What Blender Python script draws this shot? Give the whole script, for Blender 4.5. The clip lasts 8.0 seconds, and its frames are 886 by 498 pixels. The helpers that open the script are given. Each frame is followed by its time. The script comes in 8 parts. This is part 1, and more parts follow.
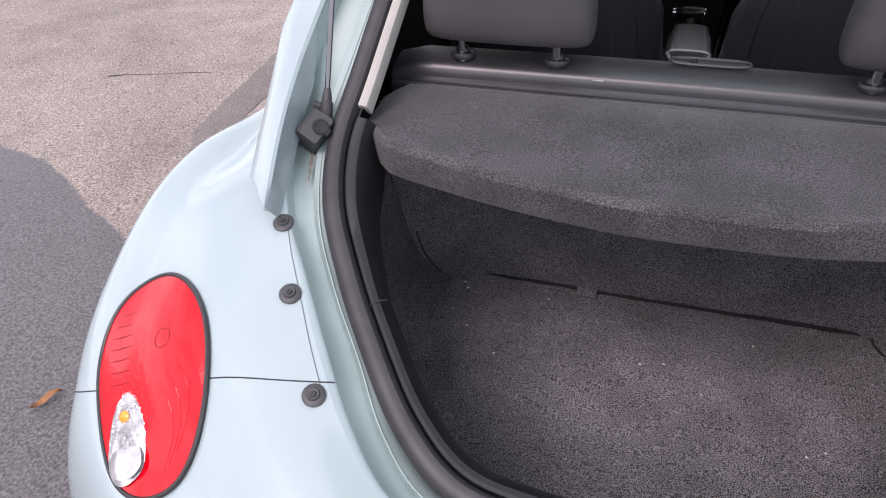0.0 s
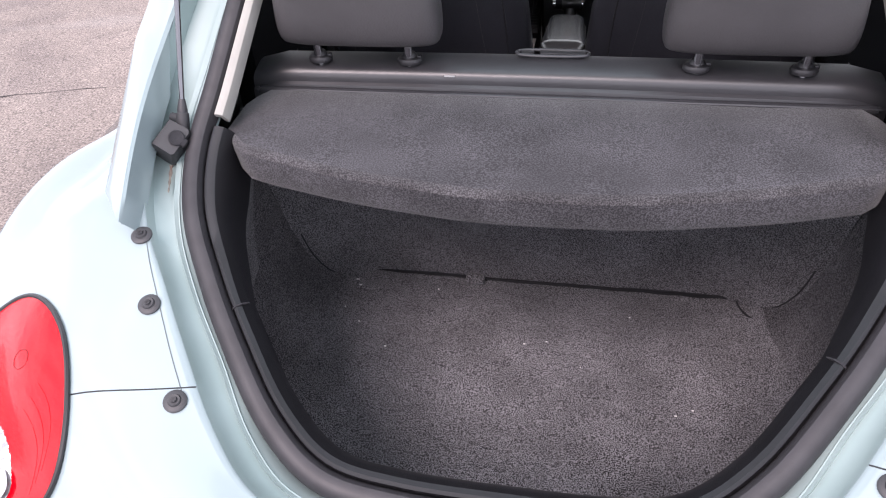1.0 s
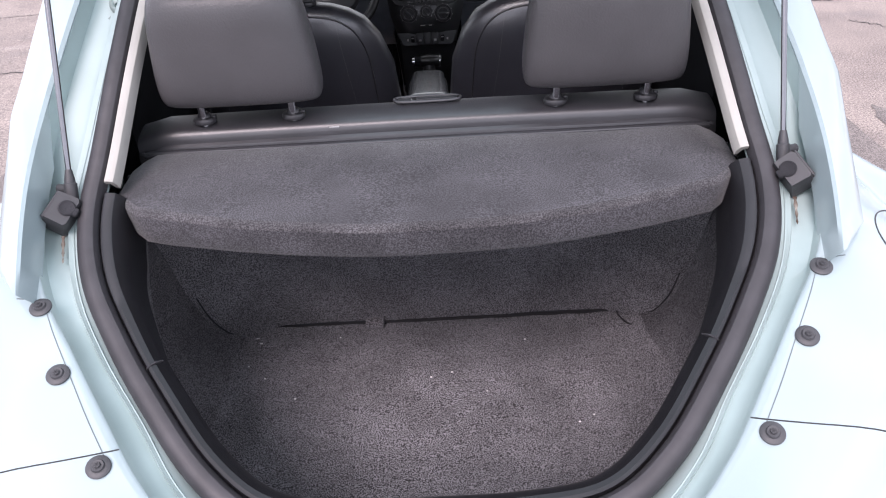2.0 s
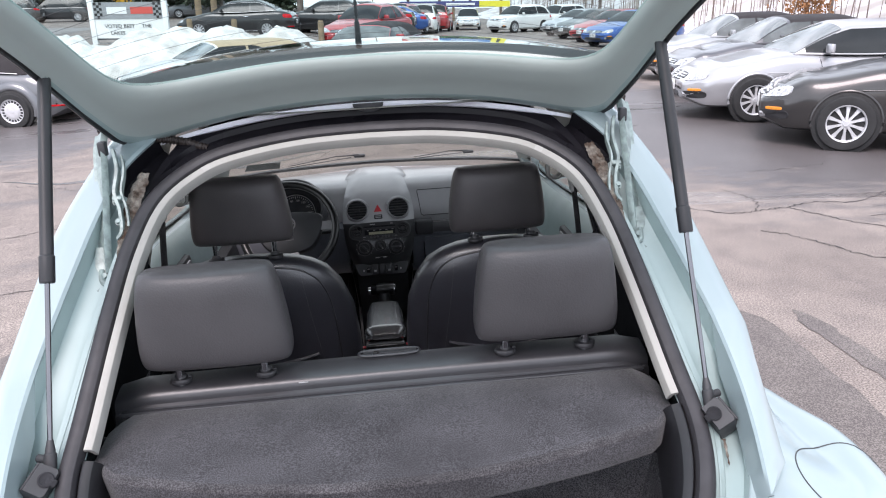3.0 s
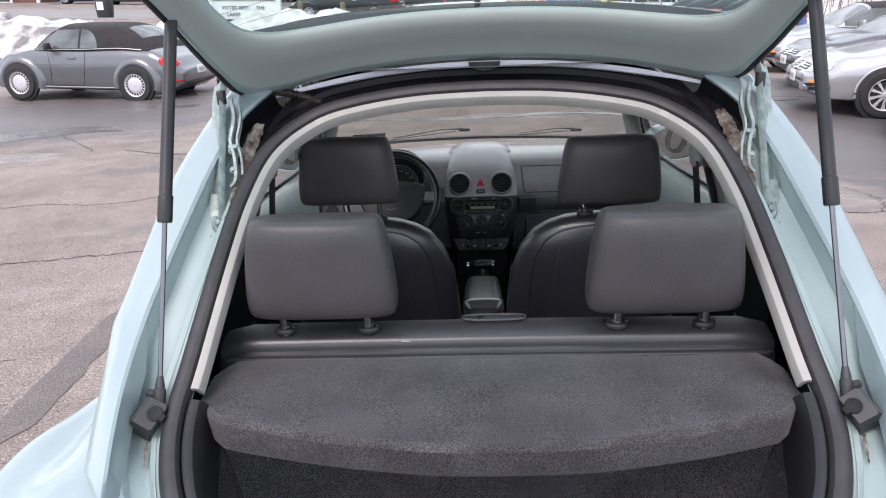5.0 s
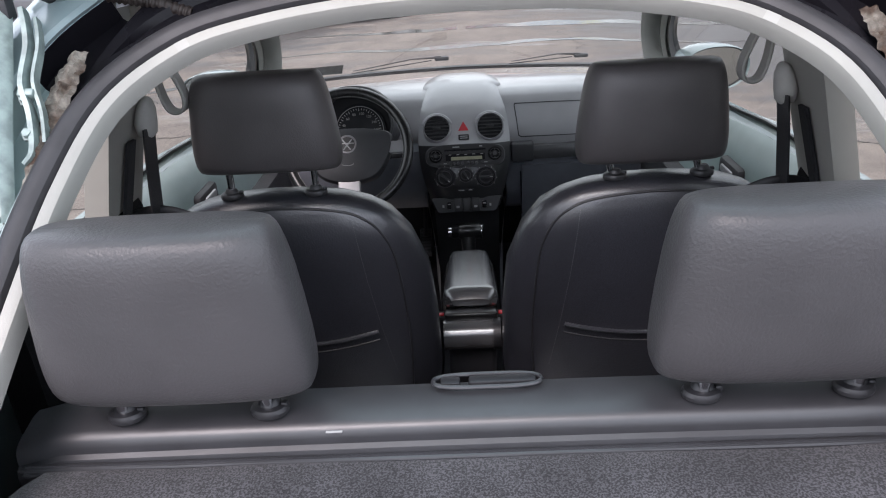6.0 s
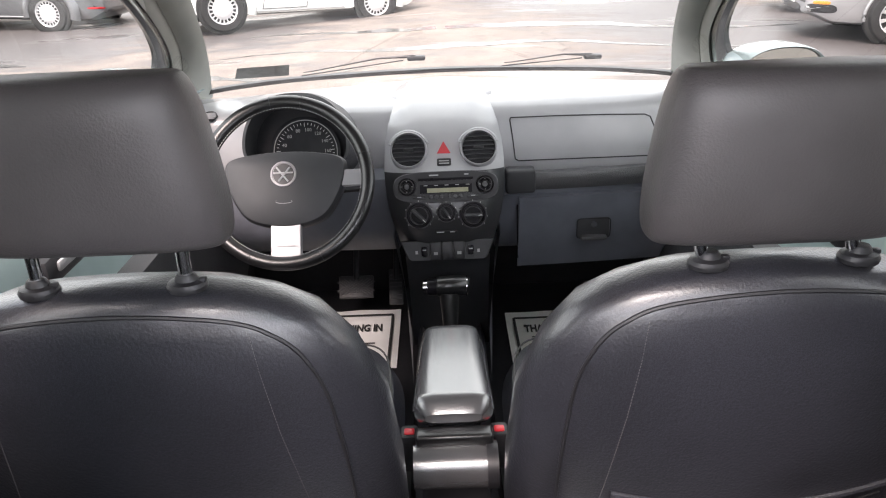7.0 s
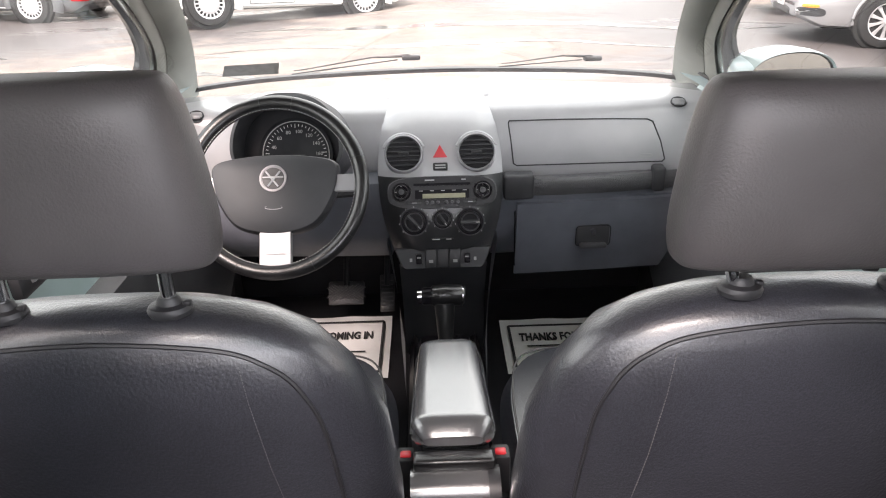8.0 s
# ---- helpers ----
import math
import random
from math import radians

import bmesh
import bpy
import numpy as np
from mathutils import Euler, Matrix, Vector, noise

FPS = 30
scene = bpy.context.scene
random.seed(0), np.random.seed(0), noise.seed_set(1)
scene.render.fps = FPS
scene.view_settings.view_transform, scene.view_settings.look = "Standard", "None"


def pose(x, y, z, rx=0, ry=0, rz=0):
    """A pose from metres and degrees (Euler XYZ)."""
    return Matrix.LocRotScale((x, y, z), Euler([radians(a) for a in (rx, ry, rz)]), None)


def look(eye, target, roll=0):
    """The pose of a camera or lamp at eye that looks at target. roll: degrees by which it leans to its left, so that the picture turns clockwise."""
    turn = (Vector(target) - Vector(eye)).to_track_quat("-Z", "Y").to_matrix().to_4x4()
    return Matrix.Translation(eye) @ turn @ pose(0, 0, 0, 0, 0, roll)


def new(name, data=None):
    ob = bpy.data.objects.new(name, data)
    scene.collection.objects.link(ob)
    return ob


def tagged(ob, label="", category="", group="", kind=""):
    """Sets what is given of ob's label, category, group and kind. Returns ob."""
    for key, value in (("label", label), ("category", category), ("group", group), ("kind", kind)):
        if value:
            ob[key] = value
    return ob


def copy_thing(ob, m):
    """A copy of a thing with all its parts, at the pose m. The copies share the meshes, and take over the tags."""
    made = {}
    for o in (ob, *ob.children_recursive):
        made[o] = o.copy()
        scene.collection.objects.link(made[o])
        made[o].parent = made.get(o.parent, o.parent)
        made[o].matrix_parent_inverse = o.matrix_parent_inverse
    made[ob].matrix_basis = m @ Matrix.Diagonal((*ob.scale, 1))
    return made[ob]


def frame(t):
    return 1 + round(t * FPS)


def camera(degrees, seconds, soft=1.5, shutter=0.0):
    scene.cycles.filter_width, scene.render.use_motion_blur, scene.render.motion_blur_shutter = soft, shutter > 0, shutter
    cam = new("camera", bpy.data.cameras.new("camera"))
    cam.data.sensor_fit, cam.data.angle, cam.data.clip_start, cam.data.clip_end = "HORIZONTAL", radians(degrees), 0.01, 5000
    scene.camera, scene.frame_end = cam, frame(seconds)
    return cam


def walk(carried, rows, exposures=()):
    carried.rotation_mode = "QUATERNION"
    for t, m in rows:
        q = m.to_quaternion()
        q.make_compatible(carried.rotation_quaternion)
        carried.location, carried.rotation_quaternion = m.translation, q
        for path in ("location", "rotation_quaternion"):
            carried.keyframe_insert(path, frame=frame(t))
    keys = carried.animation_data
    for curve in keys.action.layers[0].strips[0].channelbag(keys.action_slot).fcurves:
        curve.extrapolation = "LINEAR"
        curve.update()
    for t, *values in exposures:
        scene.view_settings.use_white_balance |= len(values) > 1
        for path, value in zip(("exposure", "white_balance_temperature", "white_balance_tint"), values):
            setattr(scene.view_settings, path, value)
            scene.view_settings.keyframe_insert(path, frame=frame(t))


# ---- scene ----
cam = camera(63.2, 8.0, soft=1.1)
LEAN = -2.3          # the parked car leans to its left on the sloping lot
CAR = pose(0, 0, 0, 0, LEAN, 0)
PATH = [
    (0, (-0.04, 0.304, 1.508), (-0.569, 1.791, 0.279), -3.5),
    (0.5, (0.017, 0.31, 1.512), (-0.468, 1.81, 0.281), -4.1),
    (1, (0.078, 0.298, 1.523), (-0.281, 1.823, 0.28), -4.1),
    (1.2, (0.078, 0.285, 1.517), (-0.215, 1.828, 0.278), -4.2),
    (2.3, (0.029, 0.198, 1.537), (0.105, 1.92, 0.523), -2.9),
    (2.5, (0.022, 0.188, 1.555), (0.146, 1.962, 0.639), -2.7),
    (3, (0.035, 0.154, 1.671), (0.183, 2.042, 1.025), -3.1),
    (3.5, (0.04, 0.149, 1.678), (0.143, 2.09, 1.206), -2.9),
    (4, (0.015, 0.15, 1.671), (0.028, 2.098, 1.216), -2.2),
    (4.5, (-0.012, 0.142, 1.663), (-0.08, 2.066, 1.122), -1.8),
    (5, (-0.003, 0.189, 1.607), (-0.109, 2.072, 0.943), -2.4),
    (5.2, (0.009, 0.256, 1.593), (-0.104, 2.122, 0.881), -2.7),
    (6.3, (0.005, 1.001, 1.435), (-0.055, 2.812, 0.59), -3.6),
    (6.5, (0.001, 1.13, 1.402), (-0.048, 2.942, 0.556), -3.3),
    (7, (0.003, 1.346, 1.388), (-0.013, 3.164, 0.555), -2.5),
    (7.5, (-0.009, 1.43, 1.379), (0.002, 3.253, 0.555), -1.7),
    (8, (-0.019, 1.415, 1.383), (0.004, 3.23, 0.543), -1.5),
]
EXPOSURES = [(0.0, 0.84, 6900, 33), (0.6, 1.05, 6900, 33), (1.2, 1.22, 6850, 33), (2.3, 1.25, 6700, 32), (3.0, 1.05, 6650, 26), (4.0, 0.85, 6600, 24), (5.2, 0.88, 6700, 27), (6.3, 1.68, 6600, 26), (6.6, 2.05, 6850, 27), (7.0, 2.57, 7200, 28), (8.0, 2.8, 7350, 28)]
walk(cam, [(t, CAR @ look(eye, target, roll)) for t, eye, target, roll in PATH], EXPOSURES)

# ---- light: bright overcast sky and a broad weak sun ----
world = bpy.data.worlds.new("overcast_sky")
scene.world = world
world.use_nodes = True
wn, wl = world.node_tree.nodes, world.node_tree.links
wn.clear()
w_out = wn.new("ShaderNodeOutputWorld")
w_bg = wn.new("ShaderNodeBackground")
w_sky = wn.new("ShaderNodeTexSky")
w_sky.sky_type = "NISHITA"
w_sky.sun_disc = False
w_sky.sun_elevation = radians(52)
w_sky.sun_rotation = radians(200)
w_sky.air_density, w_sky.dust_density = 1.2, 2.0
w_co = wn.new("ShaderNodeTexCoord")
w_map = wn.new("ShaderNodeMapping")
w_map.inputs["Scale"].default_value = (1.0, 1.0, 3.2)
w_noise = wn.new("ShaderNodeTexNoise")
w_noise.inputs["Scale"].default_value = 2.2
w_noise.inputs["Detail"].default_value = 8.0
w_noise.inputs["Roughness"].default_value = 0.6
w_ramp = wn.new("ShaderNodeValToRGB")
w_ramp.color_ramp.elements[0].position, w_ramp.color_ramp.elements[0].color = 0.33, (0.25, 0.25, 0.25, 1)
w_ramp.color_ramp.elements[1].position, w_ramp.color_ramp.elements[1].color = 0.50, (1, 1, 1, 1)
w_mix = wn.new("ShaderNodeMix")
w_mix.data_type = "RGBA"
w_cloud = wn.new("ShaderNodeTexNoise")
w_cloud.inputs["Scale"].default_value, w_cloud.inputs["Detail"].default_value, w_cloud.inputs["Roughness"].default_value = 5.0, 6.0, 0.55
w_grey = wn.new("ShaderNodeValToRGB")
w_grey.color_ramp.elements[0].position, w_grey.color_ramp.elements[0].color = 0.36, (0.52, 0.66, 0.72, 1)
w_grey.color_ramp.elements[1].position, w_grey.color_ramp.elements[1].color = 0.62, (0.98, 1.14, 1.19, 1)
w_gain = wn.new("ShaderNodeVectorMath")
w_gain.operation, w_gain.inputs["Scale"].default_value = "SCALE", 10.0
wl.new(w_map.outputs[0], w_cloud.inputs["Vector"])
wl.new(w_cloud.outputs["Fac"], w_grey.inputs["Fac"])
wl.new(w_grey.outputs["Color"], w_gain.inputs[0])
wl.new(w_gain.outputs[0], w_mix.inputs[7])
w_bg.inputs["Strength"].default_value = 0.115
wl.new(w_co.outputs["Generated"], w_map.inputs["Vector"])
wl.new(w_map.outputs[0], w_noise.inputs["Vector"])
wl.new(w_noise.outputs["Fac"], w_ramp.inputs["Fac"])
wl.new(w_ramp.outputs["Color"], w_mix.inputs[0])
wl.new(w_sky.outputs["Color"], w_mix.inputs[6])
wl.new(w_mix.outputs[2], w_bg.inputs["Color"])
wl.new(w_bg.outputs[0], w_out.inputs["Surface"])
sun = new("sun", bpy.data.lights.new("sun", "SUN"))
sun.data.energy, sun.data.angle, sun.data.color = 1.5, radians(28), (1.0, 0.97, 0.93)
sun.matrix_world = look((-4.5, -12, 16), (0, 0, 0))


# ---- materials ----
def mat(name, col, rough=0.5, metal=0.0, coat=0.0, var=0.12, scale=6.0, bump=0.0, bscale=300.0, col2=None, grain=0.0, gscale=900.0, spec=0.5, emit=0.0, coat_rough=0.06, coat_ior=1.5, sheen=0.0):
    """A surface with a large-scale tone change, optional fine grain of colour and optional fine relief."""
    m = bpy.data.materials.new(name)
    m.use_nodes = True
    n, l = m.node_tree.nodes, m.node_tree.links
    b = n["Principled BSDF"]
    co = n.new("ShaderNodeTexCoord")
    tex = n.new("ShaderNodeTexNoise")
    tex.inputs["Scale"].default_value, tex.inputs["Detail"].default_value = scale, 6.0
    l.new(co.outputs["Object"], tex.inputs["Vector"])
    mix = n.new("ShaderNodeMix")
    mix.data_type = "RGBA"
    other = col2 if col2 else tuple(c * (1 - var) for c in col)
    mix.inputs[6].default_value, mix.inputs[7].default_value = (*col, 1), (*other, 1)
    ramp = n.new("ShaderNodeValToRGB")
    ramp.color_ramp.elements[0].position, ramp.color_ramp.elements[1].position = 0.38, 0.62
    l.new(tex.outputs["Fac"], ramp.inputs["Fac"])
    l.new(ramp.outputs["Color"], mix.inputs[0])
    colour = mix.outputs[2]
    if grain:
        g = n.new("ShaderNodeTexNoise")
        g.inputs["Scale"].default_value, g.inputs["Detail"].default_value = gscale, 2.0
        l.new(co.outputs["Object"], g.inputs["Vector"])
        gr = n.new("ShaderNodeValToRGB")
        gr.color_ramp.elements[0].position, gr.color_ramp.elements[0].color = 0.42, (1 - grain, 1 - grain, 1 - grain, 1)
        gr.color_ramp.elements[1].position, gr.color_ramp.elements[1].color = 0.60, (1 + grain, 1 + grain, 1 + grain, 1)
        l.new(g.outputs["Fac"], gr.inputs["Fac"])
        mul = n.new("ShaderNodeMix")
        mul.data_type, mul.blend_type = "RGBA", "MULTIPLY"
        mul.inputs[0].default_value = 1.0
        l.new(colour, mul.inputs[6])
        l.new(gr.outputs["Color"], mul.inputs[7])
        colour = mul.outputs[2]
    l.new(colour, b.inputs["Base Color"])
    rr = n.new("ShaderNodeMapRange")
    rr.inputs["To Min"].default_value, rr.inputs["To Max"].default_value = max(0.02, rough * 0.88), min(1.0, rough * 1.12)
    l.new(tex.outputs["Fac"], rr.inputs["Value"])
    l.new(rr.outputs[0], b.inputs["Roughness"])
    b.inputs["Metallic"].default_value = metal
    b.inputs["Coat Weight"].default_value = coat
    b.inputs["Coat Roughness"].default_value = coat_rough
    b.inputs["Coat IOR"].default_value = coat_ior
    b.inputs["Specular IOR Level"].default_value = spec
    b.inputs["Sheen Weight"].default_value = sheen
    b.inputs["Sheen Roughness"].default_value = 0.4
    if bump:
        bt = n.new("ShaderNodeTexNoise")
        bt.inputs["Scale"].default_value, bt.inputs["Detail"].default_value = bscale, 3.0
        l.new(co.outputs["Object"], bt.inputs["Vector"])
        bn = n.new("ShaderNodeBump")
        bn.inputs["Strength"].default_value, bn.inputs["Distance"].default_value = bump, 0.003
        l.new(bt.outputs["Fac"], bn.inputs["Height"])
        l.new(bn.outputs["Normal"], b.inputs["Normal"])
    if emit:
        b.inputs["Emission Color"].default_value, b.inputs["Emission Strength"].default_value = (*col, 1), emit
    return m


def pane(name, tint, gloss=1.0, rough=0.02):
    """Clear or tinted glass: lets light straight through and mirrors by Fresnel."""
    m = bpy.data.materials.new(name)
    m.use_nodes = True
    n, l = m.node_tree.nodes, m.node_tree.links
    n.clear()
    out = n.new("ShaderNodeOutputMaterial")
    tr, gl, mx, fr = (n.new("ShaderNode" + s) for s in ("BsdfTransparent", "BsdfGlossy", "MixShader", "Fresnel"))
    tr.inputs["Color"].default_value = (*tint, 1)
    gl.inputs["Roughness"].default_value = rough
    fr.inputs["IOR"].default_value = 1.45
    mul = n.new("ShaderNodeMath")
    mul.operation, mul.inputs[1].default_value = "MULTIPLY", gloss
    l.new(fr.outputs[0], mul.inputs[0])
    l.new(mul.outputs[0], mx.inputs["Fac"])
    l.new(tr.outputs[0], mx.inputs[1])
    l.new(gl.outputs[0], mx.inputs[2])
    l.new(mx.outputs[0], out.inputs["Surface"])
    return m


PAINT = mat("pale_aqua_paint", (0.285, 0.36, 0.372), 0.25, coat=0.8, var=0.05, scale=3, col2=(0.272, 0.346, 0.358))
PAINT_IN = mat("pale_aqua_inner_paint", (0.33, 0.425, 0.42), 0.34, var=0.1, scale=9, col2=(0.295, 0.385, 0.378), coat=0.3)
GATE_TRIM = mat("grey_green_gate_panel", (0.46, 0.52, 0.49), 0.5, var=0.06, scale=4, bump=0.1, bscale=900)
POD = mat("dark_console_plastic", (0.034, 0.0345, 0.037), 0.34, var=0.1, scale=9, bump=0.1, bscale=1500, coat=0.35, coat_rough=0.18, coat_ior=1.5)
LAMP_DEEP = mat("deep_red_reflector", (0.36, 0.003, 0.008), 0.15, var=0.6, scale=70, col2=(0.20, 0.002, 0.005))
RUBBER = mat("grey_black_rubber_seal", (0.036, 0.034, 0.038), 0.55, var=0.2, scale=30, bump=0.06, bscale=500)
BLACK = mat("black_plastic", (0.024, 0.024, 0.027), 0.42, var=0.2, scale=18, bump=0.12, bscale=1500)
BLACK_GLOSS = mat("gloss_black_paint", (0.011, 0.010, 0.013), 0.28, spec=0.16, var=0.3, scale=14)
DARK = mat("dark_grey_plastic", (0.045, 0.046, 0.05), 0.5, var=0.15, scale=12, bump=0.15, bscale=1600)
DASH = mat("grey_dash_plastic", (0.41, 0.41, 0.424), 0.34, var=0.08, scale=9, bump=0.08, bscale=1800, coat=0.9, coat_rough=0.2, coat_ior=1.5)
LEATHER = mat("black_leatherette", (0.031, 0.032, 0.040), 0.36, var=0.3, scale=5, bump=0.3, bscale=300, coat=0.7, coat_rough=0.26, coat_ior=1.7, grain=0.25, gscale=700)
ARM_LEATHER = mat("shiny_worn_leatherette", (0.085, 0.085, 0.089), 0.24, var=0.2, scale=9, bump=0.2, bscale=420, coat=1.0, coat_rough=0.2, spec=0.7, coat_ior=1.95)
WHEEL_LEATHER = mat("black_wheel_leather", (0.013, 0.013, 0.014), 0.30, var=0.2, scale=9, bump=0.2, bscale=400, coat=0.5, coat_rough=0.16)
LEDGE = mat("black_ledge_plastic", (0.034, 0.034, 0.038), 0.38, spec=0.6, var=0.25, scale=10, bump=0.12, bscale=1500, coat=0.3, coat_rough=0.3, coat_ior=1.6)
HEAD_LEATHER = mat("dark_grey_leatherette", (0.097, 0.088, 0.090), 0.46, var=0.25, scale=6, bump=0.22, bscale=420, coat=0.18, coat_rough=0.3)
LEATHER_BACK = mat("charcoal_leatherette", (0.066, 0.063, 0.066), 0.38, var=0.2, scale=6, bump=0.25, bscale=300)
CARPET = mat("black_boot_carpet", (0.175, 0.173, 0.185), 0.95, var=0.25, scale=7, bump=0.7, bscale=480, grain=0.82, gscale=470, spec=0.12, sheen=0.12)
SHELF_FELT = mat("charcoal_shelf_felt", (0.067, 0.065, 0.071), 0.95, var=0.3, scale=9, bump=0.2, bscale=700, grain=0.5, gscale=460, spec=0.15, sheen=0.22)
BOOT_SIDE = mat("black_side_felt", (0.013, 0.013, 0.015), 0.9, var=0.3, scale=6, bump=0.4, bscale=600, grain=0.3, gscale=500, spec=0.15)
FLOOR_FELT = mat("black_cabin_carpet", (0.024, 0.024, 0.028), 0.95, var=0.3, scale=8, bump=0.5, bscale=600)
CREAM = mat("off_white_trim", (0.37, 0.36, 0.332), 0.6, var=0.10, scale=7, bump=0.12, bscale=700)
STRAP = mat("grey_fabric_strap", (0.50, 0.495, 0.47), 0.8, var=0.1, scale=30)
CHROME = mat("polished_metal", (0.72, 0.72, 0.74), 0.16, metal=1.0, var=0.1, scale=20)
ROD = mat("dark_steel_rod", (0.20, 0.20, 0.21), 0.2, metal=1.0)
SILVER = mat("satin_silver_trim", (0.42, 0.42, 0.43), 0.38, metal=0.5, var=0.06, scale=20)
ZINC = mat("painted_hinge_steel", (0.30, 0.375, 0.36), 0.38, metal=0.1, var=0.35, scale=60)
RUST = mat("rusty_sealer", (0.060, 0.036, 0.024), 0.85, var=0.7, scale=38, bump=0.5, bscale=150, col2=(0.24, 0.22, 0.19), grain=0.2, gscale=160)
LAMP_RED = mat("red_lamp_lens", (0.60, 0.004, 0.010), 0.10, coat=0.35, coat_rough=0.03, spec=0.2, var=0.5, scale=14, col2=(0.44, 0.003, 0.007), bump=0.2, bscale=140)
LAMP_CLEAR = mat("clear_faceted_lens", (0.60, 0.60, 0.61), 0.16, metal=0.5, var=0.35, scale=50, col2=(0.34, 0.34, 0.35), coat=0.5, coat_rough=0.03)
AMBER = mat("amber_lens", (0.85, 0.30, 0.04), 0.2, var=0.2, scale=40)
RED = mat("red_plastic", (0.65, 0.03, 0.04), 0.35, var=0.1, scale=40)
LCD = mat("grey_display", (0.33, 0.32, 0.22), 0.3, var=0.1, scale=60)
STITCH = mat("grey_thread", (0.10, 0.097, 0.097), 0.7)
RAIL = mat("ribbed_grey_rail", (0.075, 0.075, 0.080), 0.35, var=0.1, scale=20, bump=1.0, bscale=420, coat=0.5, coat_rough=0.18)
LOWER = mat("black_lower_dash", (0.145, 0.156, 0.182), 0.46, spec=0.4, var=0.15, scale=12, bump=0.15, bscale=1200)
VENT_RING = mat("grey_vent_ring", (0.30, 0.30, 0.31), 0.3, metal=0.4, var=0.05)
PAPER = mat("white_paper", (0.80, 0.80, 0.78), 0.85, var=0.06, scale=14, bump=0.3, bscale=40)
INK = mat("black_ink", (0.03, 0.03, 0.03), 0.8)
WHITE_INK = mat("pale_marking", (0.75, 0.75, 0.75), 0.6)
GREY_INK = mat("grey_marking", (0.38, 0.38, 0.38), 0.6)
GLASS = pane("clear_glass", (0.56, 0.57, 0.54), 0.08)
GLASS_TINT = pane("green_tinted_glass", (0.70, 0.84, 0.83), 0.16)
CAR_GLASS = mat("dark_car_glass", (0.018, 0.021, 0.023), 0.12, spec=0.35, var=0.3, scale=2)
# dark glass with reflected sky mixed into its base colour as a paler tone
CAR_GLASS_SKY = mat("sky_toned_car_glass", (0.12, 0.135, 0.135), 0.06, spec=0.8, var=0.6, scale=2)
TYRE = mat("tyre_rubber", (0.022, 0.022, 0.023), 0.75, var=0.2, scale=10)
MIRROR = mat("mirror_glass", (0.46, 0.50, 0.50), 0.02, metal=1.0, var=0.0)
ALLOY = mat("alloy_wheel", (0.62, 0.62, 0.64), 0.32, metal=0.35, var=0.08, scale=12)
DRY_LEAF = mat("dry_brown_leaf", (0.30, 0.13, 0.05), 0.75, var=0.4, scale=30)


# ---- shape helpers ----
def part(name, bm, material, parent=None, label="", smooth=True):
    """Link a bmesh as one mesh object, under a thing or a part where one is given."""
    bmesh.ops.recalc_face_normals(bm, faces=bm.faces)
    me = bpy.data.meshes.new(name)
    bm.to_mesh(me)
    bm.free()
    for m in material if isinstance(material, (list, tuple)) else [material]:
        me.materials.append(m)
    if smooth:
        me.polygons.foreach_set("use_smooth", [True] * len(me.polygons))
        me.set_sharp_from_angle(angle=radians(38))
    ob = new(name, me)
    if parent is not None:
        ob.parent = parent
    if label:
        tagged(ob, label)
    return ob


def thing(name, label, category, m=Matrix(), group="", kind=""):
    ob = new(name)
    ob.empty_display_size = 0.1
    ob.matrix_world = m
    return tagged(ob, label, category, group, kind)


def spline(ctrl, n, closed=False):
    """n points along a smooth curve through the control points (Catmull-Rom)."""
    c = [Vector(p) for p in ctrl]
    k = len(c)
    out = []
    segs = k if closed else k - 1
    for i in range(n):
        u = i * segs / (n if closed else n - 1)
        j = min(int(u), segs - 1)
        f = u - j
        if closed:
            a, b, d, e = c[(j - 1) % k], c[j % k], c[(j + 1) % k], c[(j + 2) % k]
        else:
            a, b, d, e = c[max(j - 1, 0)], c[j], c[j + 1], c[min(j + 2, k - 1)]
        out.append(0.5 * (2 * b + (d - a) * f + (2 * a - 5 * b + 4 * d - e) * f * f + (3 * b - a - 3 * d + e) * f ** 3))
    return out


def loft(rings, wrap_u=False, wrap_v=False, cap=False, bm=None):
    """Quads between rings of equally many points. wrap_u closes each ring, wrap_v joins the last ring to the first."""
    bm = bm or bmesh.new()
    vs = [[bm.verts.new(p) for p in r] for r in rings]
    n, k = len(rings), len(rings[0])
    for i in range(n if wrap_v else n - 1):
        for j in range(k if wrap_u else k - 1):
            a, b, c, d = vs[i][j], vs[i][(j + 1) % k], vs[(i + 1) % n][(j + 1) % k], vs[(i + 1) % n][j]
            bm.faces.new((a, b, c, d))
    if cap:
        bm.faces.new(vs[0])
        bm.faces.new(vs[-1][::-1])
    return bm


def sweep(path, profile, up=(0, 0, 1), closed=False, cap=True, bm=None, scale=None):
    """Sweep a closed 2D profile (side, up) along a path."""
    rings = []
    n = len(path)
    path = [Vector(p) for p in path]
    for i, p in enumerate(path):
        if closed:
            t = path[(i + 1) % n] - path[i - 1]
        else:
            t = path[min(i + 1, n - 1)] - path[max(i - 1, 0)]
        t.normalize()
        s = t.cross(Vector(up))
        if s.length < 1e-4:
            s = t.cross(Vector((1, 0.2, 0.1)))
        s.normalize()
        w = s.cross(t)
        f = scale[i] if scale else 1.0
        rings.append([p + f * (s * a + w * b) for a, b in profile])
    return loft(rings, True, closed, cap and not closed, bm)


def circle(r, n=10, r2=None):
    return [(r * math.cos(2 * math.pi * i / n), (r2 or r) * math.sin(2 * math.pi * i / n)) for i in range(n)]


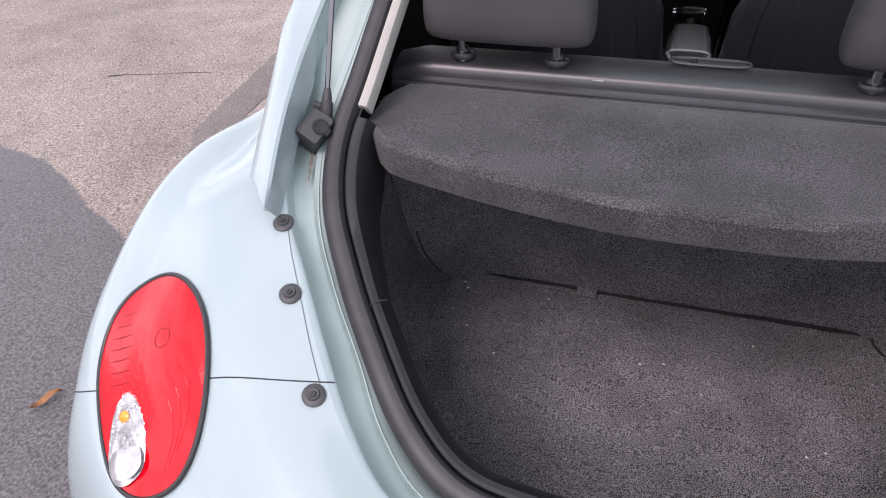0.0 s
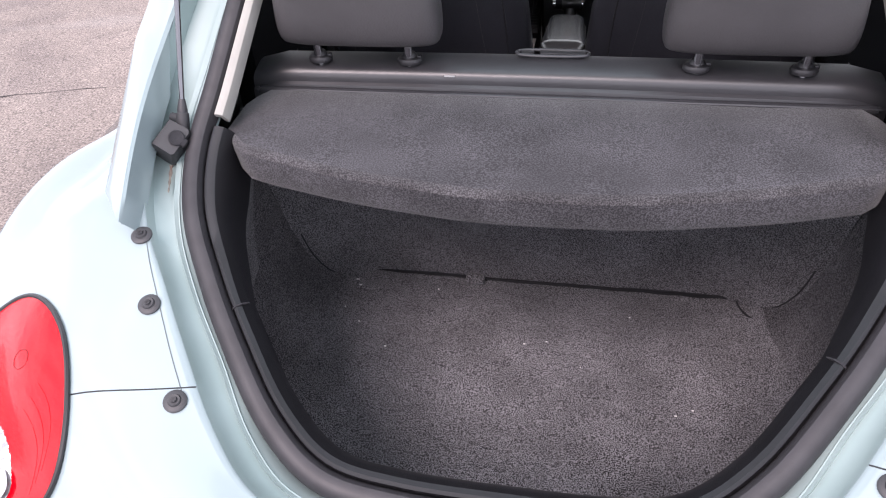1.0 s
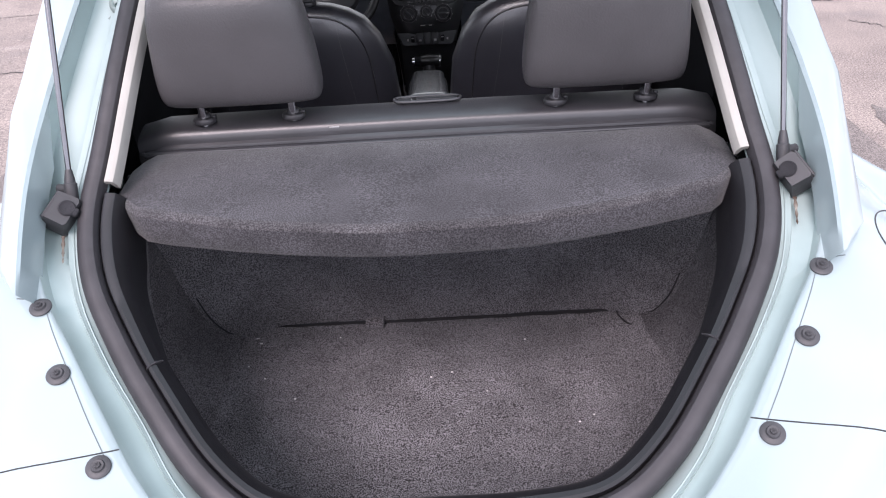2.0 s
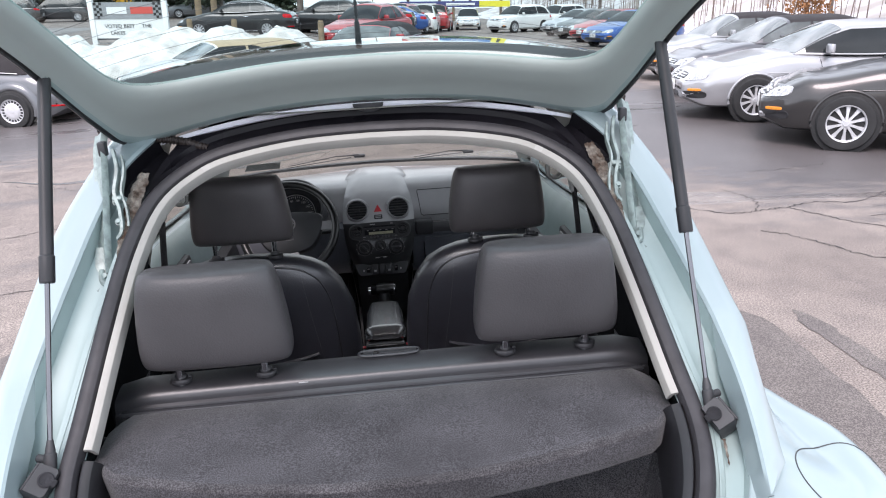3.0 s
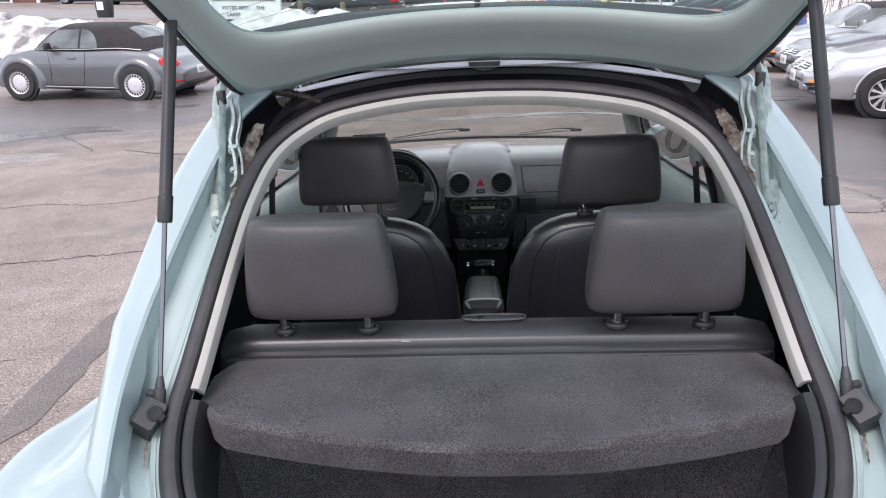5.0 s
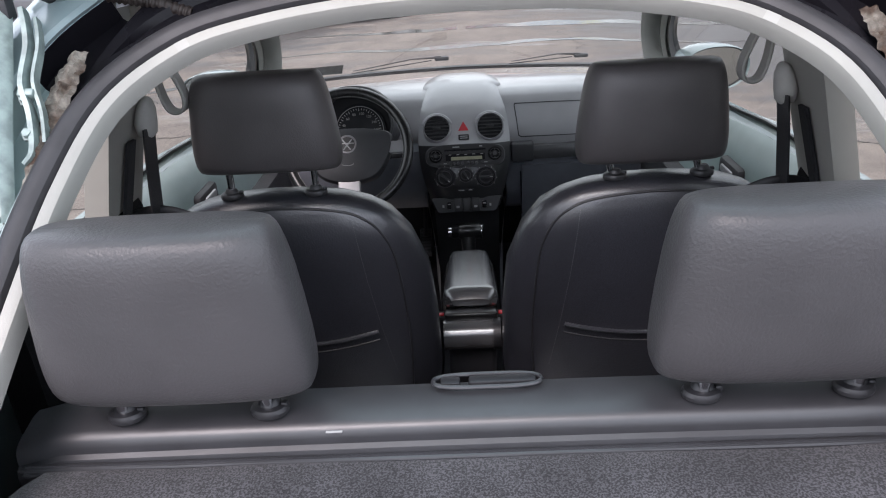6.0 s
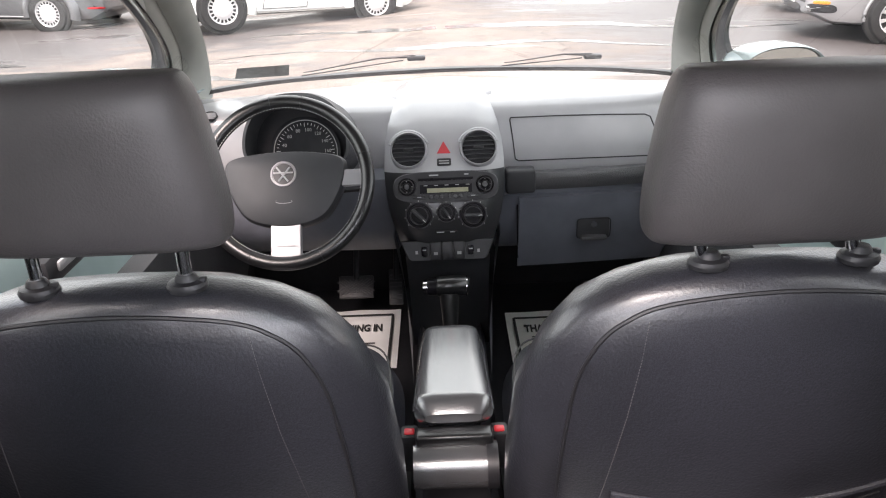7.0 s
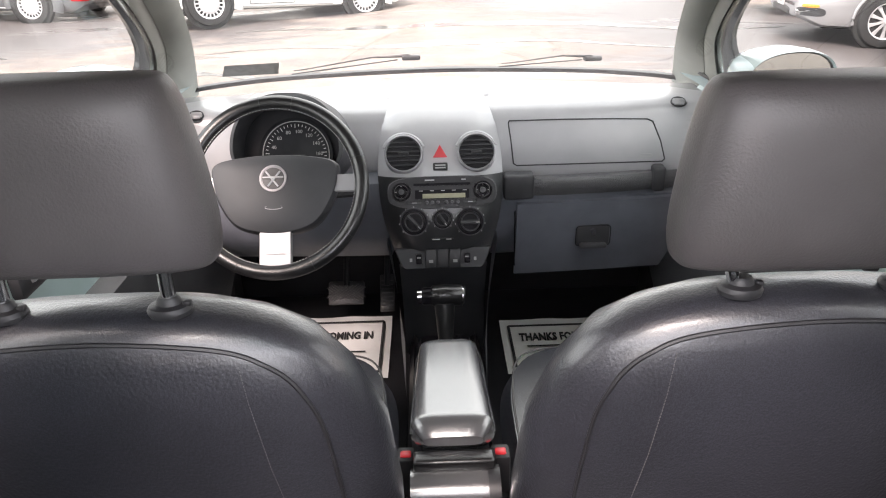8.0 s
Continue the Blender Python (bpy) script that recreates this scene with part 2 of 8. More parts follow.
def tube(path, r, n=10, closed=False, up=(0, 0, 1), bm=None, scale=None):
    return sweep(path, circle(r, n), up, closed, True, bm, scale)


def box(cx, cy, cz, sx, sy, sz, bevel=0.0, seg=2, bm=None, m=None):
    """A box by its centre and full sizes, with rounded edges."""
    b = bmesh.new()
    bmesh.ops.create_cube(b, size=1)
    bmesh.ops.scale(b, vec=(sx, sy, sz), verts=b.verts)
    if bevel:
        bmesh.ops.bevel(b, geom=b.edges[:], offset=bevel, segments=seg, profile=0.5, affect="EDGES")
    bmesh.ops.translate(b, vec=(cx, cy, cz), verts=b.verts)
    if m is not None:
        bmesh.ops.transform(b, matrix=m, verts=b.verts)
    if bm is None:
        return b
    join(bm, b)
    return bm


def join(bm, other, m=None):
    if m is not None:
        bmesh.ops.transform(other, matrix=m, verts=other.verts)
    me = bpy.data.meshes.new("tmp")
    other.to_mesh(me)
    other.free()
    bm.from_mesh(me)
    bpy.data.meshes.remove(me)
    return bm


def lathe(profile, n=32, m=None):
    """Turn (radius, height) pairs round z."""
    rings = [[Vector((r * math.cos(2 * math.pi * i / n), r * math.sin(2 * math.pi * i / n), h)) for i in range(n)] for r, h in profile]
    bm = loft(rings, True, False, False)
    bmesh.ops.remove_doubles(bm, verts=bm.verts, dist=1e-5)
    if m is not None:
        bmesh.ops.transform(bm, matrix=m, verts=bm.verts)
    return bm


def cushion(levels, e=3.0, n=40):
    """A padded form: level rings (cx, cy, cz, half x, half y) shaped as superellipses, closed at both ends."""
    rings = []
    for cx, cy, cz, hx, hy in levels:
        r = []
        for i in range(n):
            a = 2 * math.pi * i / n
            c, s = math.cos(a), math.sin(a)
            r.append(Vector((cx + hx * math.copysign(abs(c) ** (2 / e), c), cy + hy * math.copysign(abs(s) ** (2 / e), s), cz)))
        rings.append(r)
    return loft(rings, True, False, True)


def pillow(w0, w1, h, d, e=3.2, n=44, k=16, drop=0.25):
    """A headrest: half-width w0 at the foot and w1 at the top, height h, depth d, rounded all round."""
    lv = []
    for i in range(k + 1):
        a = -math.pi / 2 + math.pi * i / k
        z = math.copysign(abs(math.sin(a)) ** 0.62, math.sin(a)) * h / 2
        f = max(1e-3, math.cos(a)) ** 0.34
        t = (z / h) + 0.5
        lv.append((0, drop * d * (0.5 - t) * 0.6, z, (w0 + (w1 - w0) * t ** 1.5) * (0.80 + 0.20 * f) * (f ** 0.25 if f < 0.5 else 1), d / 2 * f))
    return cushion(lv, e, n)


def text_mesh(body, size, m, material, parent, name="lettering", align="CENTER", depth=0.0006, label="", squeeze=1.0, bold=0.0):
    cu = bpy.data.curves.new("lettering", "FONT")
    cu.body, cu.size, cu.align_x, cu.align_y, cu.extrude, cu.resolution_u = body, size, align, "CENTER", depth, 2
    cu.offset = bold
    tmp = bpy.data.objects.new("tmp_text", cu)
    scene.collection.objects.link(tmp)
    bpy.context.view_layer.update()
    me = bpy.data.meshes.new_from_object(tmp)
    bpy.data.objects.remove(tmp)
    me.transform(m @ Matrix.Diagonal((squeeze, 1, 1, 1)))
    me.materials.clear()
    me.materials.append(material)
    ob = new(name, me)
    if parent is not None:
        ob.parent = parent
    if label:
        tagged(ob, label)
    return ob


def facing(p, normal, spin=0.0):
    """A frame at p whose z looks along normal and whose y points up as far as it can."""
    z = Vector(normal).normalized()
    x = Vector((0, 0, 1)).cross(z)
    x = x.normalized() if x.length > 1e-4 else Vector((1, 0, 0))
    y = z.cross(x)
    m = Matrix((x, y, z)).transposed().to_4x4()
    m.translation = p
    return m @ pose(0, 0, 0, 0, 0, spin)


# ================= the pale aqua hatchback =================
car = thing("hatchback_car", "pale aqua three-door hatchback parked with its tailgate wide open", "car", CAR)
X0 = 0.013           # middle of the rear opening

# rear skin: six curves from the roof end down and round to the middle of the bumper, (half width, y, z)
RIM = [(.37, 1.70, 1.383), (.445, 1.65, 1.345), (.488, 1.545, 1.258), (.508, 1.455, 1.183), (.520, 1.37, 1.115), (.530, 1.285, 1.048), (.538, 1.18, .975), (.507, 1.065, .917),
       (.447, .965, .872), (.378, .88, .828), (.32, .805, .788), (.25, .752, .76), (.15, .735, .748), (0, .73, .745)]
LIP = [(.455, 1.745, 1.425), (.505, 1.665, 1.378), (.541, 1.57, 1.303), (.567, 1.473, 1.223), (.589, 1.377, 1.145), (.605, 1.29, 1.074), (.608, 1.185, .992), (.545, 1.04, .938),
       (.478, .945, .905), (.415, .86, .865), (.352, .78, .825), (.275, .715, .795), (.15, .68, .775), (0, .67, .77)]
SHOULDER = [(.545, 1.75, 1.424), (.575, 1.66, 1.368), (.615, 1.56, 1.285), (.634, 1.46, 1.203), (.652, 1.37, 1.124), (.664, 1.285, 1.055), (.652, 1.18, .963), (.64, 1.05, .945),
            (.615, .93, .906), (.575, .83, .868), (.50, .755, .828), (.37, .67, .792), (.2, .62, .77), (0, .60, .765)]
HAUNCH = [(.63, 1.75, 1.2), (.655, 1.66, 1.16), (.672, 1.56, 1.09), (.688, 1.46, 1.005), (.712, 1.37, .938), (.742, 1.27, .932), (.775, 1.15, .934), (.790, 1.03, .905),
          (.80, .90, .832), (.802, .815, .756), (.765, .735, .695), (.58, .62, .68), (.28, .54, .66), (0, .52, .655)]
# inner corner where the pillar stands on the fender
CORNER = {3: (-.004, 0, -.008), 4: (-.014, 0, -.022), 5: (-.030, 0, -.036), 6: (-.016, 0, -.014)}
CREASE = [tuple(.5 * (a + b) + o for a, b, o in zip(p, q, CORNER.get(i, (0, 0, 0)))) for i, (p, q) in enumerate(zip(SHOULDER, HAUNCH))]
FLANK = [(.71, 1.75, 1.0), (.73, 1.66, .95), (.755, 1.56, .87), (.79, 1.46, .81), (.82, 1.37, .775), (.84, 1.25, .76), (.852, 1.12, .75), (.856, 1.0, .71),
         (.856, .87, .64), (.838, .77, .57), (.785, .68, .53), (.59, .57, .51), (.28, .49, .5), (0, .465, .5)]
SKIRT = [(.78, 1.75, .6), (.80, 1.66, .55), (.83, 1.56, .50), (.85, 1.46, .46), (.86, 1.37, .45), (.86, 1.25, .45), (.86, 1.1, .44), (.855, .98, .40),
         (.835, .86, .38), (.80, .76, .36), (.72, .66, .34), (.55, .55, .33), (.28, .48, .32), (0, .46, .32)]


def half(curve, n, s):
    return [Vector((X0 + s * p.x, p.y, p.z)) for p in spline(curve, n)]


NS = 79


def across(curves, n_u, s, k):
    """A loft across several half curves, k points wide."""
    cols = [half(c, n_u, s) for c in curves]
    return [spline([c[i] for c in cols], k) for i in range(n_u)]


from mathutils.bvhtree import BVHTree
skins = {}
CREASE_TONE = mat("shaded_aqua_joint", (0.10, 0.125, 0.13), 0.5)
for s in (-1, 1):
    bm = loft(across([LIP, SHOULDER, CREASE, HAUNCH, FLANK, SKIRT], NS, s, 41))
    bmesh.ops.recalc_face_normals(bm, faces=bm.faces)
    skins[s] = BVHTree.FromBMesh(bm)
    fender = part("rear_fender", bm, PAINT, car, "glossy pale aqua rear fender with rounded haunch")
    md = fender.modifiers.new("thickness", "SOLIDIFY")
    md.thickness, md.offset = 0.003, -1
    # drain channel between the opening's rim and the fender's edge
    rim, lip = half(RIM, NS, s), half(LIP, NS, s)
    rings = []
    for i in range(NS):
        a, b = rim[i], lip[i]
        w = (b - a).length
        up = Vector((0, -0.63, 0.78)) if i < 40 else Vector((0, -0.45, 0.89))
        deep = 0.034 * min(1.0, w / 0.08)
        rings.append([b, b - up * 0.010 + (a - b) * 0.02, b + (a - b) * 0.05 - up * deep, b + (a - b) * 0.45 - up * deep * 1.05, b + (a - b) * 0.62 - up * deep * 0.9,
                      b + (a - b) * 0.70 - up * deep * 0.45, a + (b - a) * 0.10 - up * 0.012, a - up * 0.010, a + (a - b) * 0.4 - up * 0.016])
    part("drain_channel", loft(rings[8:]), PAINT_IN, fender, "pale aqua recessed gutter beside the rubber seal")
    part("gutter_seam", tube([r[6].lerp(r[5], .35) for r in rings[10:70]], .0013, 6), PAINT_IN, fender, "fine welded seam beside the seal")
    part("channel_end", loft(rings[:9]), BLACK_GLOSS, fender, "black end of the roof channel")
    # raised pillar flange that ends in a point above the fender
    lipc, sh = half(LIP, NS, s), half(SHOULDER, NS, s)
    rings = []
    last = 42
    for i in range(0, last + 1):
        a, b = lipc[i], sh[i]
        up = Vector((0.10 * s, -0.55, 0.82)).normalized()
        if i > 28:          # both edges run straight and clear of the fender, to a cut end with its tip inboard
            tip, corner = Vector((X0 + s * .550, .990, .965)) - up * .012, Vector((X0 + s * .612, 1.058, .966)) - up * .012
            a = lipc[28].lerp(tip, (i - 28) / (last - 28)) + Vector((s * .011 * math.sin(math.pi * (i - 28) / (last - 28)), 0, 0))
            b = sh[28].lerp(corner, (i - 28) / (last - 29)) if i < last else tip.lerp(corner, .15)
        drop = .045 * min(1.0, max(0.0, (i - 28) / 4))
        o = 0.012
        ins = (a - b) * 0.05
        rings.append([a + up * (0.001 - drop), a + up * (o * 0.55) + ins, a + up * o - ins * 0.5, a.lerp(b, 0.5) + up * (o + 0.004), b.lerp(a, 0.1) + up * (o + 0.002), b + up * o * 0.5 - ins, b - up * (0.006 + drop) - ins])
    bm = loft(rings, cap=True)
    part("pillar_flange", bm, PAINT, fender, "raised painted edge of the rear roof pillar")
    # torx bolts down the fender's inner edge
    for bx, by, bz in ((.536, 1.005, .937), (.482, .905, .903), (.406, .799, .84)):
        p = Vector((X0 + s * bx, by, bz))
        hit_at, nrm, _, _ = skins[s].find_nearest(p)
        if nrm.z < 0:
            nrm = -nrm
        fm = facing(hit_at + nrm * 0.001, nrm)
        bm = lathe([(0, .0095), (.0035, .0095), (.0042, .0065), (.0072, .0068), (.0085, .004), (.013, .0035), (.0148, .002), (.0148, 0), (.0, 0)], 24, fm)
        bolt = part("bolt", bm, DARK, fender, "grey star-socket bolt with washer")
        bm = bmesh.new()
        for q in range(6):
            join(bm, box(0.0016, 0, 0.0096, 0.0032, 0.0012, 0.0006, m=fm @ pose(0, 0, 0, 0, 0, 60 * q)))
        part("star_socket", bm, BLACK, bolt)
    # joint between fender and bumper
    j0 = [(.385, .815, .86), (.45, .80, .86), (.51, .79, .855), (.56, .785, .84)]
    pts = []
    for q in spline([(X0 + s * a, b, c) for a, b, c in j0], 24):
        hit_at, nrm, _, _ = skins[s].find_nearest(q)
        pts.append(hit_at + (nrm if nrm.z > 0 else -nrm) * 0.0006)
    outer_gap = []
    for q in spline([(X0 + s * a, b, c) for a, b, c in ((.745, .775, .775), (.79, .80, .73), (.83, .85, .66))], 14):
        hit_at, nrm, _, _ = skins[s].find_nearest(q)
        outer_gap.append(hit_at + (nrm if nrm.x * s > 0 else -nrm) * 0.0006)
    part("panel_gap", sweep(outer_gap, [(-.0006, -.001), (.0006, -.001), (.0006, .0004), (-.0006, .0004)]), BLACK, fender, "dark joint above the bumper")
    part("panel_gap", sweep(pts, [(-.0006, -.001), (.0006, -.001), (.0006, .0004), (-.0006, .0004)]), BLACK, fender, "dark joint above the bumper")
    # joint between the bolt strip and the gutter
    pts = []
    for q in spline([(X0 + s * a, b, c) for a, b, c in ((.575, 1.022, .936), (.555, 1.020, .937), (.536, 1.012, .937), (.505, .962, .92), (.469, .907, .900), (.431, .85, .872), (.392, .797, .838))], 26):
        hit_at, nrm, _, _ = skins[s].find_nearest(q)
        pts.append(hit_at + (nrm if nrm.z > 0 else -nrm) * 0.0004)
    part("strip_joint", sweep(pts, [(-.0006, -.001), (.0006, -.001), (.0006, .0003), (-.0006, .0003)]), CREASE_TONE, fender, "fine joint beside the bolt strip")

# tail lamps: an oval laid on the fender
for s in (-1, 1):
    fwd = Vector((s * 0.287, -0.601, 0.746)).normalized()
    ax_v = Vector((s * 0.337, 0.793, 0.508))
    ax_v = (ax_v - fwd * ax_v.dot(fwd)).normalized()
    ax_u = ax_v.cross(fwd).normalized() * (1 if s < 0 else -1)
    if ax_u.x * s > 0:
        ax_u = -ax_u          # u points towards the car's middle
    mid = Vector((X0 + s * 0.639, .779, .805)) + ax_v * 0.0115

    def on_skin(u, v, lift):
        o = mid + ax_u * u + ax_v * v + fwd * 0.3
        loc, nrm, _, _ = skins[s].ray_cast(o, -fwd)
        if loc is None:
            loc, nrm, _, _ = skins[s].find_nearest(mid + ax_u * u + ax_v * v)
        if nrm.dot(fwd) < 0:
            nrm = -nrm
        return loc + nrm * lift

    def oval(cu, cv, ru, rv, lift0, lift1, rings_n=9, n=56, tilt=0.0, facet=0.0):
        rr = []
        for i in range(rings_n):
            f = i / (rings_n - 1)
            ring = []
            for j in range(n):
                a = 2 * math.pi * j / n
                x, y = f * ru * math.cos(a), f * rv * math.sin(a)
                x, y = x * math.cos(tilt) - y * math.sin(tilt), x * math.sin(tilt) + y * math.cos(tilt)
                wave = facet * math.sin(x * 1500) * math.sin(y * 1500 + x * 300) * (1 - f ** 8)
                ring.append(on_skin(cu + x, cv + y, lift0 + (lift1 - lift0) * (1 - f * f) + wave))
            rr.append(ring)
        b = loft(rr, True)
        bmesh.ops.remove_doubles(b, verts=b.verts, dist=1e-5)
        return b

    lamp = part("tail_lamp", oval(-.003, 0, .1035, .1465, 0.004, 0.016, 14), LAMP_RED, car, "oval red tail lamp with clear reversing section")
    edge = [on_skin(-.003 + .1055 * math.cos(2 * math.pi * j / 56), .1485 * math.sin(2 * math.pi * j / 56), 0.003) for j in range(56)]
    part("lamp_gasket", tube(edge, 0.0034, 8, closed=True), BLACK, lamp, "black rubber gasket")
    part("clear_lens", oval(-.037, -.060, .041, .070, 0.009, 0.0215, 40, 110, -.12, 0.0016), LAMP_CLEAR, lamp, "clear faceted reversing lens")
    part("lens_dome", oval(-.036, -.098, .028, .026, 0.0165, 0.0215, 7, 30, -.12), mat("white_chrome_dome", (0.66, 0.65, 0.66), 0.14, metal=0.75, var=0.25, scale=40), lamp, "white reflecting dome")
    part("amber_bulb", oval(-.036, -.040, .011, .008, 0.0215, 0.0255, 4, 18), AMBER, lamp)
    # bands of the reflector seen through the lens
    def lens_lift(u, v):
        return 0.0042 + 0.012 * max(0, 1 - ((u + .003) / .1035) ** 2 - (v / .1465) ** 2)
    ring = [(.036 + .0125 * math.cos(2 * math.pi * j / 28), .047 + .0125 * math.sin(2 * math.pi * j / 28)) for j in range(28)]
    part("bulb_socket", tube([on_skin(u, v, lens_lift(u, v) - .0003) for u, v in ring], 0.0008, 6, closed=True), LAMP_DEEP, lamp, "dark ring of the bulb socket")
    for k in range(7):
        band = [(u, .100 - .016 * k + .10 * (u + .02) ** 2 * 10) for u in [-.078 + .006 * q for q in range(9)]]
        band = [q for q in band if ((q[0] + .003) / .1035) ** 2 + (q[1] / .1465) ** 2 < .84]
        part("reflector_band", tube([on_skin(u, v, lens_lift(u, v) - .0006) for u, v in band], 0.0013, 5, scale=[.3 + .7 * math.sin(math.pi * (q + .5) / len(band)) for q in range(len(band))]), LAMP_DEEP, lamp)
    for k in range(3):
        rid = [(.020 + .014 * k + .030 * math.sin(math.pi * t * .8), -.122 + .012 * k + .105 * t) for t in [q / 20 for q in range(21)]]
        part("lens_ridge", tube([on_skin(u, v, lens_lift(u, v) - .0001) for u, v in rid if ((u + .003) / .1035) ** 2 + (v / .1465) ** 2 < .93], 0.0004, 5), LAMP_RED, lamp)
    # fuel flap only on one side
    if s == 1:
        c0 = Vector((X0 + .715, 1.025, .93))
        pts = []
        for j in range(48):
            a = 2 * math.pi * j / 48
            q = c0 + Vector((.080 * math.cos(a), .085 * math.sin(a) + 0.02, 0))
            hit_at, nrm, _, _ = skins[s].ray_cast(q + Vector((0, 0, .3)), Vector((0, 0, -1)))
            pts.append(hit_at + nrm * (0.0006 if nrm.z > 0 else -0.0006))
        part("fuel_flap_gap", tube(pts, 0.0010, 6, closed=True), DARK, car, "round joint of the fuel flap")

# rubber seal loop, with an inner plastic sill trim below
SEAL = [(0, .755, .757), (.12, .757, .758), (.22, .772, .766), (.30, .825, .795), (.375, .91, .84), (.435, .99, .88), (.487, 1.075, .925), (.515, 1.17, .97),
        (.512, 1.27, 1.035), (.497, 1.41, 1.148), (.478, 1.53, 1.245), (.44, 1.625, 1.322), (.36, 1.688, 1.374), (.27, 1.717, 1.397), (.14, 1.735, 1.412), (0, 1.74, 1.416)]
hl = spline(SEAL, 90)
loop = [Vector((X0 - p.x, p.y, p.z)) for p in hl] + [Vector((X0 + p.x, p.y, p.z)) for p in hl[-2:0:-1]]


def loop_frame(i, pts):
    n = len(pts)
    t = (pts[(i + 1) % n] - pts[i - 1]).normalized()
    face = Vector((0, -0.6, 0.8))
    side = t.cross(face).normalized()
    cen = Vector((X0, 1.25, 1.08))
    if side.dot(cen - pts[i]) < 0:
        side = -side
    return side, face     # side points into the opening


def along_loop(pts, prof, idx, closed=True):
    rings = []
    for i in idx:
        side, face = loop_frame(i, pts)
        rings.append([pts[i] + side * a + face * b for a, b in prof])
    return loft(rings, True, closed, not closed)


prof = [(-.020, -.010), (-.021, .002), (-.017, .010), (-.009, .014), (.000, .0140), (.007, .010), (.0100, .002), (.0100, -.012), (.000, -.016)]
part("tailgate_seal", along_loop(loop, prof, range(len(loop))), RUBBER, car, "thick grey-black rubber seal round the boot opening")
NL = len(loop)
low = list(range(-44, 45))
rings = []
for i in low:
    side, face = loop_frame(i, loop)
    k = min(1.0, max(0.0, (abs(i) - 26) / 12.0)) * .35      # a little wider beside the shelf
    prof = [(.0105, -.006), (.013, -.002), (.015, .002), (.020, .0035), (.026 + .014 * k, .000), (.030 + .024 * k, -.012), (.032 + .026 * k, -.020 - .07 * k), (.033 + .026 * k, -.034 - .19 * k), (.028 + .020 * k, -.034 - .19 * k), (.024 + .010 * k, -.020 - .06 * k), (.018, -.008), (.0105, -.012)]
    rings.append([loop[i] + side * a + face * b for a, b in prof])
part("sill_trim", loft(rings, True, False, True), mat("black_sill_plastic", (0.011, 0.011, 0.013), 0.38, var=0.2, scale=14, bump=0.1, bscale=1500), car, "smooth black plastic lining of the boot edge")
# carpeted walls of the boot, from the trim down to the floor
rings = []
for i in low:
    side, face = loop_frame(i, loop)
    k = min(1.0, max(0.0, (abs(i) - 26) / 12.0)) * .35
    top = loop[i] + side * (.032 + .026 * k) - face * (.028 + .18 * k)
    sx = 1 if top.x > X0 else -1
    out = Vector((X0 + (top.x - X0) * 1.0 + sx * (.05 + .03 * k), top.y + .03, .425))
    out.x = X0 + max(-.525, min(.525, out.x - X0))
    if abs(i) < 28:
        out.y = top.y - .03
    rings.append([top, top.lerp(out, .3) + Vector((sx * .02, -.01, 0)), top.lerp(out, .6) + Vector((sx * .03, -.01, 0)), top.lerp(out, .9) + Vector((sx * .01, 0, 0)), out])
part("boot_wall", loft(rings), CARPET, car, "carpeted wall of the boot below its sill")
for i in (26, -26):
    side, face = loop_frame(i, loop)
    step = (loop[i + 1] - loop[i]) * .12
    part("trim_joint", loft([[loop[i] + step * q + side * a + face * (b + .001) for a, b in ((.0110, -.003), (.0135, .0015), (.0205, .0038), (.0285, .001), (.035, -.010), (.024, -.008))] for q in (0, 1)], True, cap=True), FLOOR_FELT, car)
# cream trim round the upper half
up_idx = list(range(45, NL - 44))
prof = [(.0105, .002), (.012, .0060), (.019, .0060), (.0245, .003), (.0270, -.004), (.0270, -.020), (.022, -.020), (.018, -.004), (.0105, -.004)]
part("headliner_edge", along_loop(loop, prof, up_idx, False), CREAM, car, "off-white plastic trim inside the seal")
for i in (71, NL - 71):
    part("trim_seam", along_loop(loop, [(.012, .0064), (.019, .0064), (.0247, .0034), (.0247, .0026), (.019, .0055), (.012, .0055)], [i, i + 1], False), mat("grey_cream_joint", (.42, .41, .385), .6), car)

# dark painted channel under the roof's rear edge, roof and cabin shell


def crown(x, y):
    """Roof height."""
    rear, front = max(0.0, (1.93 - y) / 0.095), max(0.0, (y - 2.2) / 0.75)
    return 1.590 - 0.085 * rear ** 2 - 0.07 * front ** 2 - 0.05 * (abs(x) / 0.57) ** 2.4


rings = []
for q in range(len(up_idx)):
    i = up_idx[q]
    if loop[i].z < 1.30:
        continue
    side, face = loop_frame(i, loop)
    k = min(1.0, (loop[i].z - 1.30) / 0.06)
    a = loop[i] - side * .018 - face * .004
    b = a + Vector((0, .016, .000)) * k
    e = Vector((loop[i].x * 1.06, loop[i].y + .095 * k, loop[i].z + 0.058 * k))
    rings.append([a, a + Vector((0, .02, -.012)), a.lerp(e, .35) + Vector((0, .0, -.018)), a.lerp(e, .62) + Vector((0, 0, -.014)), a.lerp(e, .64) + Vector((0, 0, -.003)), a.lerp(e, .9) + Vector((0, 0, .0)), e])
part("roof_channel", loft(rings), BLACK_GLOSS, car, "gloss black channel under the tailgate hinge line")
rings = []
for k in range(15):
    y = 1.835 + (2.95 - 1.835) * k / 14
    rings.append([Vector((X0 * (1 - k / 14) + x, y + (0.02 - 0.12 * (abs(x) / .56) ** 2) * (1 - k / 14), crown(x, y))) for x in [(-.57 + 1.14 * j / 24) for j in range(25)]])
ROOF_BLACK = mat("gloss_black_roof_paint", (0.010, 0.010, 0.011), 0.10, coat=1.0, coat_rough=0.02, var=0.3, scale=4)
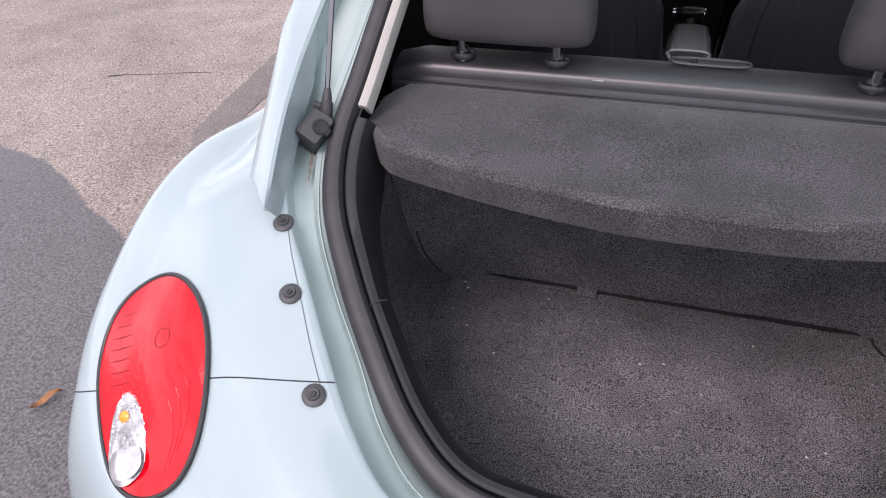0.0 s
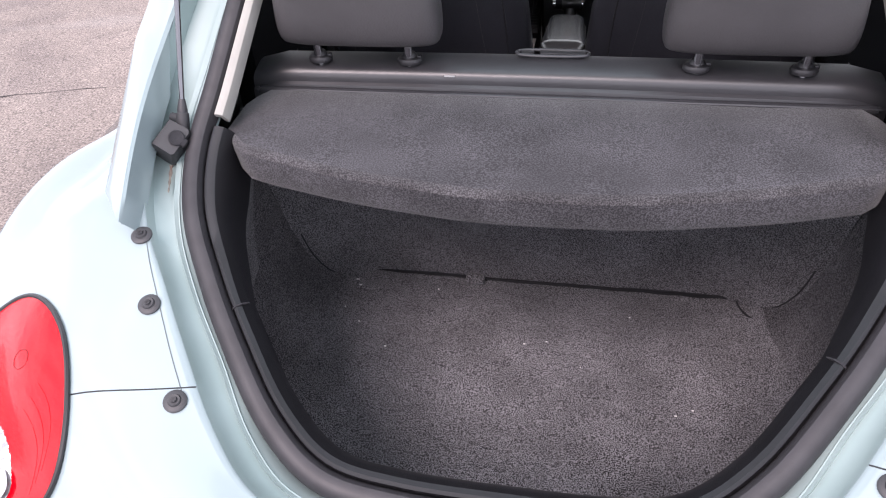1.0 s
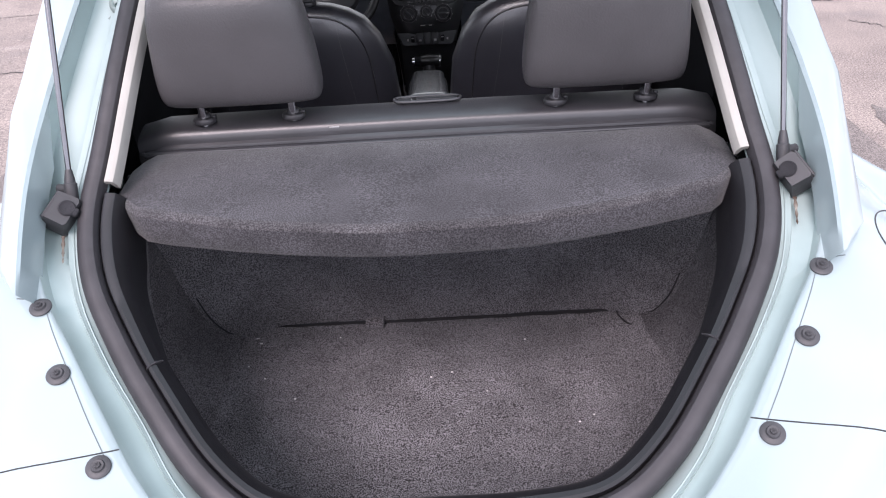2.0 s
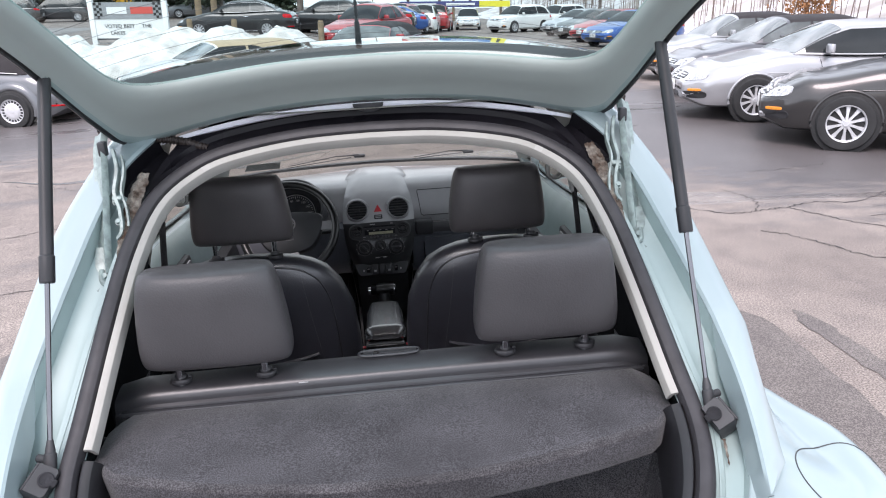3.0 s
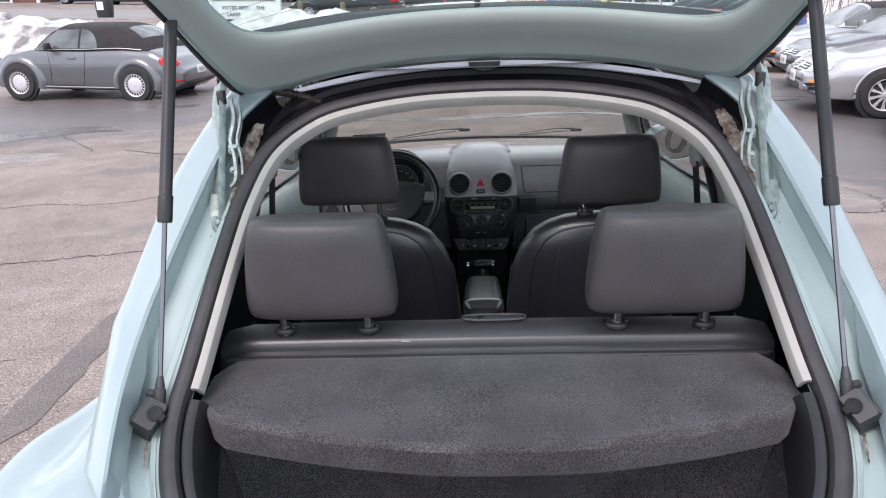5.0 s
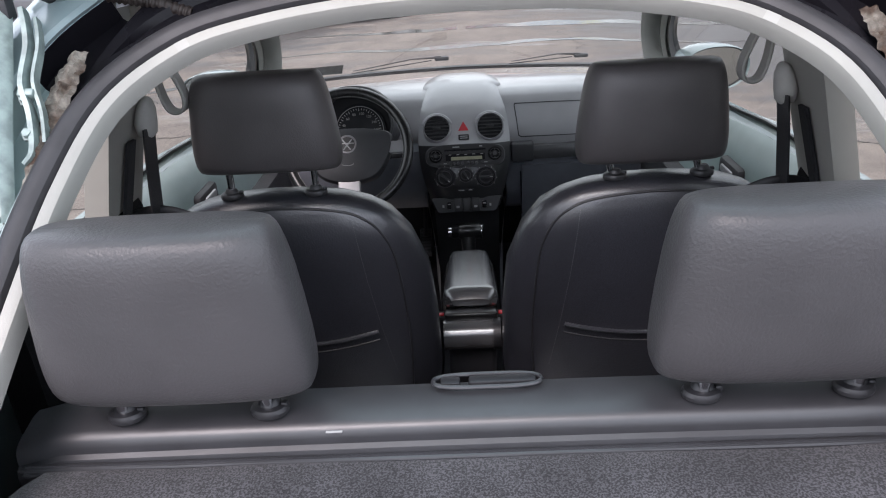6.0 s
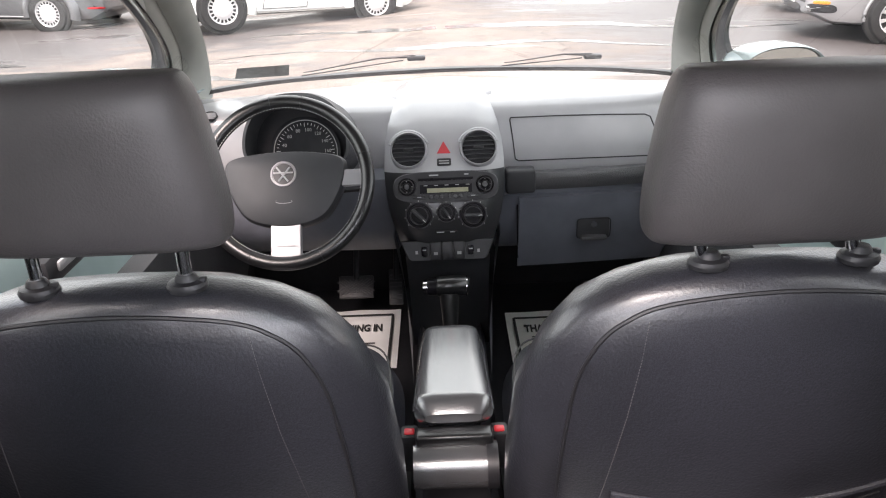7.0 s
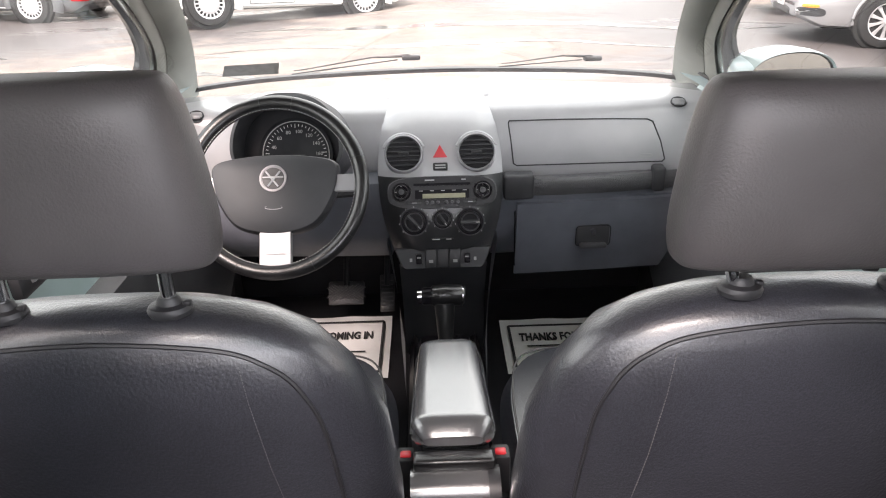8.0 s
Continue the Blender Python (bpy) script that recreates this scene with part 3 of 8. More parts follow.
roof = part("roof", loft(rings), ROOF_BLACK, car, "domed gloss black roof panel")
md = roof.modifiers.new("thickness", "SOLIDIFY")
md.thickness, md.offset = 0.02, -1
rings = []
for k in range(15):
    y = 1.76 + (2.88 - 1.76) * k / 14
    rings.append([Vector((x, y, min(1.46, crown(x * 1.05, max(y, 1.95)) - 0.085))) for x in [(-.56 + 1.12 * j / 16) for j in range(17)]])
part("headliner", loft(rings), CREAM, car, "off-white cloth headliner")
# corrugated wiring sleeve under the roof edge
pts = spline([(-0.472, 1.732, 1.434), (-0.437, 1.750, 1.426), (-0.392, 1.759, 1.415), (-0.343, 1.759, 1.397)], 80)
part("wiring_sleeve", tube(pts, 0.0080, 10, scale=[1 + 0.22 * ((q // 2) % 2) for q in range(80)]), mat("brown_black_sleeve", (0.040, 0.029, 0.026), 0.55, var=0.3, scale=40), car, "dark corrugated wiring sleeve")

# hinges, struts and bump stops
for s in (-1, 1):
    h = part("hinge", sweep([(X0 + s * a, b, c) for a, b, c in ((.530, 1.525, 1.205), (.532, 1.555, 1.262), (.535, 1.585, 1.31), (.538, 1.62, 1.362), (.545, 1.665, 1.425), (.548, 1.70, 1.452))],
                            [(-.014, -.006), (.014, -.006), (.017, .002), (.016, .009), (.011, .005), (-.011, .005), (-.016, .009), (-.017, .002)], up=(s, -.9, .5)), ZINC, car, "pale painted steel tailgate hinge")
    arm_path = spline([(X0 + s * a, b, c) for a, b, c in ((.507, 1.560, 1.262), (.499, 1.568, 1.276), (.503, 1.588, 1.312), (.513, 1.606, 1.344), (.509, 1.632, 1.384), (.520, 1.660, 1.422))], 26)
    part("hinge_arm", sweep(arm_path, [(-.003, -.008), (.003, -.008), (.004, .0), (.003, .008), (-.003, .008)], up=(0, -.6, .8)), ZINC, h, "bent painted hinge strap")
    part("hinge_strap", sweep([p + Vector((-s * .012, .004, .002)) for p in arm_path[6:24]], [(-.002, -.006), (.002, -.006), (.002, .006), (-.002, .006)], up=(0, -.6, .8)), ZINC, h)
    part("hinge_link", box(0, 0, 0, .020, .010, .012, .003, 2, m=facing((X0 + s * .508, 1.600, 1.336), (0, -.75, .66))), ZINC, h, "small hinge link")
    part("hinge_foot", sweep(spline([(X0 + s * a, b, c) for a, b, c in ((.535, 1.548, 1.252), (.536, 1.530, 1.222), (.524, 1.520, 1.208), (.522, 1.500, 1.186), (.532, 1.488, 1.176))], 16), [(-.012, -.002), (.012, -.002), (.012, .004), (-.012, .004)], up=(0, -.7, .7)), ZINC, h, "kinked hinge foot")
    part("hinge_bracket", sweep(spline([(X0 + s * a, b, c) for a, b, c in ((.535, 1.52, 1.215), (.53, 1.50, 1.198), (.515, 1.497, 1.196), (.512, 1.515, 1.215))], 12), circle(.0055, 8)), ZINC, h)
    for q, (a, b, c) in enumerate(((.53, 1.535, 1.228), (.512, 1.60, 1.33), (.528, 1.512, 1.205), (.505, 1.575, 1.295))):
        part("hinge_bolt", lathe([(0, .006), (.0055, .006), (.0055, 0), (.0085, 0), (.0085, -.004)], 6 if q % 2 else 12, facing((X0 + s * a, b, c), (0, -.7, .7))), ZINC, h)
    # rusty sealer along the hinge well
    bm = bmesh.new()
    rnd = random.Random(5 + s)
    strip = []
    for q in range(70):
        t = q / 69
        p = Vector((X0 + s * (.500 - .030 * t ** 2), 1.495 + .172 * t, 1.206 + .162 * t))
        wd = .004 + .011 * min(1, t * 1.6) * (1 if t < .93 else .7)
        row = []
        for k in range(7):
            v = -1 + k / 3
            lump = .006 * noise.noise(Vector((q * .33, k * .8, s * 3))) + .003 * noise.noise(Vector((q * .9, k * 1.7, s * 5)))
            row.append(p + Vector((s * v * wd + .002 * noise.noise(Vector((q * .5, k, 9))), 0, 0)) + Vector((0, -.6, .8)) * (.004 * (1 - v * v) + lump))
        strip.append(row)
    loft(strip, bm=bm)
    part("seam_sealer", bm, RUST, h, "lumpy rust-stained seam sealer")
    # gas strut
    lo, hi = Vector((X0 + s * .551, 1.205, 1.000)), Vector((X0 + s * .543, 1.490, 1.615))
    d = (hi - lo).normalized()
    joint = lo + d * (Vector((0, .121, .259)).length * 1.02)
    strut = part("gas_strut", tube([joint, joint + d * .003, joint + d * .045, joint + d * .047, hi - d * .03, hi - d * .028, hi], .0108, 16, scale=[1.05, 1.15, 1.15, 1.0, 1.0, .75, .7]), BLACK, car, "black gas strut holding the tailgate open")
    part("strut_rod", tube([lo + d * .03, joint + d * .01], .0042, 12), ROD, strut, "thin polished strut rod")
    end = part("strut_socket", tube([lo - d * .012, lo - d * .010, lo + d * .014, lo + d * .016, lo + d * .020, lo + d * .036], .0098, 14, scale=[.8, 1, 1, .8, .8, .5]), DARK, strut)
    part("ball_stud", tube([lo + Vector((-s * .005, 0, .004)), lo + Vector((s * .022, .01, .004))], .007, 10), DARK, strut)
    part("strut_head", tube([hi, hi + d * .03], .010, 10), BLACK, strut)
    # rubber bump stop
    fm = facing((X0 + s * .556, 1.172, .985), (-s * .45, -.55, .72), 52 * s)
    bm = loft([[fm @ Vector((x * k * .86, y * k2 * .86, z)) for x, y in ((-.021, -.030), (.017, -.031), (.021, -.026), (.021, .024), (.016, .030), (-.021, .028))] for k, k2, z in ((1.1, 1.05, -.022), (1.1, 1.05, -.010), (.98, .98, -.004), (.98, .98, .012), (.88, .92, .019))], True, cap=True)
    stop = part("bump_stop", bm, DARK, car, "worn black rubber bump stop")
    for q in range(4):
        part("stop_rib", box(s * .0185, .0, -.012 + .008 * q, .004, .048, .0035, .001, 1, m=fm), DARK, stop)
    part("stop_hole", lathe([(0, .0215), (.0085, .0215), (.0105, .0230), (.0125, .0215), (.0125, .016)], 20, fm @ pose(-s * .006, .002, 0)), FLOOR_FELT, stop)
    part("stop_slot", box(-s * .015, .002, .0165, .016, .013, .012, .003, m=fm), FLOOR_FELT, stop)
    part("rust_streak", sweep(spline([(X0 + s * .553, 1.145, .958), (X0 + s * .550, 1.125, .944), (X0 + s * .545, 1.105, .935)], 8), [(-.0035, .0), (.0035, .0), (.0025, .0012), (-.0025, .0012)], scale=[1, .5, .9, .4, .7, .2, .5, .1]), RUST, stop)

# ---- tailgate, raised on its hinges ----
G_DIR = Vector((0, -1, .55)).normalized()
G_NRM = Vector((0, .55, 1)).normalized()
HINGE = Vector((X0, 1.80, 1.475))


def gpt(c, a, n=0.0):
    """A point of the gate: c across, a along from the hinge, n out of its inner face (minus: towards the ground)."""
    bow = 0.05 * math.sin(math.pi * min(1, max(0, a / 1.25)))
    return HINGE + Vector((c, 0, 0)) + G_DIR * a + G_NRM * (n + bow - 0.105 * (abs(c) / .58) ** 2.2)


GATE_OUTLINE = [(0, .50), (.06, .53), (.2, .548), (.4, .562), (.7, .592), (1.0, .575), (1.2, .48), (1.32, .34)]


def gwidth(a):
    for (a0, w0), (a1, w1) in zip(GATE_OUTLINE, GATE_OUTLINE[1:]):
        if a <= a1:
            return w0 + (w1 - w0) * max(0.0, a - a0) / (a1 - a0)
    return GATE_OUTLINE[-1][1]


GA0, GA1 = .172, .80      # glass from and to


def glass_half(a):
    t = (a - GA0) / (GA1 - GA0)
    w = .474 + .115 * (a - GA0)
    r = .12
    edge = min(t, 1 - t) * (GA1 - GA0)
    return w - (r - math.sqrt(max(0, r * r - (r - min(edge, r)) ** 2)))


# inner frame: rounded hoop between glass edge and gate edge
hoop = []
cy = (GA0 + GA1) / 2
for k in range(140):
    ang = 2 * math.pi * k / 140
    # walk round the glass opening as a rounded box
    ca, sa = math.cos(ang), math.sin(ang)
    e = 8.0
    r = (abs(ca) ** e + abs(sa) ** e) ** (-1 / e)
    a_in = cy - (GA1 - GA0) / 2 * r * sa
    w_in = .468 + .115 * (a_in - GA0)
    c_in = w_in * r * ca
    if sa > .0:
        a_out = a_in - (a_in - .012) * min(1, sa * 1.18) ** 1.2
    else:
        a_out = a_in + (1.26 - a_in) * min(1, -sa * 1.1) ** 1.2
    side_k = min(1, abs(ca) * 1.5)
    c_out = math.copysign(min(gwidth(a_out) - .012, abs(c_in) + (gwidth(a_out) - abs(c_in)) * side_k), ca)
    bow_c = -0.012 * (1 - (c_in / .48) ** 2) if sa > .5 else 0
    ring = []
    for f, n in ((0, .014), (.004, .010), (.05, .002), (.16, -.006), (.45, -.008), (.74, -.010), (.80, -.013), (.93, -.013), (.985, -.008), (1.0, .01), (1.0, .05)):
        ring.append(gpt(c_in + (c_out - c_in) * f, a_in + (a_out - a_in) * f + bow_c * (1 - f), n))
    hoop.append(ring)
bm = loft(hoop, False, True)
bm.faces.ensure_lookup_table()
for k, f in enumerate(bm.faces):
    if k % 10 >= 6 and math.sin(2 * math.pi * (k // 10) / 140) > .25:
        f.material_index = 1          # painted metal outside the inner panel, near the hinges
gate = part("tailgate", bm, [GATE_TRIM, PAINT_IN], car, "raised tailgate with grey-green inner panel")
outer_rows = [1.32 * k / 44 for k in range(45)]
part("gate_skin", loft([[gpt(-gwidth(a) + 2 * gwidth(a) * j / 40, a, .022) for j in range(41)] for a in outer_rows if a <= GA0 - .03]), PAINT, gate, "painted outer skin of the tailgate")
part("gate_skin", loft([[gpt(-gwidth(a) + 2 * gwidth(a) * j / 40, a, .022) for j in range(41)] for a in outer_rows if a >= GA1 + .02]), PAINT, gate)
for s in (-1, 1):
    rows = [GA0 + (GA1 - GA0) * k / 40 for k in range(41)]
    part("gate_skin", loft([[gpt(s * (gwidth(a) - .022 + .022 * j / 3), a, .022) for j in range(4)] for a in rows]), PAINT, gate)
# painted lower edge with the washer nozzle
LAVENDER = mat("lavender_white_paint", (0.84, 0.84, 0.90), 0.3, coat=.5, var=.04)
rings = []
for j in range(45):
    c = -.455 + .91 * j / 44
    k = min(1.0, (.458 - abs(c)) / .14) ** .7
    foot = gpt(c, .002, -.014)
    rings.append([gpt(c, .004, -.008), gpt(c, .003, -.012), foot, foot + Vector((0, -.003 * k, -.004 * k)), foot + Vector((0, .001 * k, -.007 * k)), foot + Vector((0, .008, -.008 * k))])
part("gate_edge", loft(rings), LAVENDER, gate, "pale painted top edge of the tailgate")
disc = [Vector((.034 * math.cos(a), 0, -.021 * math.sin(a) ** .8)) for a in [math.pi * q / 16 for q in range(17)]]
part("washer_nozzle", loft([[gpt(0, .004, -.012) + Vector((0, dy, .002)) + p * k for p in disc] for dy, k in ((-.001, 1.0), (-.007, 1.0), (-.010, .88), (-.011, .05))], cap=True), DARK, gate, "dark half-round washer nozzle cover")
# glass with defroster lines and dotted border
rows = [GA0 - .03 + (GA1 - GA0 + .06) * k / 30 for k in range(31)]
gg = part("rear_window", loft([[gpt((-1 + 2 * j / 30) * min(gwidth(a) - .02, .50 + .115 * (a - GA0)), a, .010) for j in range(31)] for a in rows]), GLASS_TINT, gate, "green-tinted rear window with heating lines")
gg.visible_shadow = False
for k in range(13):
    a = GA0 + .07 + k * .044
    w = glass_half(a) - .01
    part("heating_line", sweep([gpt(-w + 2 * w * j / 24, a, .0088) for j in range(25)], [(-.0006, -.0003), (.0006, -.0003), (.0006, .0003), (-.0006, .0003)]), DARK, gg)
bm = bmesh.new()
for s in (-1, 1):
    for i in range(26):
        for j in range(24):
            a = GA0 + .010 + .0044 * i
            c = s * (.474 - .0048 * j - (.0024 if i % 2 else 0))
            if (i + j * .8) < 25:
                r = .0017 * (1 - (i + j * .8) / 32)
                p = [gpt(c + r * math.cos(t), a + r * math.sin(t), .0092) for t in (0, 1.05, 2.09, 3.14, 4.19, 5.24)]
                bm.faces.new([bm.verts.new(v) for v in p])
tagged(part("dotted_border", bm, BLACK, gg, "black dotted print at the glass corners", smooth=False), kind="stuff")
for s in (-1, 1):
    part("gate_rubber", tube([gpt(s * (gwidth(a) - .006), a, -.006) for a in [.02 + .055 * k for k in range(22)]], .005, 8), BLACK, gate, "black rubber edge strip")
    part("gate_plug", box(0, 0, 0, .016, .02, .03, .004, m=Matrix.Translation(gpt(s * (gwidth(.10) + .002), .105, -.036))), DARK, gate, "small dark rubber plug")
    part("gate_buffer", box(0, 0, 0, .04, .055, .022, .009, m=Matrix.Translation(gpt(s * .545, .64, -.020))), BLACK, gate, "black rubber buffer on the tailgate")
part("gate_latch", box(0, 0, 0, .09, .05, .03, .008, m=Matrix.Translation(gpt(0, 1.24, -.02))), DARK, gate)
# roof aerial in front of the gate
base = Vector((X0 - .012, 1.93, crown(0, 1.93)))
ant = part("aerial", tube([base, base + Vector((0, -.01, .05)), base + Vector((0, -.012, .052)), base + Vector((0.0, -.15, .55))], .006, 8, scale=[1.3, 1.0, .55, .35]), BLACK, car, "short black whip aerial on the roof")
bm = bmesh.new()
for q in range(26):
    p = base + Vector((0, -.012, .052)).lerp(Vector((0, -.15, .55)), q / 26)
    join(bm, lathe([(0, .004), (.0045, .004), (.0045, -.004), (0, -.004)], 8, Matrix.Translation(p)))
part("aerial_coil", bm, BLACK, ant)

# ---- boot ----
rnd = random.Random(3)
# boot floor: slightly uneven carpet
rings = []
for k in range(25):
    y = .74 + (1.60 - .74) * k / 24
    rings.append([Vector((x, y, .432 - .062 * (y - 1.0) + .006 * noise.noise(Vector((x * 4, y * 4, 0))) + .05 * max(0, abs(x) - .44) / .1 + .10 * max(0, .80 - y) / .06)) for x in [(-.53 + 1.06 * j / 32) + X0 for j in range(33)]])
part("boot_floor", loft(rings), CARPET, car, "speckled black carpet of the boot floor")
# carpeted rear seat back with rounded lower corners
rings = []
for k in range(19):
    t = k / 18
    z = .392 + (.945 - .392) * t
    rings.append([Vector((x, 1.585 - .175 * t + .012 * math.sin(3.1 * t) - .10 * max(0, (abs(x - X0) - .40)) / .13, z + (.05 * (max(0, abs(x - X0) - .38) / .15) ** 2) * (1 - t))) for x in [(-.53 + 1.06 * j / 36) + X0 for j in range(37)]])
back = part("rear_seat_back", loft(rings), CARPET, car, "carpeted back of the folded-up rear seat")
pts = [Vector((X0 - .42 + .84 * j / 30, 1.578 + .004 * noise.noise(Vector((j * .5, 0, 0))), .3985 + .003 * noise.noise(Vector((0, j * .6, 0))))) for j in range(31)]
part("floor_gap", sweep(pts, [(-.0024, -.003), (.0024, -.003), (.0024, .003), (-.0024, .003)]), FLOOR_FELT, back, "dark gap along the foot of the seat back")
part("carpet_tab", box(X0 - .16, 1.565, .408, .045, .03, .016, .007), CARPET, back, "loose carpet tab")
for s in (-1, 1):
    pts = spline([(X0 + s * .425, 1.572, .402), (X0 + s * .455, 1.545, .412), (X0 + s * .488, 1.508, .445), (X0 + s * .510, 1.475, .515), (X0 + s * .516, 1.445, .60)], 18)
    part("corner_gap", tube(pts, .0017, 6), FLOOR_FELT, back, "dark gap round the seat back's lower corner")
lid = [(X0 + a, b, .4385 - .062 * (b - 1.0) + c) for a, b, c in ((.425, 1.565, 0), (.428, 1.545, 0), (.440, 1.515, .002), (.462, 1.500, .006), (.500, 1.490, .030))]
part("floor_flap_gap", tube(spline(lid, 20), .0022, 6), FLOOR_FELT, back, "curved cut of the carpet flap beside the seat")
# sides of the boot beside the seat back
SIDE_CARPET = mat("dark_side_carpet", (0.155, 0.152, 0.162), 0.95, var=0.3, scale=6, bump=0.8, bscale=420, grain=0.7, gscale=420, spec=0.15)
for s in (-1, 1):
    rings = []
    for k in range(14):
        y = 1.14 + .48 * k / 13
        rings.append([Vector((X0 + s * x, y, z)) for x, z in ((.520, .945), (.524, .92), (.535, .80), (.53, .62), (.52, .52), (.50, .46), (.47, .425))])
    part("boot_side_panel", loft(rings), SIDE_CARPET, car, "carpeted side panel of the boot")
# crumbs on the carpet
crumbs = bmesh.new()
for q in range(15):
    x, y = (X0 + rnd.uniform(-.45, .45), rnd.uniform(.95, 1.52)) if q > 2 else (X0 - .45 + .012 * q, 1.55 - .02 * q)
    join(crumbs, box(x, y, .437 - .062 * (y - 1.0) + .003, rnd.uniform(.002, .005) * (2 if q < 3 else 1), .002, .002, m=None))
tagged(part("carpet_crumbs", crumbs, WHITE_INK, None, smooth=False), "tiny pale crumbs scattered on the boot carpet", "crumbs", kind="stuff").matrix_world = CAR

# ---- parcel shelf ----
shelf = thing("parcel_shelf", "charcoal felt parcel shelf with a bowed rear lip", "parcel shelf", CAR)


def shelf_rear(x):
    t = abs(x) / .50
    return 1.098 + .098 * t ** 2.0 + .03 * max(0, t - .9) / .1


NXS = 57
rings = []
for j in range(NXS):
    x = -.505 + 1.01 * j / (NXS - 1)
    t = abs(x) / .505
    yr = shelf_rear(x)
    sag = -.008 * (1 - t * t)
    ed = .012 * max(0, (t - .95) / .05)
    z0 = .974 - ed
    yf = 1.383 - max(0, t - .93) * .5
    ring = [Vector((X0 + x * (1.015 if yy > 1.3 else 1), yy, zz)) for yy, zz in ((yf, z0 - .03), (yf, z0 - .004), (yf - .006, z0), (yf - .1, z0 + sag + .002), ((yr + yf) / 2, z0 + sag + .003), (yr + .055, z0 + sag + .003),
            (yr + .016, z0 + sag + .003), (yr + .009, z0 + sag + .0015), (yr + .0045, z0 + sag * .9 - .002), (yr + .0025, z0 + sag * .8 - .007), (yr + .003, z0 - .018), (yr + .006, z0 - .036), (yr + .009, z0 - .054), (yr + .014, z0 - .063), (yr + .022, z0 - .064), (yr + .03, z0 - .05), (yr + .05, z0 - .03))]
    rings.append(ring)
WORN_FELT = mat("worn_grey_felt", (0.072, 0.069, 0.073), 0.95, var=0.35, scale=11, bump=0.5, bscale=520, grain=0.5, gscale=520, spec=0.15, sheen=0.3)
for nm, lo_, hi_ in (("felt_top", 0, 7), ("worn_fold", 6, 10), ("felt_lip", 9, 16)):
    bm = loft([r[lo_:hi_] for r in rings])
    for v in bm.verts:
        v.co.z += .0022 * noise.noise(v.co * 9)
    part(nm, bm, WORN_FELT if nm == "worn_fold" else SHELF_FELT, shelf, {"felt_top": "", "worn_fold": "paler worn fold of the felt", "felt_lip": "bowed felt lip"}[nm])
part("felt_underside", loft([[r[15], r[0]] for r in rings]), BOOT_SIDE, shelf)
for s in (-1, 1):
    part("pivot_peg", tube([(X0 + s * .495, 1.33, .955), (X0 + s * .517, 1.33, .955)], .006, 10), BLACK, shelf)

# ---- rear seat top ledge, latch and head restraints ----
prof = [(1.3865, .955), (1.3865, .976), (1.3885, .983), (1.3935, .9865), (1.3940, .993), (1.3955, 1.000), (1.3995, 1.0055), (1.406, 1.0090), (1.418, 1.0125), (1.440, 1.0170), (1.454, 1.0165), (1.463, 1.008), (1.466, .99), (1.466, .94)]
rings = []
for j in range(41):
    x = -.515 + 1.03 * j / 40
    t = abs(x) / .515
    rings.append([Vector((X0 + x, y, z - (.012 * max(0, t - .9) / .1) - .004 * t * t)) for y, z in prof])
ledge = part("seat_top_ledge", loft(rings, cap=True), LEDGE, car, "black plastic ledge along the top of the rear seat")
part("ledge_groove", sweep([(X0 - .50 + 1.0 * j / 20, 1.3845, .9755) for j in range(21)], circle(.0026, 6)), FLOOR_FELT, ledge)
part("ledge_lip", sweep([(X0 - .505 + 1.01 * j / 30, 1.3825, .9730) for j in range(31)], circle(.0032, 8)), LEDGE, ledge, "rounded rear lip of the ledge")
part("shelf_gap", sweep([(X0 - .50 + 1.0 * j / 20, 1.3795, .9715) for j in range(21)], [(-.004, -.003), (.004, -.003), (.004, .001), (-.004, .001)]), FLOOR_FELT, ledge, "dark gap before the parcel shelf")
part("pale_scuff", box(X0 - .161, 1.3955, 1.0005, .018, .003, .002, .0008), GREY_INK, ledge, "small pale scuff")
ovalp = [Vector((X0 + .005 + .060 * math.copysign(abs(math.cos(a)) ** .55, math.cos(a)), 1.448 + .0125 * math.copysign(abs(math.sin(a)) ** .8, math.sin(a)), 1.0225)) for a in [2 * math.pi * q / 48 for q in range(48)]]
part("latch_ring", tube(ovalp, .0026, 8, closed=True), LEDGE, ledge, "oval black seat latch")
part("latch_slider", box(X0 + .022, 1.448, 1.0215, .075, .014, .008, .003), BLACK, ledge)
part("latch_knob", box(X0 - .036, 1.448, 1.0215, .022, .014, .006, .002), BLACK, ledge)


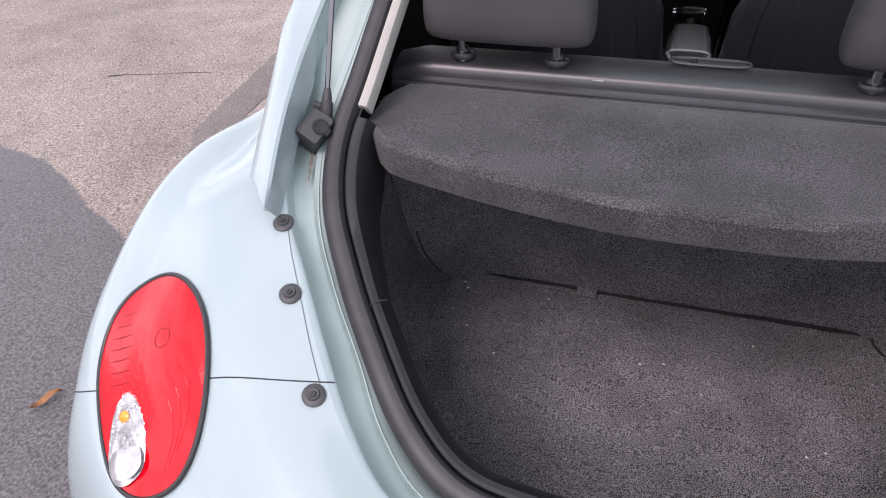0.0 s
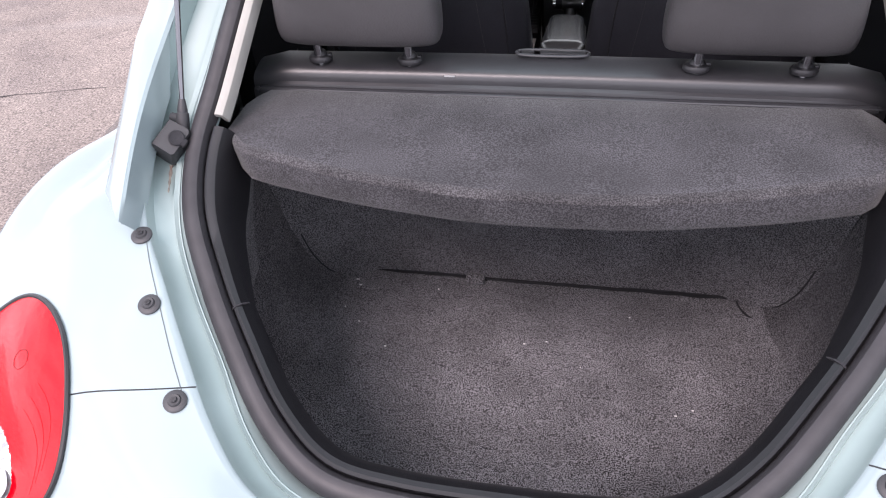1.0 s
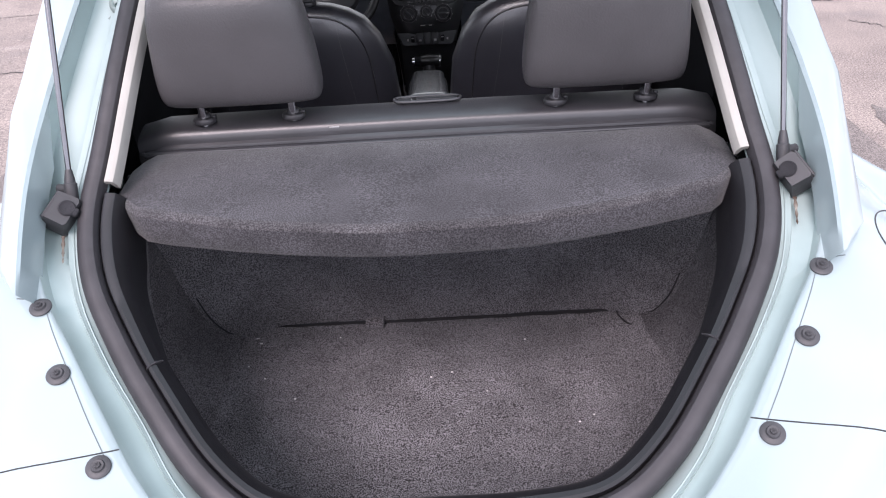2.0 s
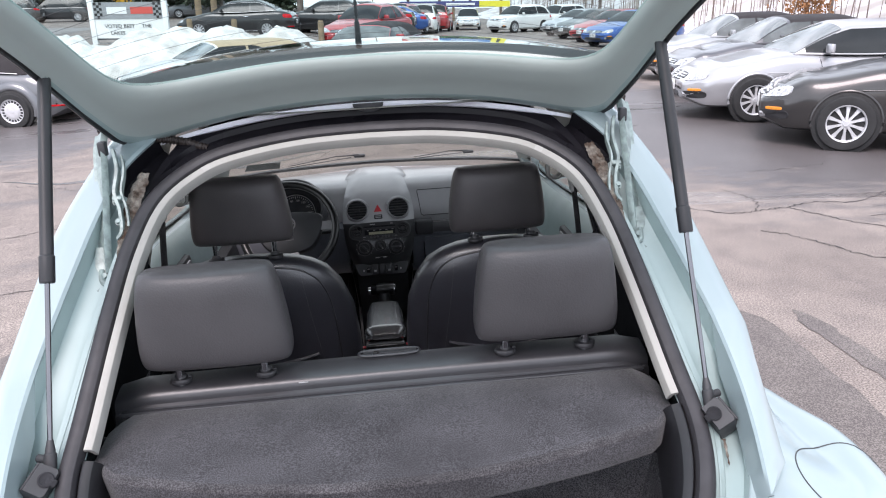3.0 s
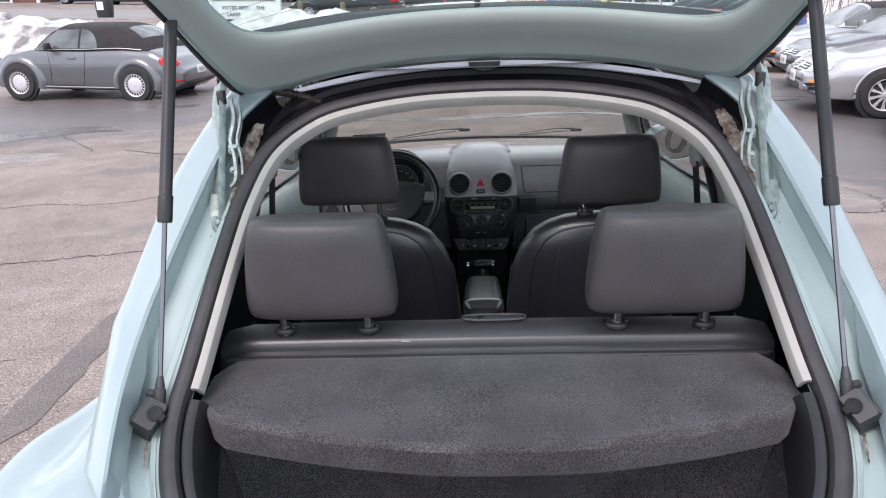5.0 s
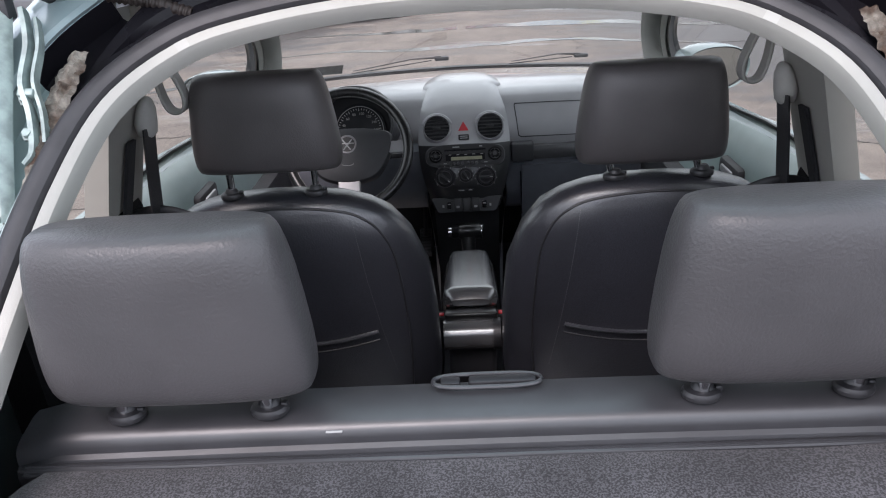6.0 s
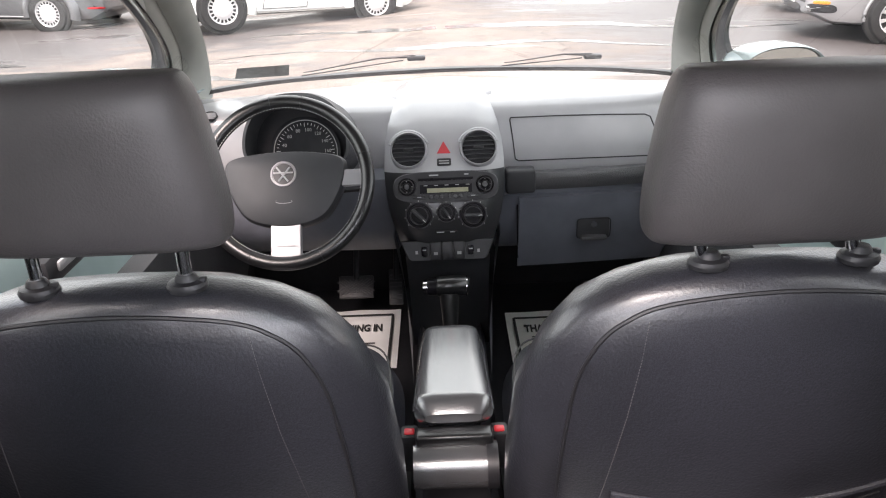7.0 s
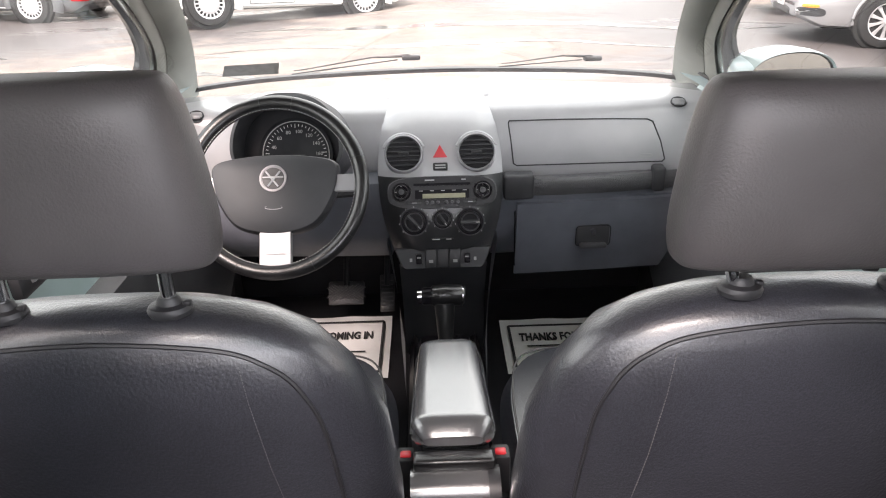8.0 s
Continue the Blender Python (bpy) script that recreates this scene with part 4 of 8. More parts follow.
def headrest(parent, x, y, z, w0, w1, h, d, post_z, post_dx, material, tilt, name="headrest", label=""):
    """A padded head restraint on two chromed posts with collars. z is its middle."""
    m = pose(x, y, z, tilt, 0, 0)
    bm = pillow(w0, w1, h, d)
    bmesh.ops.transform(bm, matrix=m, verts=bm.verts)
    ob = part(name, bm, material, parent, label)
    # piped seam round the front
    pts = []
    for q in range(60):
        a = 2 * math.pi * q / 60
        c, s_ = math.cos(a), math.sin(a)
        t = .5 + .5 * s_
        pts.append(m @ Vector((.86 * (w0 + (w1 - w0) * t) * math.copysign(abs(c) ** .45, c), d * .36, h * .44 * math.copysign(abs(s_) ** .45, s_))))
    part("seam", tube(pts, .0016, 5, closed=True), material, ob)
    for q in (-1, 1):
        top = m @ Vector((q * post_dx, 0, -h * .4))
        foot = Vector((x + (.015 if x > .2 and name == "front_headrest" else 0) + q * post_dx, y - (top.y - y) * .0, post_z - .02))
        foot.y = POST_Y[name]
        part("post", tube([foot, top], .0068, 14), CHROME, ob, "polished steel post")
        part("collar", lathe([(0, .010), (.0085, .010), (.0105, .008), (.0125, .003), (.019, .001), (.0215, -.003), (.0205, -.008), (0, -.008)], 24, Matrix.Translation((foot.x, foot.y, post_z + .002)) @ Matrix.Diagonal((1, .82, 1, 1))), BLACK, ob, "black plastic post collar")
        part("collar_button", box(foot.x + .017, foot.y, post_z + .004, .008, .008, .006, .002), BLACK, ob)
    return ob


POST_Y = {"rear_headrest": 1.418, "front_headrest": 2.015}
for s in (-1, 1):
    headrest(car, X0 + s * .312, 1.412, 1.148, .142, .122, .192, .115, 1.020, .0795, LEATHER_BACK, -4, "rear_headrest", "charcoal leatherette rear headrest")
    # front of the rear seat below
    part("rear_seat", cushion([(X0 + s * .27, 1.68, .42, .24, .07), (X0 + s * .27, 1.68, .5, .25, .07), (X0 + s * .27, 1.575, .76, .24, .06), (X0 + s * .27, 1.52, .86, .24, .04), (X0 + s * .27, 1.49, .91, .235, .02), (X0 + s * .27, 1.475, .945, .22, .008)], 3.5), LEATHER, car, "black leatherette rear seat back")
    part("rear_seat_cushion", cushion([(X0 + s * .27, 1.80, .28, .24, .20), (X0 + s * .27, 1.80, .40, .25, .22), (X0 + s * .27, 1.80, .44, .23, .20)], 3.5), LEATHER, car)

# ---- front seats ----
for s in (-1, 1):
    cx = s * .348
    lv = []
    for z, w, d, c in ((.40, .21, .06, 2.16), (.42, .235, .075, 2.155), (.50, .258, .085, 2.14), (.62, .27, .09, 2.115), (.76, .27, .088, 2.085), (.88, .260, .08, 2.06), (.96, .238, .07, 2.045), (1.005, .205, .062, 2.038),
                       (1.027, .170, .052, 2.034), (1.042, .130, .04, 2.03), (1.051, .075, .024, 2.028), (1.055, .015, .005, 2.028)):
        lv.append((cx - s * (.012 if z < .9 else .006), c, z, w, d))
    seat = part("front_seat", cushion(lv, 2.7, 56), LEATHER, car, "black leatherette front seat with rounded back")

    def back_pt(u, z):
        """On the seat's rear face."""
        for (x0, c0, z0, w0, d0), (x1, c1, z1, w1, d1) in zip(lv, lv[1:]):
            if z0 <= z <= z1:
                f = (z - z0) / (z1 - z0)
                w, d, c = w0 + (w1 - w0) * f, d0 + (d1 - d0) * f, c0 + (c1 - c0) * f
                k = min(.995, abs(cx + u - (x0 + (x1 - x0) * f)) / w)
                return Vector((cx + u, c - d * (1 - k ** 2.7) ** (1 / 2.7), z))
        return Vector((cx + u, 2.0, z))

    # rear shell seam: an arch that follows the outline
    arch = [(-.212, .50), (-.226, .70), (-.220, .86), (-.205, .945), (-.17, .998), (-.11, 1.024), (0, 1.033), (.11, 1.024), (.17, .998), (.205, .945), (.220, .86), (.226, .70), (.212, .50)]
    pts = [back_pt(p.x, p.y) + Vector((0, -.0006, 0)) for p in spline([(a, b, 0) for a, b in arch], 90)]
    part("piping", tube(pts, .0024, 6), BLACK, seat, "raised seam round the seat's rear panel")
    for q in (-1, 1):
        pts = [back_pt(q * (.142 + .04 * t + .01 * t * t), 1.004 - .36 * t) + Vector((0, -.0004, 0)) for t in [k / 90 for k in range(91)]]
        bm = bmesh.new()
        for k in range(0, 90):
            tube([pts[k], pts[k].lerp(pts[k + 1], .6)], .0005, 4, bm=bm)
        part("stitching", bm, STITCH, seat)
    pts = [back_pt(-.165 + .33 * t, .758 - .024 * math.sin(math.pi * t)) + Vector((0, -.003, 0)) for t in [k / 30 for k in range(31)]]
    part("pocket_edge", tube(pts, .0045, 8), LEATHER, seat, "shiny piped edge of the seat pocket")
    pts = [back_pt(-.165 + .33 * t, .736 - .024 * math.sin(math.pi * t)) + Vector((0, -.0008, 0)) for t in [k / 30 for k in range(31)]]
    part("pocket_seam", tube(pts, .0012, 5), BLACK, seat)
    # cushion and side bolsters seen past the back
    part("seat_cushion", cushion([(cx, 2.49, .30, .22, .29), (cx, 2.49, .36, .24, .31), (cx, 2.49, .45, .247, .318), (cx, 2.495, .495, .225, .298), (cx, 2.50, .502, .15, .22)], 3.4, 48), LEATHER, seat)
    part("cushion_piping", tube(spline([(cx - s * .205, 2.24, .494), (cx - s * .218, 2.40, .4955), (cx - s * .218, 2.60, .4955), (cx - s * .195, 2.74, .494), (cx - s * .13, 2.785, .494), (cx, 2.79, .494)], 24), .0022, 6), STITCH, seat, "grey stitched cushion seam")
    part("cushion_seam", tube(spline([(cx - s * .125, 2.30, .505), (cx - s * .13, 2.45, .506), (cx - s * .10, 2.62, .505), (cx, 2.66, .504)], 20), .0016, 6), BLACK, seat)
    headrest(car, cx - (.015 if s > 0 else 0), 2.025, 1.183 - (.016 if s > 0 else 0), .134, .113, .176, .115, 1.054 if s < 0 else 1.056, .0775, HEAD_LEATHER, -5, "front_headrest", "black leatherette front headrest")
    # belt guide loop on the outer shoulder
    pts = spline([(cx + s * .150, 1.998, 1.018), (cx + s * .185, 1.985, 1.038), (cx + s * .225, 1.980, 1.041), (cx + s * .262, 1.985, 1.024), (cx + s * .278, 1.998, .996), (cx + s * .268, 2.010, .970), (cx + s * .240, 2.018, .962)], 32)
    part("belt_guide", sweep(pts, circle(.011, 12, .0065), up=(0, 1, 0)), BLACK, seat, "black plastic belt guide loop")
    part("guide_clip", box(cx + s * .150, 1.996, 1.022, .030, .016, .018, .005), BLACK, seat)
    # buckle
    part("belt_buckle", box(cx - s * .273, 2.315, .575, .030, .035, .075, .006), BLACK, car, "black belt buckle with red button")
    part("release_button", box(cx - s * .273, 2.312, .609, .018, .016, .012, .003), RED, bpy.data.objects[[o.name for o in car.children if o.name.startswith("belt_buckle")][-1]])

# ---- cabin floor, sides, doors ----
part("cabin_floor", box(0, 2.45, .205, 1.36, 2.0, .03, .0), FLOOR_FELT, car, "black carpeted cabin floor")
part("tunnel", box(0, 2.55, .235, .20, 1.5, .15, .05, 3), FLOOR_FELT, car)
part("bulkhead", box(0, 3.58, .50, 1.36, .03, .62, .0), FLOOR_FELT, car)
for s in (-1, 1):
    # door: outer skin, belt, inner panel
    ys = [1.72, 1.9, 2.2, 2.5, 2.8, 3.1, 3.35]
    sill = lambda y: .040 * min(1, max(0, (2.95 - y) / .6)) ** 1.5
    rings = [[Vector((s * x, y, z + (sill(y) if z > .8 else 0))) for x, z in ((.70, .22), (.80, .30), (.835, .50), (.82, .72), (.775, .90), (.735, .975), (.715, .992), (.69, .992), (.672, .975))] for y in [1.66 + (3.42 - 1.66) * k / 24 for k in range(25)]]
    door = part("door", loft(rings), PAINT, car, "pale aqua door with body-coloured window sill")
    rings = [[Vector((s * x, y, z + (sill(y) if z > .88 else 0))) for x, z in ((.672, .975), (.655, .955), (.64, .90), (.635, .84), (.63, .80))] for y in [1.66 + (3.25 - 1.66) * k / 20 for k in range(21)]]
    part("door_top_panel", loft(rings), PAINT_IN, door, "pale aqua painted upper door lining")
    rings = [[Vector((s * x, y, z)) for x, z in ((.630, .80), (.60, .78), (.59, .70), (.60, .56), (.58, .50), (.61, .40), (.63, .22))] for y in [1.66 + (3.25 - 1.66) * k / 20 for k in range(21)]]
    part("door_lower_panel", loft(rings), DARK, door, "dark grey lower door lining")
    part("inner_handle", box(s * .636, 2.42, .905, .03, .13, .05, .012), BLACK, door, "black inner door handle recess")
    part("handle_lever", box(s * .622, 2.42, .908, .012, .075, .018, .005), SILVER, door)
    part("lock_pin", tube([(s * .672, 2.12, 1.01), (s * .672, 2.12, 1.05)], .006, 8), BLACK, door)
    part("window_weatherstrip", sweep([(s * .686, 1.75 + 1.55 * k / 12, .996 + sill(1.75 + 1.55 * k / 12)) for k in range(13)], [(-.0035, -.004), (.0035, -.004), (.0035, .003), (-.0035, .003)]), BLACK, door)
    lining = [[Vector((s * x, y, z + .03 * max(0, (1.9 - y) / .3))) for x, z in ((.60, .30), (.598, .95), (.600, 1.040), (.606, 1.056), (.618, 1.062), (.640, 1.060), (.650, 1.04), (.650, .30))] for y in [1.60 + .425 * k / 12 for k in range(13)]]
    part("rear_side_lining", loft(lining, cap=True), BOOT_SIDE, car, "black rear side lining below the quarter window")
    # side windows
    def side_x(y, z):
        return .69 - .155 * ((z - .99) / .42)
    top_z = lambda y: 1.405 - .06 * max(0, (y - 2.3)) ** 1.2 - .36 * max(0, y - 2.62) ** 1.1
    rings = [[Vector((s * (side_x(y, .99 + (top_z(y) - .99) * f)), y, .99 + (top_z(y) - .99) * f)) for f in (0, .25, .5, .75, 1)] for y in [2.06 + (3.14 - 2.06) * k / 16 for k in range(17)]]
    sw = part("side_window", loft(rings), GLASS, door, "clear side window")
    sw.visible_shadow = False
    rings = [[Vector((s * (side_x(y, .99 + (top_z(y) - .99) * f)), y, .99 + (top_z(y) - .99) * f)) for f in (0, .25, .5, .75, 1)] for y in [1.70 + (1.98 - 1.70) * k / 6 for k in range(7)]]
    qw = part("quarter_window", loft(rings), GLASS, car, "clear rear quarter window")
    qw.visible_shadow = False
    # B pillar trim with belt anchor, strap and webbing
    part("centre_pillar", sweep([(s * .655, 1.99, .80), (s * .642, 1.99, 1.0), (s * .577, 1.97, 1.22), (s * .512, 1.94, 1.42)], [(-.02, -.085), (.02, -.085), (.026, 0), (.02, .06), (-.02, .06)], up=(0, 1, 0)), CREAM, car, "off-white centre pillar trim")
    part("roof_rail", sweep(spline([(s * .50, 1.80, 1.395), (s * .525, 2.0, 1.42), (s * .525, 2.35, 1.43), (s * .54, 2.60, 1.40)], 24), [(-.055, -.025), (.025, -.03), (.04, 0), (.025, .03), (-.055, .03)] if s > 0 else [(-.025, -.03), (.055, -.025), (.055, .03), (-.025, .03), (-.04, 0)], up=(0, 0, 1)), CREAM, car, "off-white roof rail trim")
    scr = spline([(s * a, b, c) for a, b, c in ((.692, 3.53, .925), (.683, 3.50, .946), (.594, 3.23, 1.122), (.53, 2.93, 1.34), (.49, 2.74, 1.43))], 25)
    seam_l = spline([(s * a, b, c) for a, b, c in ((.70, 3.275, .965), (.685, 3.262, 1.02), (.645, 3.18, 1.115), (.603, 3.00, 1.222), (.545, 2.70, 1.37), (.53, 2.52, 1.415))], 25)
    cre = spline([(s * a, b, c) for a, b, c in ((.69, 3.16, .975), (.678, 3.155, 1.02), (.645, 3.11, 1.113), (.605, 2.93, 1.222), (.555, 2.62, 1.355), (.535, 2.42, 1.39))], 25)
    bl_i = spline([(s * a, b, c) for a, b, c in ((.69, 3.10, .985), (.675, 3.10, 1.03), (.643, 3.066, 1.12), (.602, 2.885, 1.228), (.55, 2.56, 1.365), (.54, 2.36, 1.39))], 25)
    bl_o = spline([(s * a, b, c) for a, b, c in ((.685, 3.02, .99), (.666, 3.015, 1.055), (.638, 3.005, 1.132), (.598, 2.83, 1.242), (.545, 2.50, 1.372), (.54, 2.30, 1.39))], 25)
    into, off = Vector((-s * .8, -.4, -.45)).normalized(), Vector((s * .75, .35, .55)).normalized()
    pil = part("pillar_trim", loft([[a, a.lerp(b, .3) + into * .010, a.lerp(b, .75) + into * .012, b + into * .0045, b + off * .006, a + off * .012] for a, b in zip(scr, seam_l)], True, cap=True), CREAM, car, "off-white windscreen pillar trim")
    part("pillar_trim_rear", loft([[a + off * .006, a + into * .002, a.lerp(b, .5) + into * .008, b + into * .004, b + off * .015, a + off * .015] for a, b in zip(seam_l, cre)], True, cap=True), CREAM, pil)
    part("pillar_outer", loft([[a + off * .026, a.lerp(b, .5) + off * .05, b + off * .026, b + off * .004, b.lerp(c, .6), c] for a, b, c in zip(scr, cre, bl_i)]), PAINT, car, "pale aqua outer windscreen pillar")
    part("window_rubber", loft([[a + into * .004, a.lerp(b, .3) + into * .008, b + into * .002, b + off * .015, a + off * .012] for a, b in zip(bl_i, bl_o)], True, cap=True), BLACK, car, "black window rubber of the door frame")
    part("belt_slot", sweep([(s * (.5985 - .29 * (z - 1.04)), 1.952, z) for z in (1.02, 1.06, 1.10, 1.14, 1.18)], [(-.003, -.014), (.003, -.014), (.003, .014), (-.003, .014)], up=(0, 1, 0)), FLOOR_FELT, car, "dark slot behind the belt")
    anchor = part("belt_anchor", cushion([(s * .540, 1.985, 1.178, .008, .012), (s * .541, 1.985, 1.184, .015, .022), (s * .540, 1.985, 1.203, .018, .026), (s * .535, 1.985, 1.226, .015, .023), (s * .532, 1.985, 1.242, .010, .014), (s * .531, 1.985, 1.247, .004, .006)], 2.0, 28), STRAP, car, "pale grey belt anchor cover")
    part("belt_webbing", sweep(spline([(s * .533, 1.975, 1.196), (s * .540, 1.97, 1.131), (s * .551, 1.97, 1.03), (s * .565, 1.97, .9), (s * .585, 1.96, .6)], 20), [(-.0014, -.024), (.0014, -.024), (.0014, .024), (-.0014, .024)], up=(0, 1, 0)), BLACK, anchor, "black seat belt webbing")
    pts = spline([(s * .512, 1.99, 1.372), (s * .490, 1.985, 1.32), (s * .470, 2.0, 1.25), (s * .478, 2.01, 1.218), (s * .505, 2.02, 1.215), (s * .522, 2.03, 1.25), (s * .522, 2.02, 1.32), (s * .515, 2.0, 1.372)], 40)
    part("grab_strap", sweep(pts, [(-.003, -.012), (0, -.0145), (.003, -.012), (.003, .012), (0, .0145), (-.003, .012)], up=(0, 1, 0)), STRAP, car, "looped grey fabric grab strap")
    part("strap_button", lathe([(0, .006), (.008, .004), (.010, 0)], 12, facing((s * .508, 1.975, 1.372), (-s, -.6, 0))), SILVER, car.children[-1])
    # door mirror
    mc = Vector((s * .748, 3.0, 1.044))
    mm = pose(mc.x, mc.y - .058, mc.z, 6, 0, s * 8)
    pts = [Vector((.100 * math.copysign(abs(math.cos(a)) ** .85, math.cos(a)), 0, .064 * math.copysign(abs(math.sin(a)) ** .85, math.sin(a)))) for a in [2 * math.pi * q / 44 for q in range(44)]]
    shell = ((.004, .97, 0), (-.006, 1.0, 0), (-.010, 1.04, .001), (-.004, 1.07, .003), (.020, 1.07, .007), (.055, 1.00, .012), (.090, .80, .016), (.112, .58, .016), (.122, .25, .017), (.124, .02, .017))
    mir = part("door_mirror", loft([[mm @ Vector((p.x * k - s * dx, dy, p.z * k)) for p in pts] for dy, k, dx in shell], True), PAINT, car, "rounded pale aqua door mirror")
    bm = bmesh.new()
    bm.faces.new([bm.verts.new(mm @ p) for p in pts])
    part("mirror_face", bm, MIRROR, mir, "mirror glass", smooth=False)
    part("mirror_rim", tube([mm @ (p * .99 + Vector((0, -.002, 0))) for p in pts], .0022, 8, closed=True), BLACK, mir, "dark edge of the mirror glass")
    part("mirror_foot", tube([(s * .69, 3.04, .985), mc + Vector((-s * .06, .04, -.04))], .022, 10), PAINT, mir)

# windscreen, scuttle, wipers
def ws(x, f):
    """Windscreen: f from 0 at the scuttle to 1 at the roof."""
    y0, y1 = 3.56 - .17 * (abs(x) / .69) ** 2, 2.82 - .06 * (abs(x) / .55) ** 2
    half0, half1 = .70, .54
    return Vector((x * (half0 + (half1 - half0) * f), (y0 + (y1 - y0) * f), .945 + (1.43 - .945) * f + .05 * math.sin(math.pi * f) - .05 * x * x * f))


wsg = part("windscreen", loft([[ws(-1 + 2 * j / 24, k / 12) for j in range(25)] for k in range(13)]), GLASS, car, "large clear windscreen")
wsg.visible_shadow = False
part("screen_border", sweep(spline([(-.70, 3.478, .950), (-.60, 3.493, .961), (-.4, 3.515, .972), (0, 3.53, .979), (.4, 3.515, .970), (.60, 3.493, .958), (.70, 3.478, .947)], 40), [(-.010, -.007), (.010, -.007), (.010, .004), (-.010, .006)]), BLACK, wsg, "black lower border of the windscreen")
bm = bmesh.new()
bm.faces.new([bm.verts.new(p) for p in ((-.587, 3.421, .996), (-.431, 3.414, 1.001), (-.413, 3.351, 1.042), (-.56, 3.361, 1.036))])
part("screen_sticker", bm, mat("grey_sticker", (0.12, 0.125, 0.12), 0.7, var=.3, scale=60), wsg, "small grey sticker low on the windscreen", smooth=False)
for a, b in (((-.074, 3.363, 1.035), (-.359, 3.42, .998)), ((.423, 3.405, 1.012), (.207, 3.415, 1.001))):
    a, b = Vector(a) + Vector((0, .012, .012)), Vector(b) + Vector((0, .012, .010))
    wp = part("wiper", tube([a + Vector((.02, .006, -.008)), a, a.lerp(b, .35) + Vector((0, 0, .008)), b, b + (b - a) * .12], .0024, 6, scale=[2.2, 2.0, 1, .8, .6]), BLACK, car, "black windscreen wiper")
    part("wiper_blade", tube([a.lerp(b, .1) + Vector((0, .004, -.008)), b + (b - a) * .15 + Vector((0, .01, -.010))], .0018, 6), BLACK, wp)
    part("wiper_pivot", box(a.x + .008, a.y + .004, a.z - .006, .05, .025, .013, .005, 2), DARK, wp)

# ---- dashboard ----
# top slab from the screen to the dash brow
rings = []
for j in range(41):
    x = -.70 + 1.40 * j / 40
    t = abs(x) / .70
    yb = 3.54 - .17 * t * t
    rings.append([Vector((x * (1 if y > 3.3 else .96), y, z)) for y, z in ((yb, .935), (yb - .06, .955), (3.34 - .04 * t, .968), (3.20, .968), (3.16, .962), (3.145, .950), (3.135, .93), (3.12, .86), (3.11, .818), (3.115, .79))])
dash = part("dashboard", loft(rings), DASH, car, "grey grained dashboard with deep shiny top")
# lower face: rail, glove box, knee panels
part("dash_rail", sweep([(.17, 3.082, .774), (.30, 3.085, .773), (.45, 3.095, .773), (.62, 3.125, .774)], [(-.012, -.024), (.008, -.022), (.014, -.008), (.014, .010), (.008, .022), (-.012, .024)], up=(0, 0, 1)), RAIL, dash, "dark ribbed grab rail")
for x, y, wd in ((.190, 3.073, .075), (.540, 3.10, .03)):
    part("rail_clasp", box(x, y, .781, wd, .040, .064, .008, 3), DARK, dash, "satin dark rail end")
part("lower_dash", loft([[Vector((x, y + .03 * (abs(x) / .6) ** 2, z)) for y, z in ((3.13, .80), (3.115, .765), (3.088, .735), (3.10, .66), (3.15, .57), (3.22, .53), (3.35, .52))] for x in [.135 + .50 * j / 12 for j in range(13)]]), LOWER, dash, "dark lower dash")
gb = part("glove_box", loft([[Vector((x, y - .006 + .03 * (abs(x) / .6) ** 2, z)) for y, z in ((3.10, .730), (3.085, .726), (3.092, .65), (3.118, .545), (3.130, .512), (3.142, .508))] for x in [.19 + .42 * j / 10 for j in range(11)]], cap=True), LOWER, dash, "dark glove box lid")
part("glove_latch", box(.387, 3.099, .630, .086, .014, .058, .006), DARK, gb, "glove box latch with keyhole")
part("keyhole", lathe([(0, .004), (.008, .004), (.010, .0)], 16, facing((.387, 3.0905, .643), (0, -1, .2))), CHROME, gb)
part("latch_pull", box(.387, 3.090, .606, .070, .022, .014, .006), RAIL, gb)
part("latch_joint", tube([(.387 + .044 * math.copysign(abs(math.cos(a)) ** .25, math.cos(a)), 3.0925 - .003 * math.sin(a), .631 + .029 * math.copysign(abs(math.sin(a)) ** .25, math.sin(a))) for a in [2 * math.pi * q / 40 for q in range(40)]], .0014, 5, closed=True), FLOOR_FELT, gb, "dark joint round the latch")
part("glove_joint", tube([(.186, 3.103, .735), (.186, 3.096, .70), (.187, 3.105, .65), (.190, 3.116, .545), (.20, 3.142, .503), (.40, 3.150, .503), (.60, 3.170, .503)], .0022, 5), FLOOR_FELT, gb, "dark joint round the glove box lid")
for gx in (.30, .42):
    part("lid_tab", box(gx, 3.172, .556, .030, .012, .012, .002), BLACK, gb)
part("knee_panel", loft([[Vector((x, y + .03 * (abs(x) / .6) ** 2, z)) for y, z in ((3.13, .82), (3.06, .80), (3.04, .76), (3.06, .66), (3.12, .58), (3.22, .55), (3.35, .54))] for x in [-.63 + .50 * j / 12 for j in range(13)]]), LOWER, dash, "dark knee panel under the wheel")
def dash_y(z):
    return 3.11 + (z - .818) * .238 if z < .86 else 3.12 + (z - .86) * .214


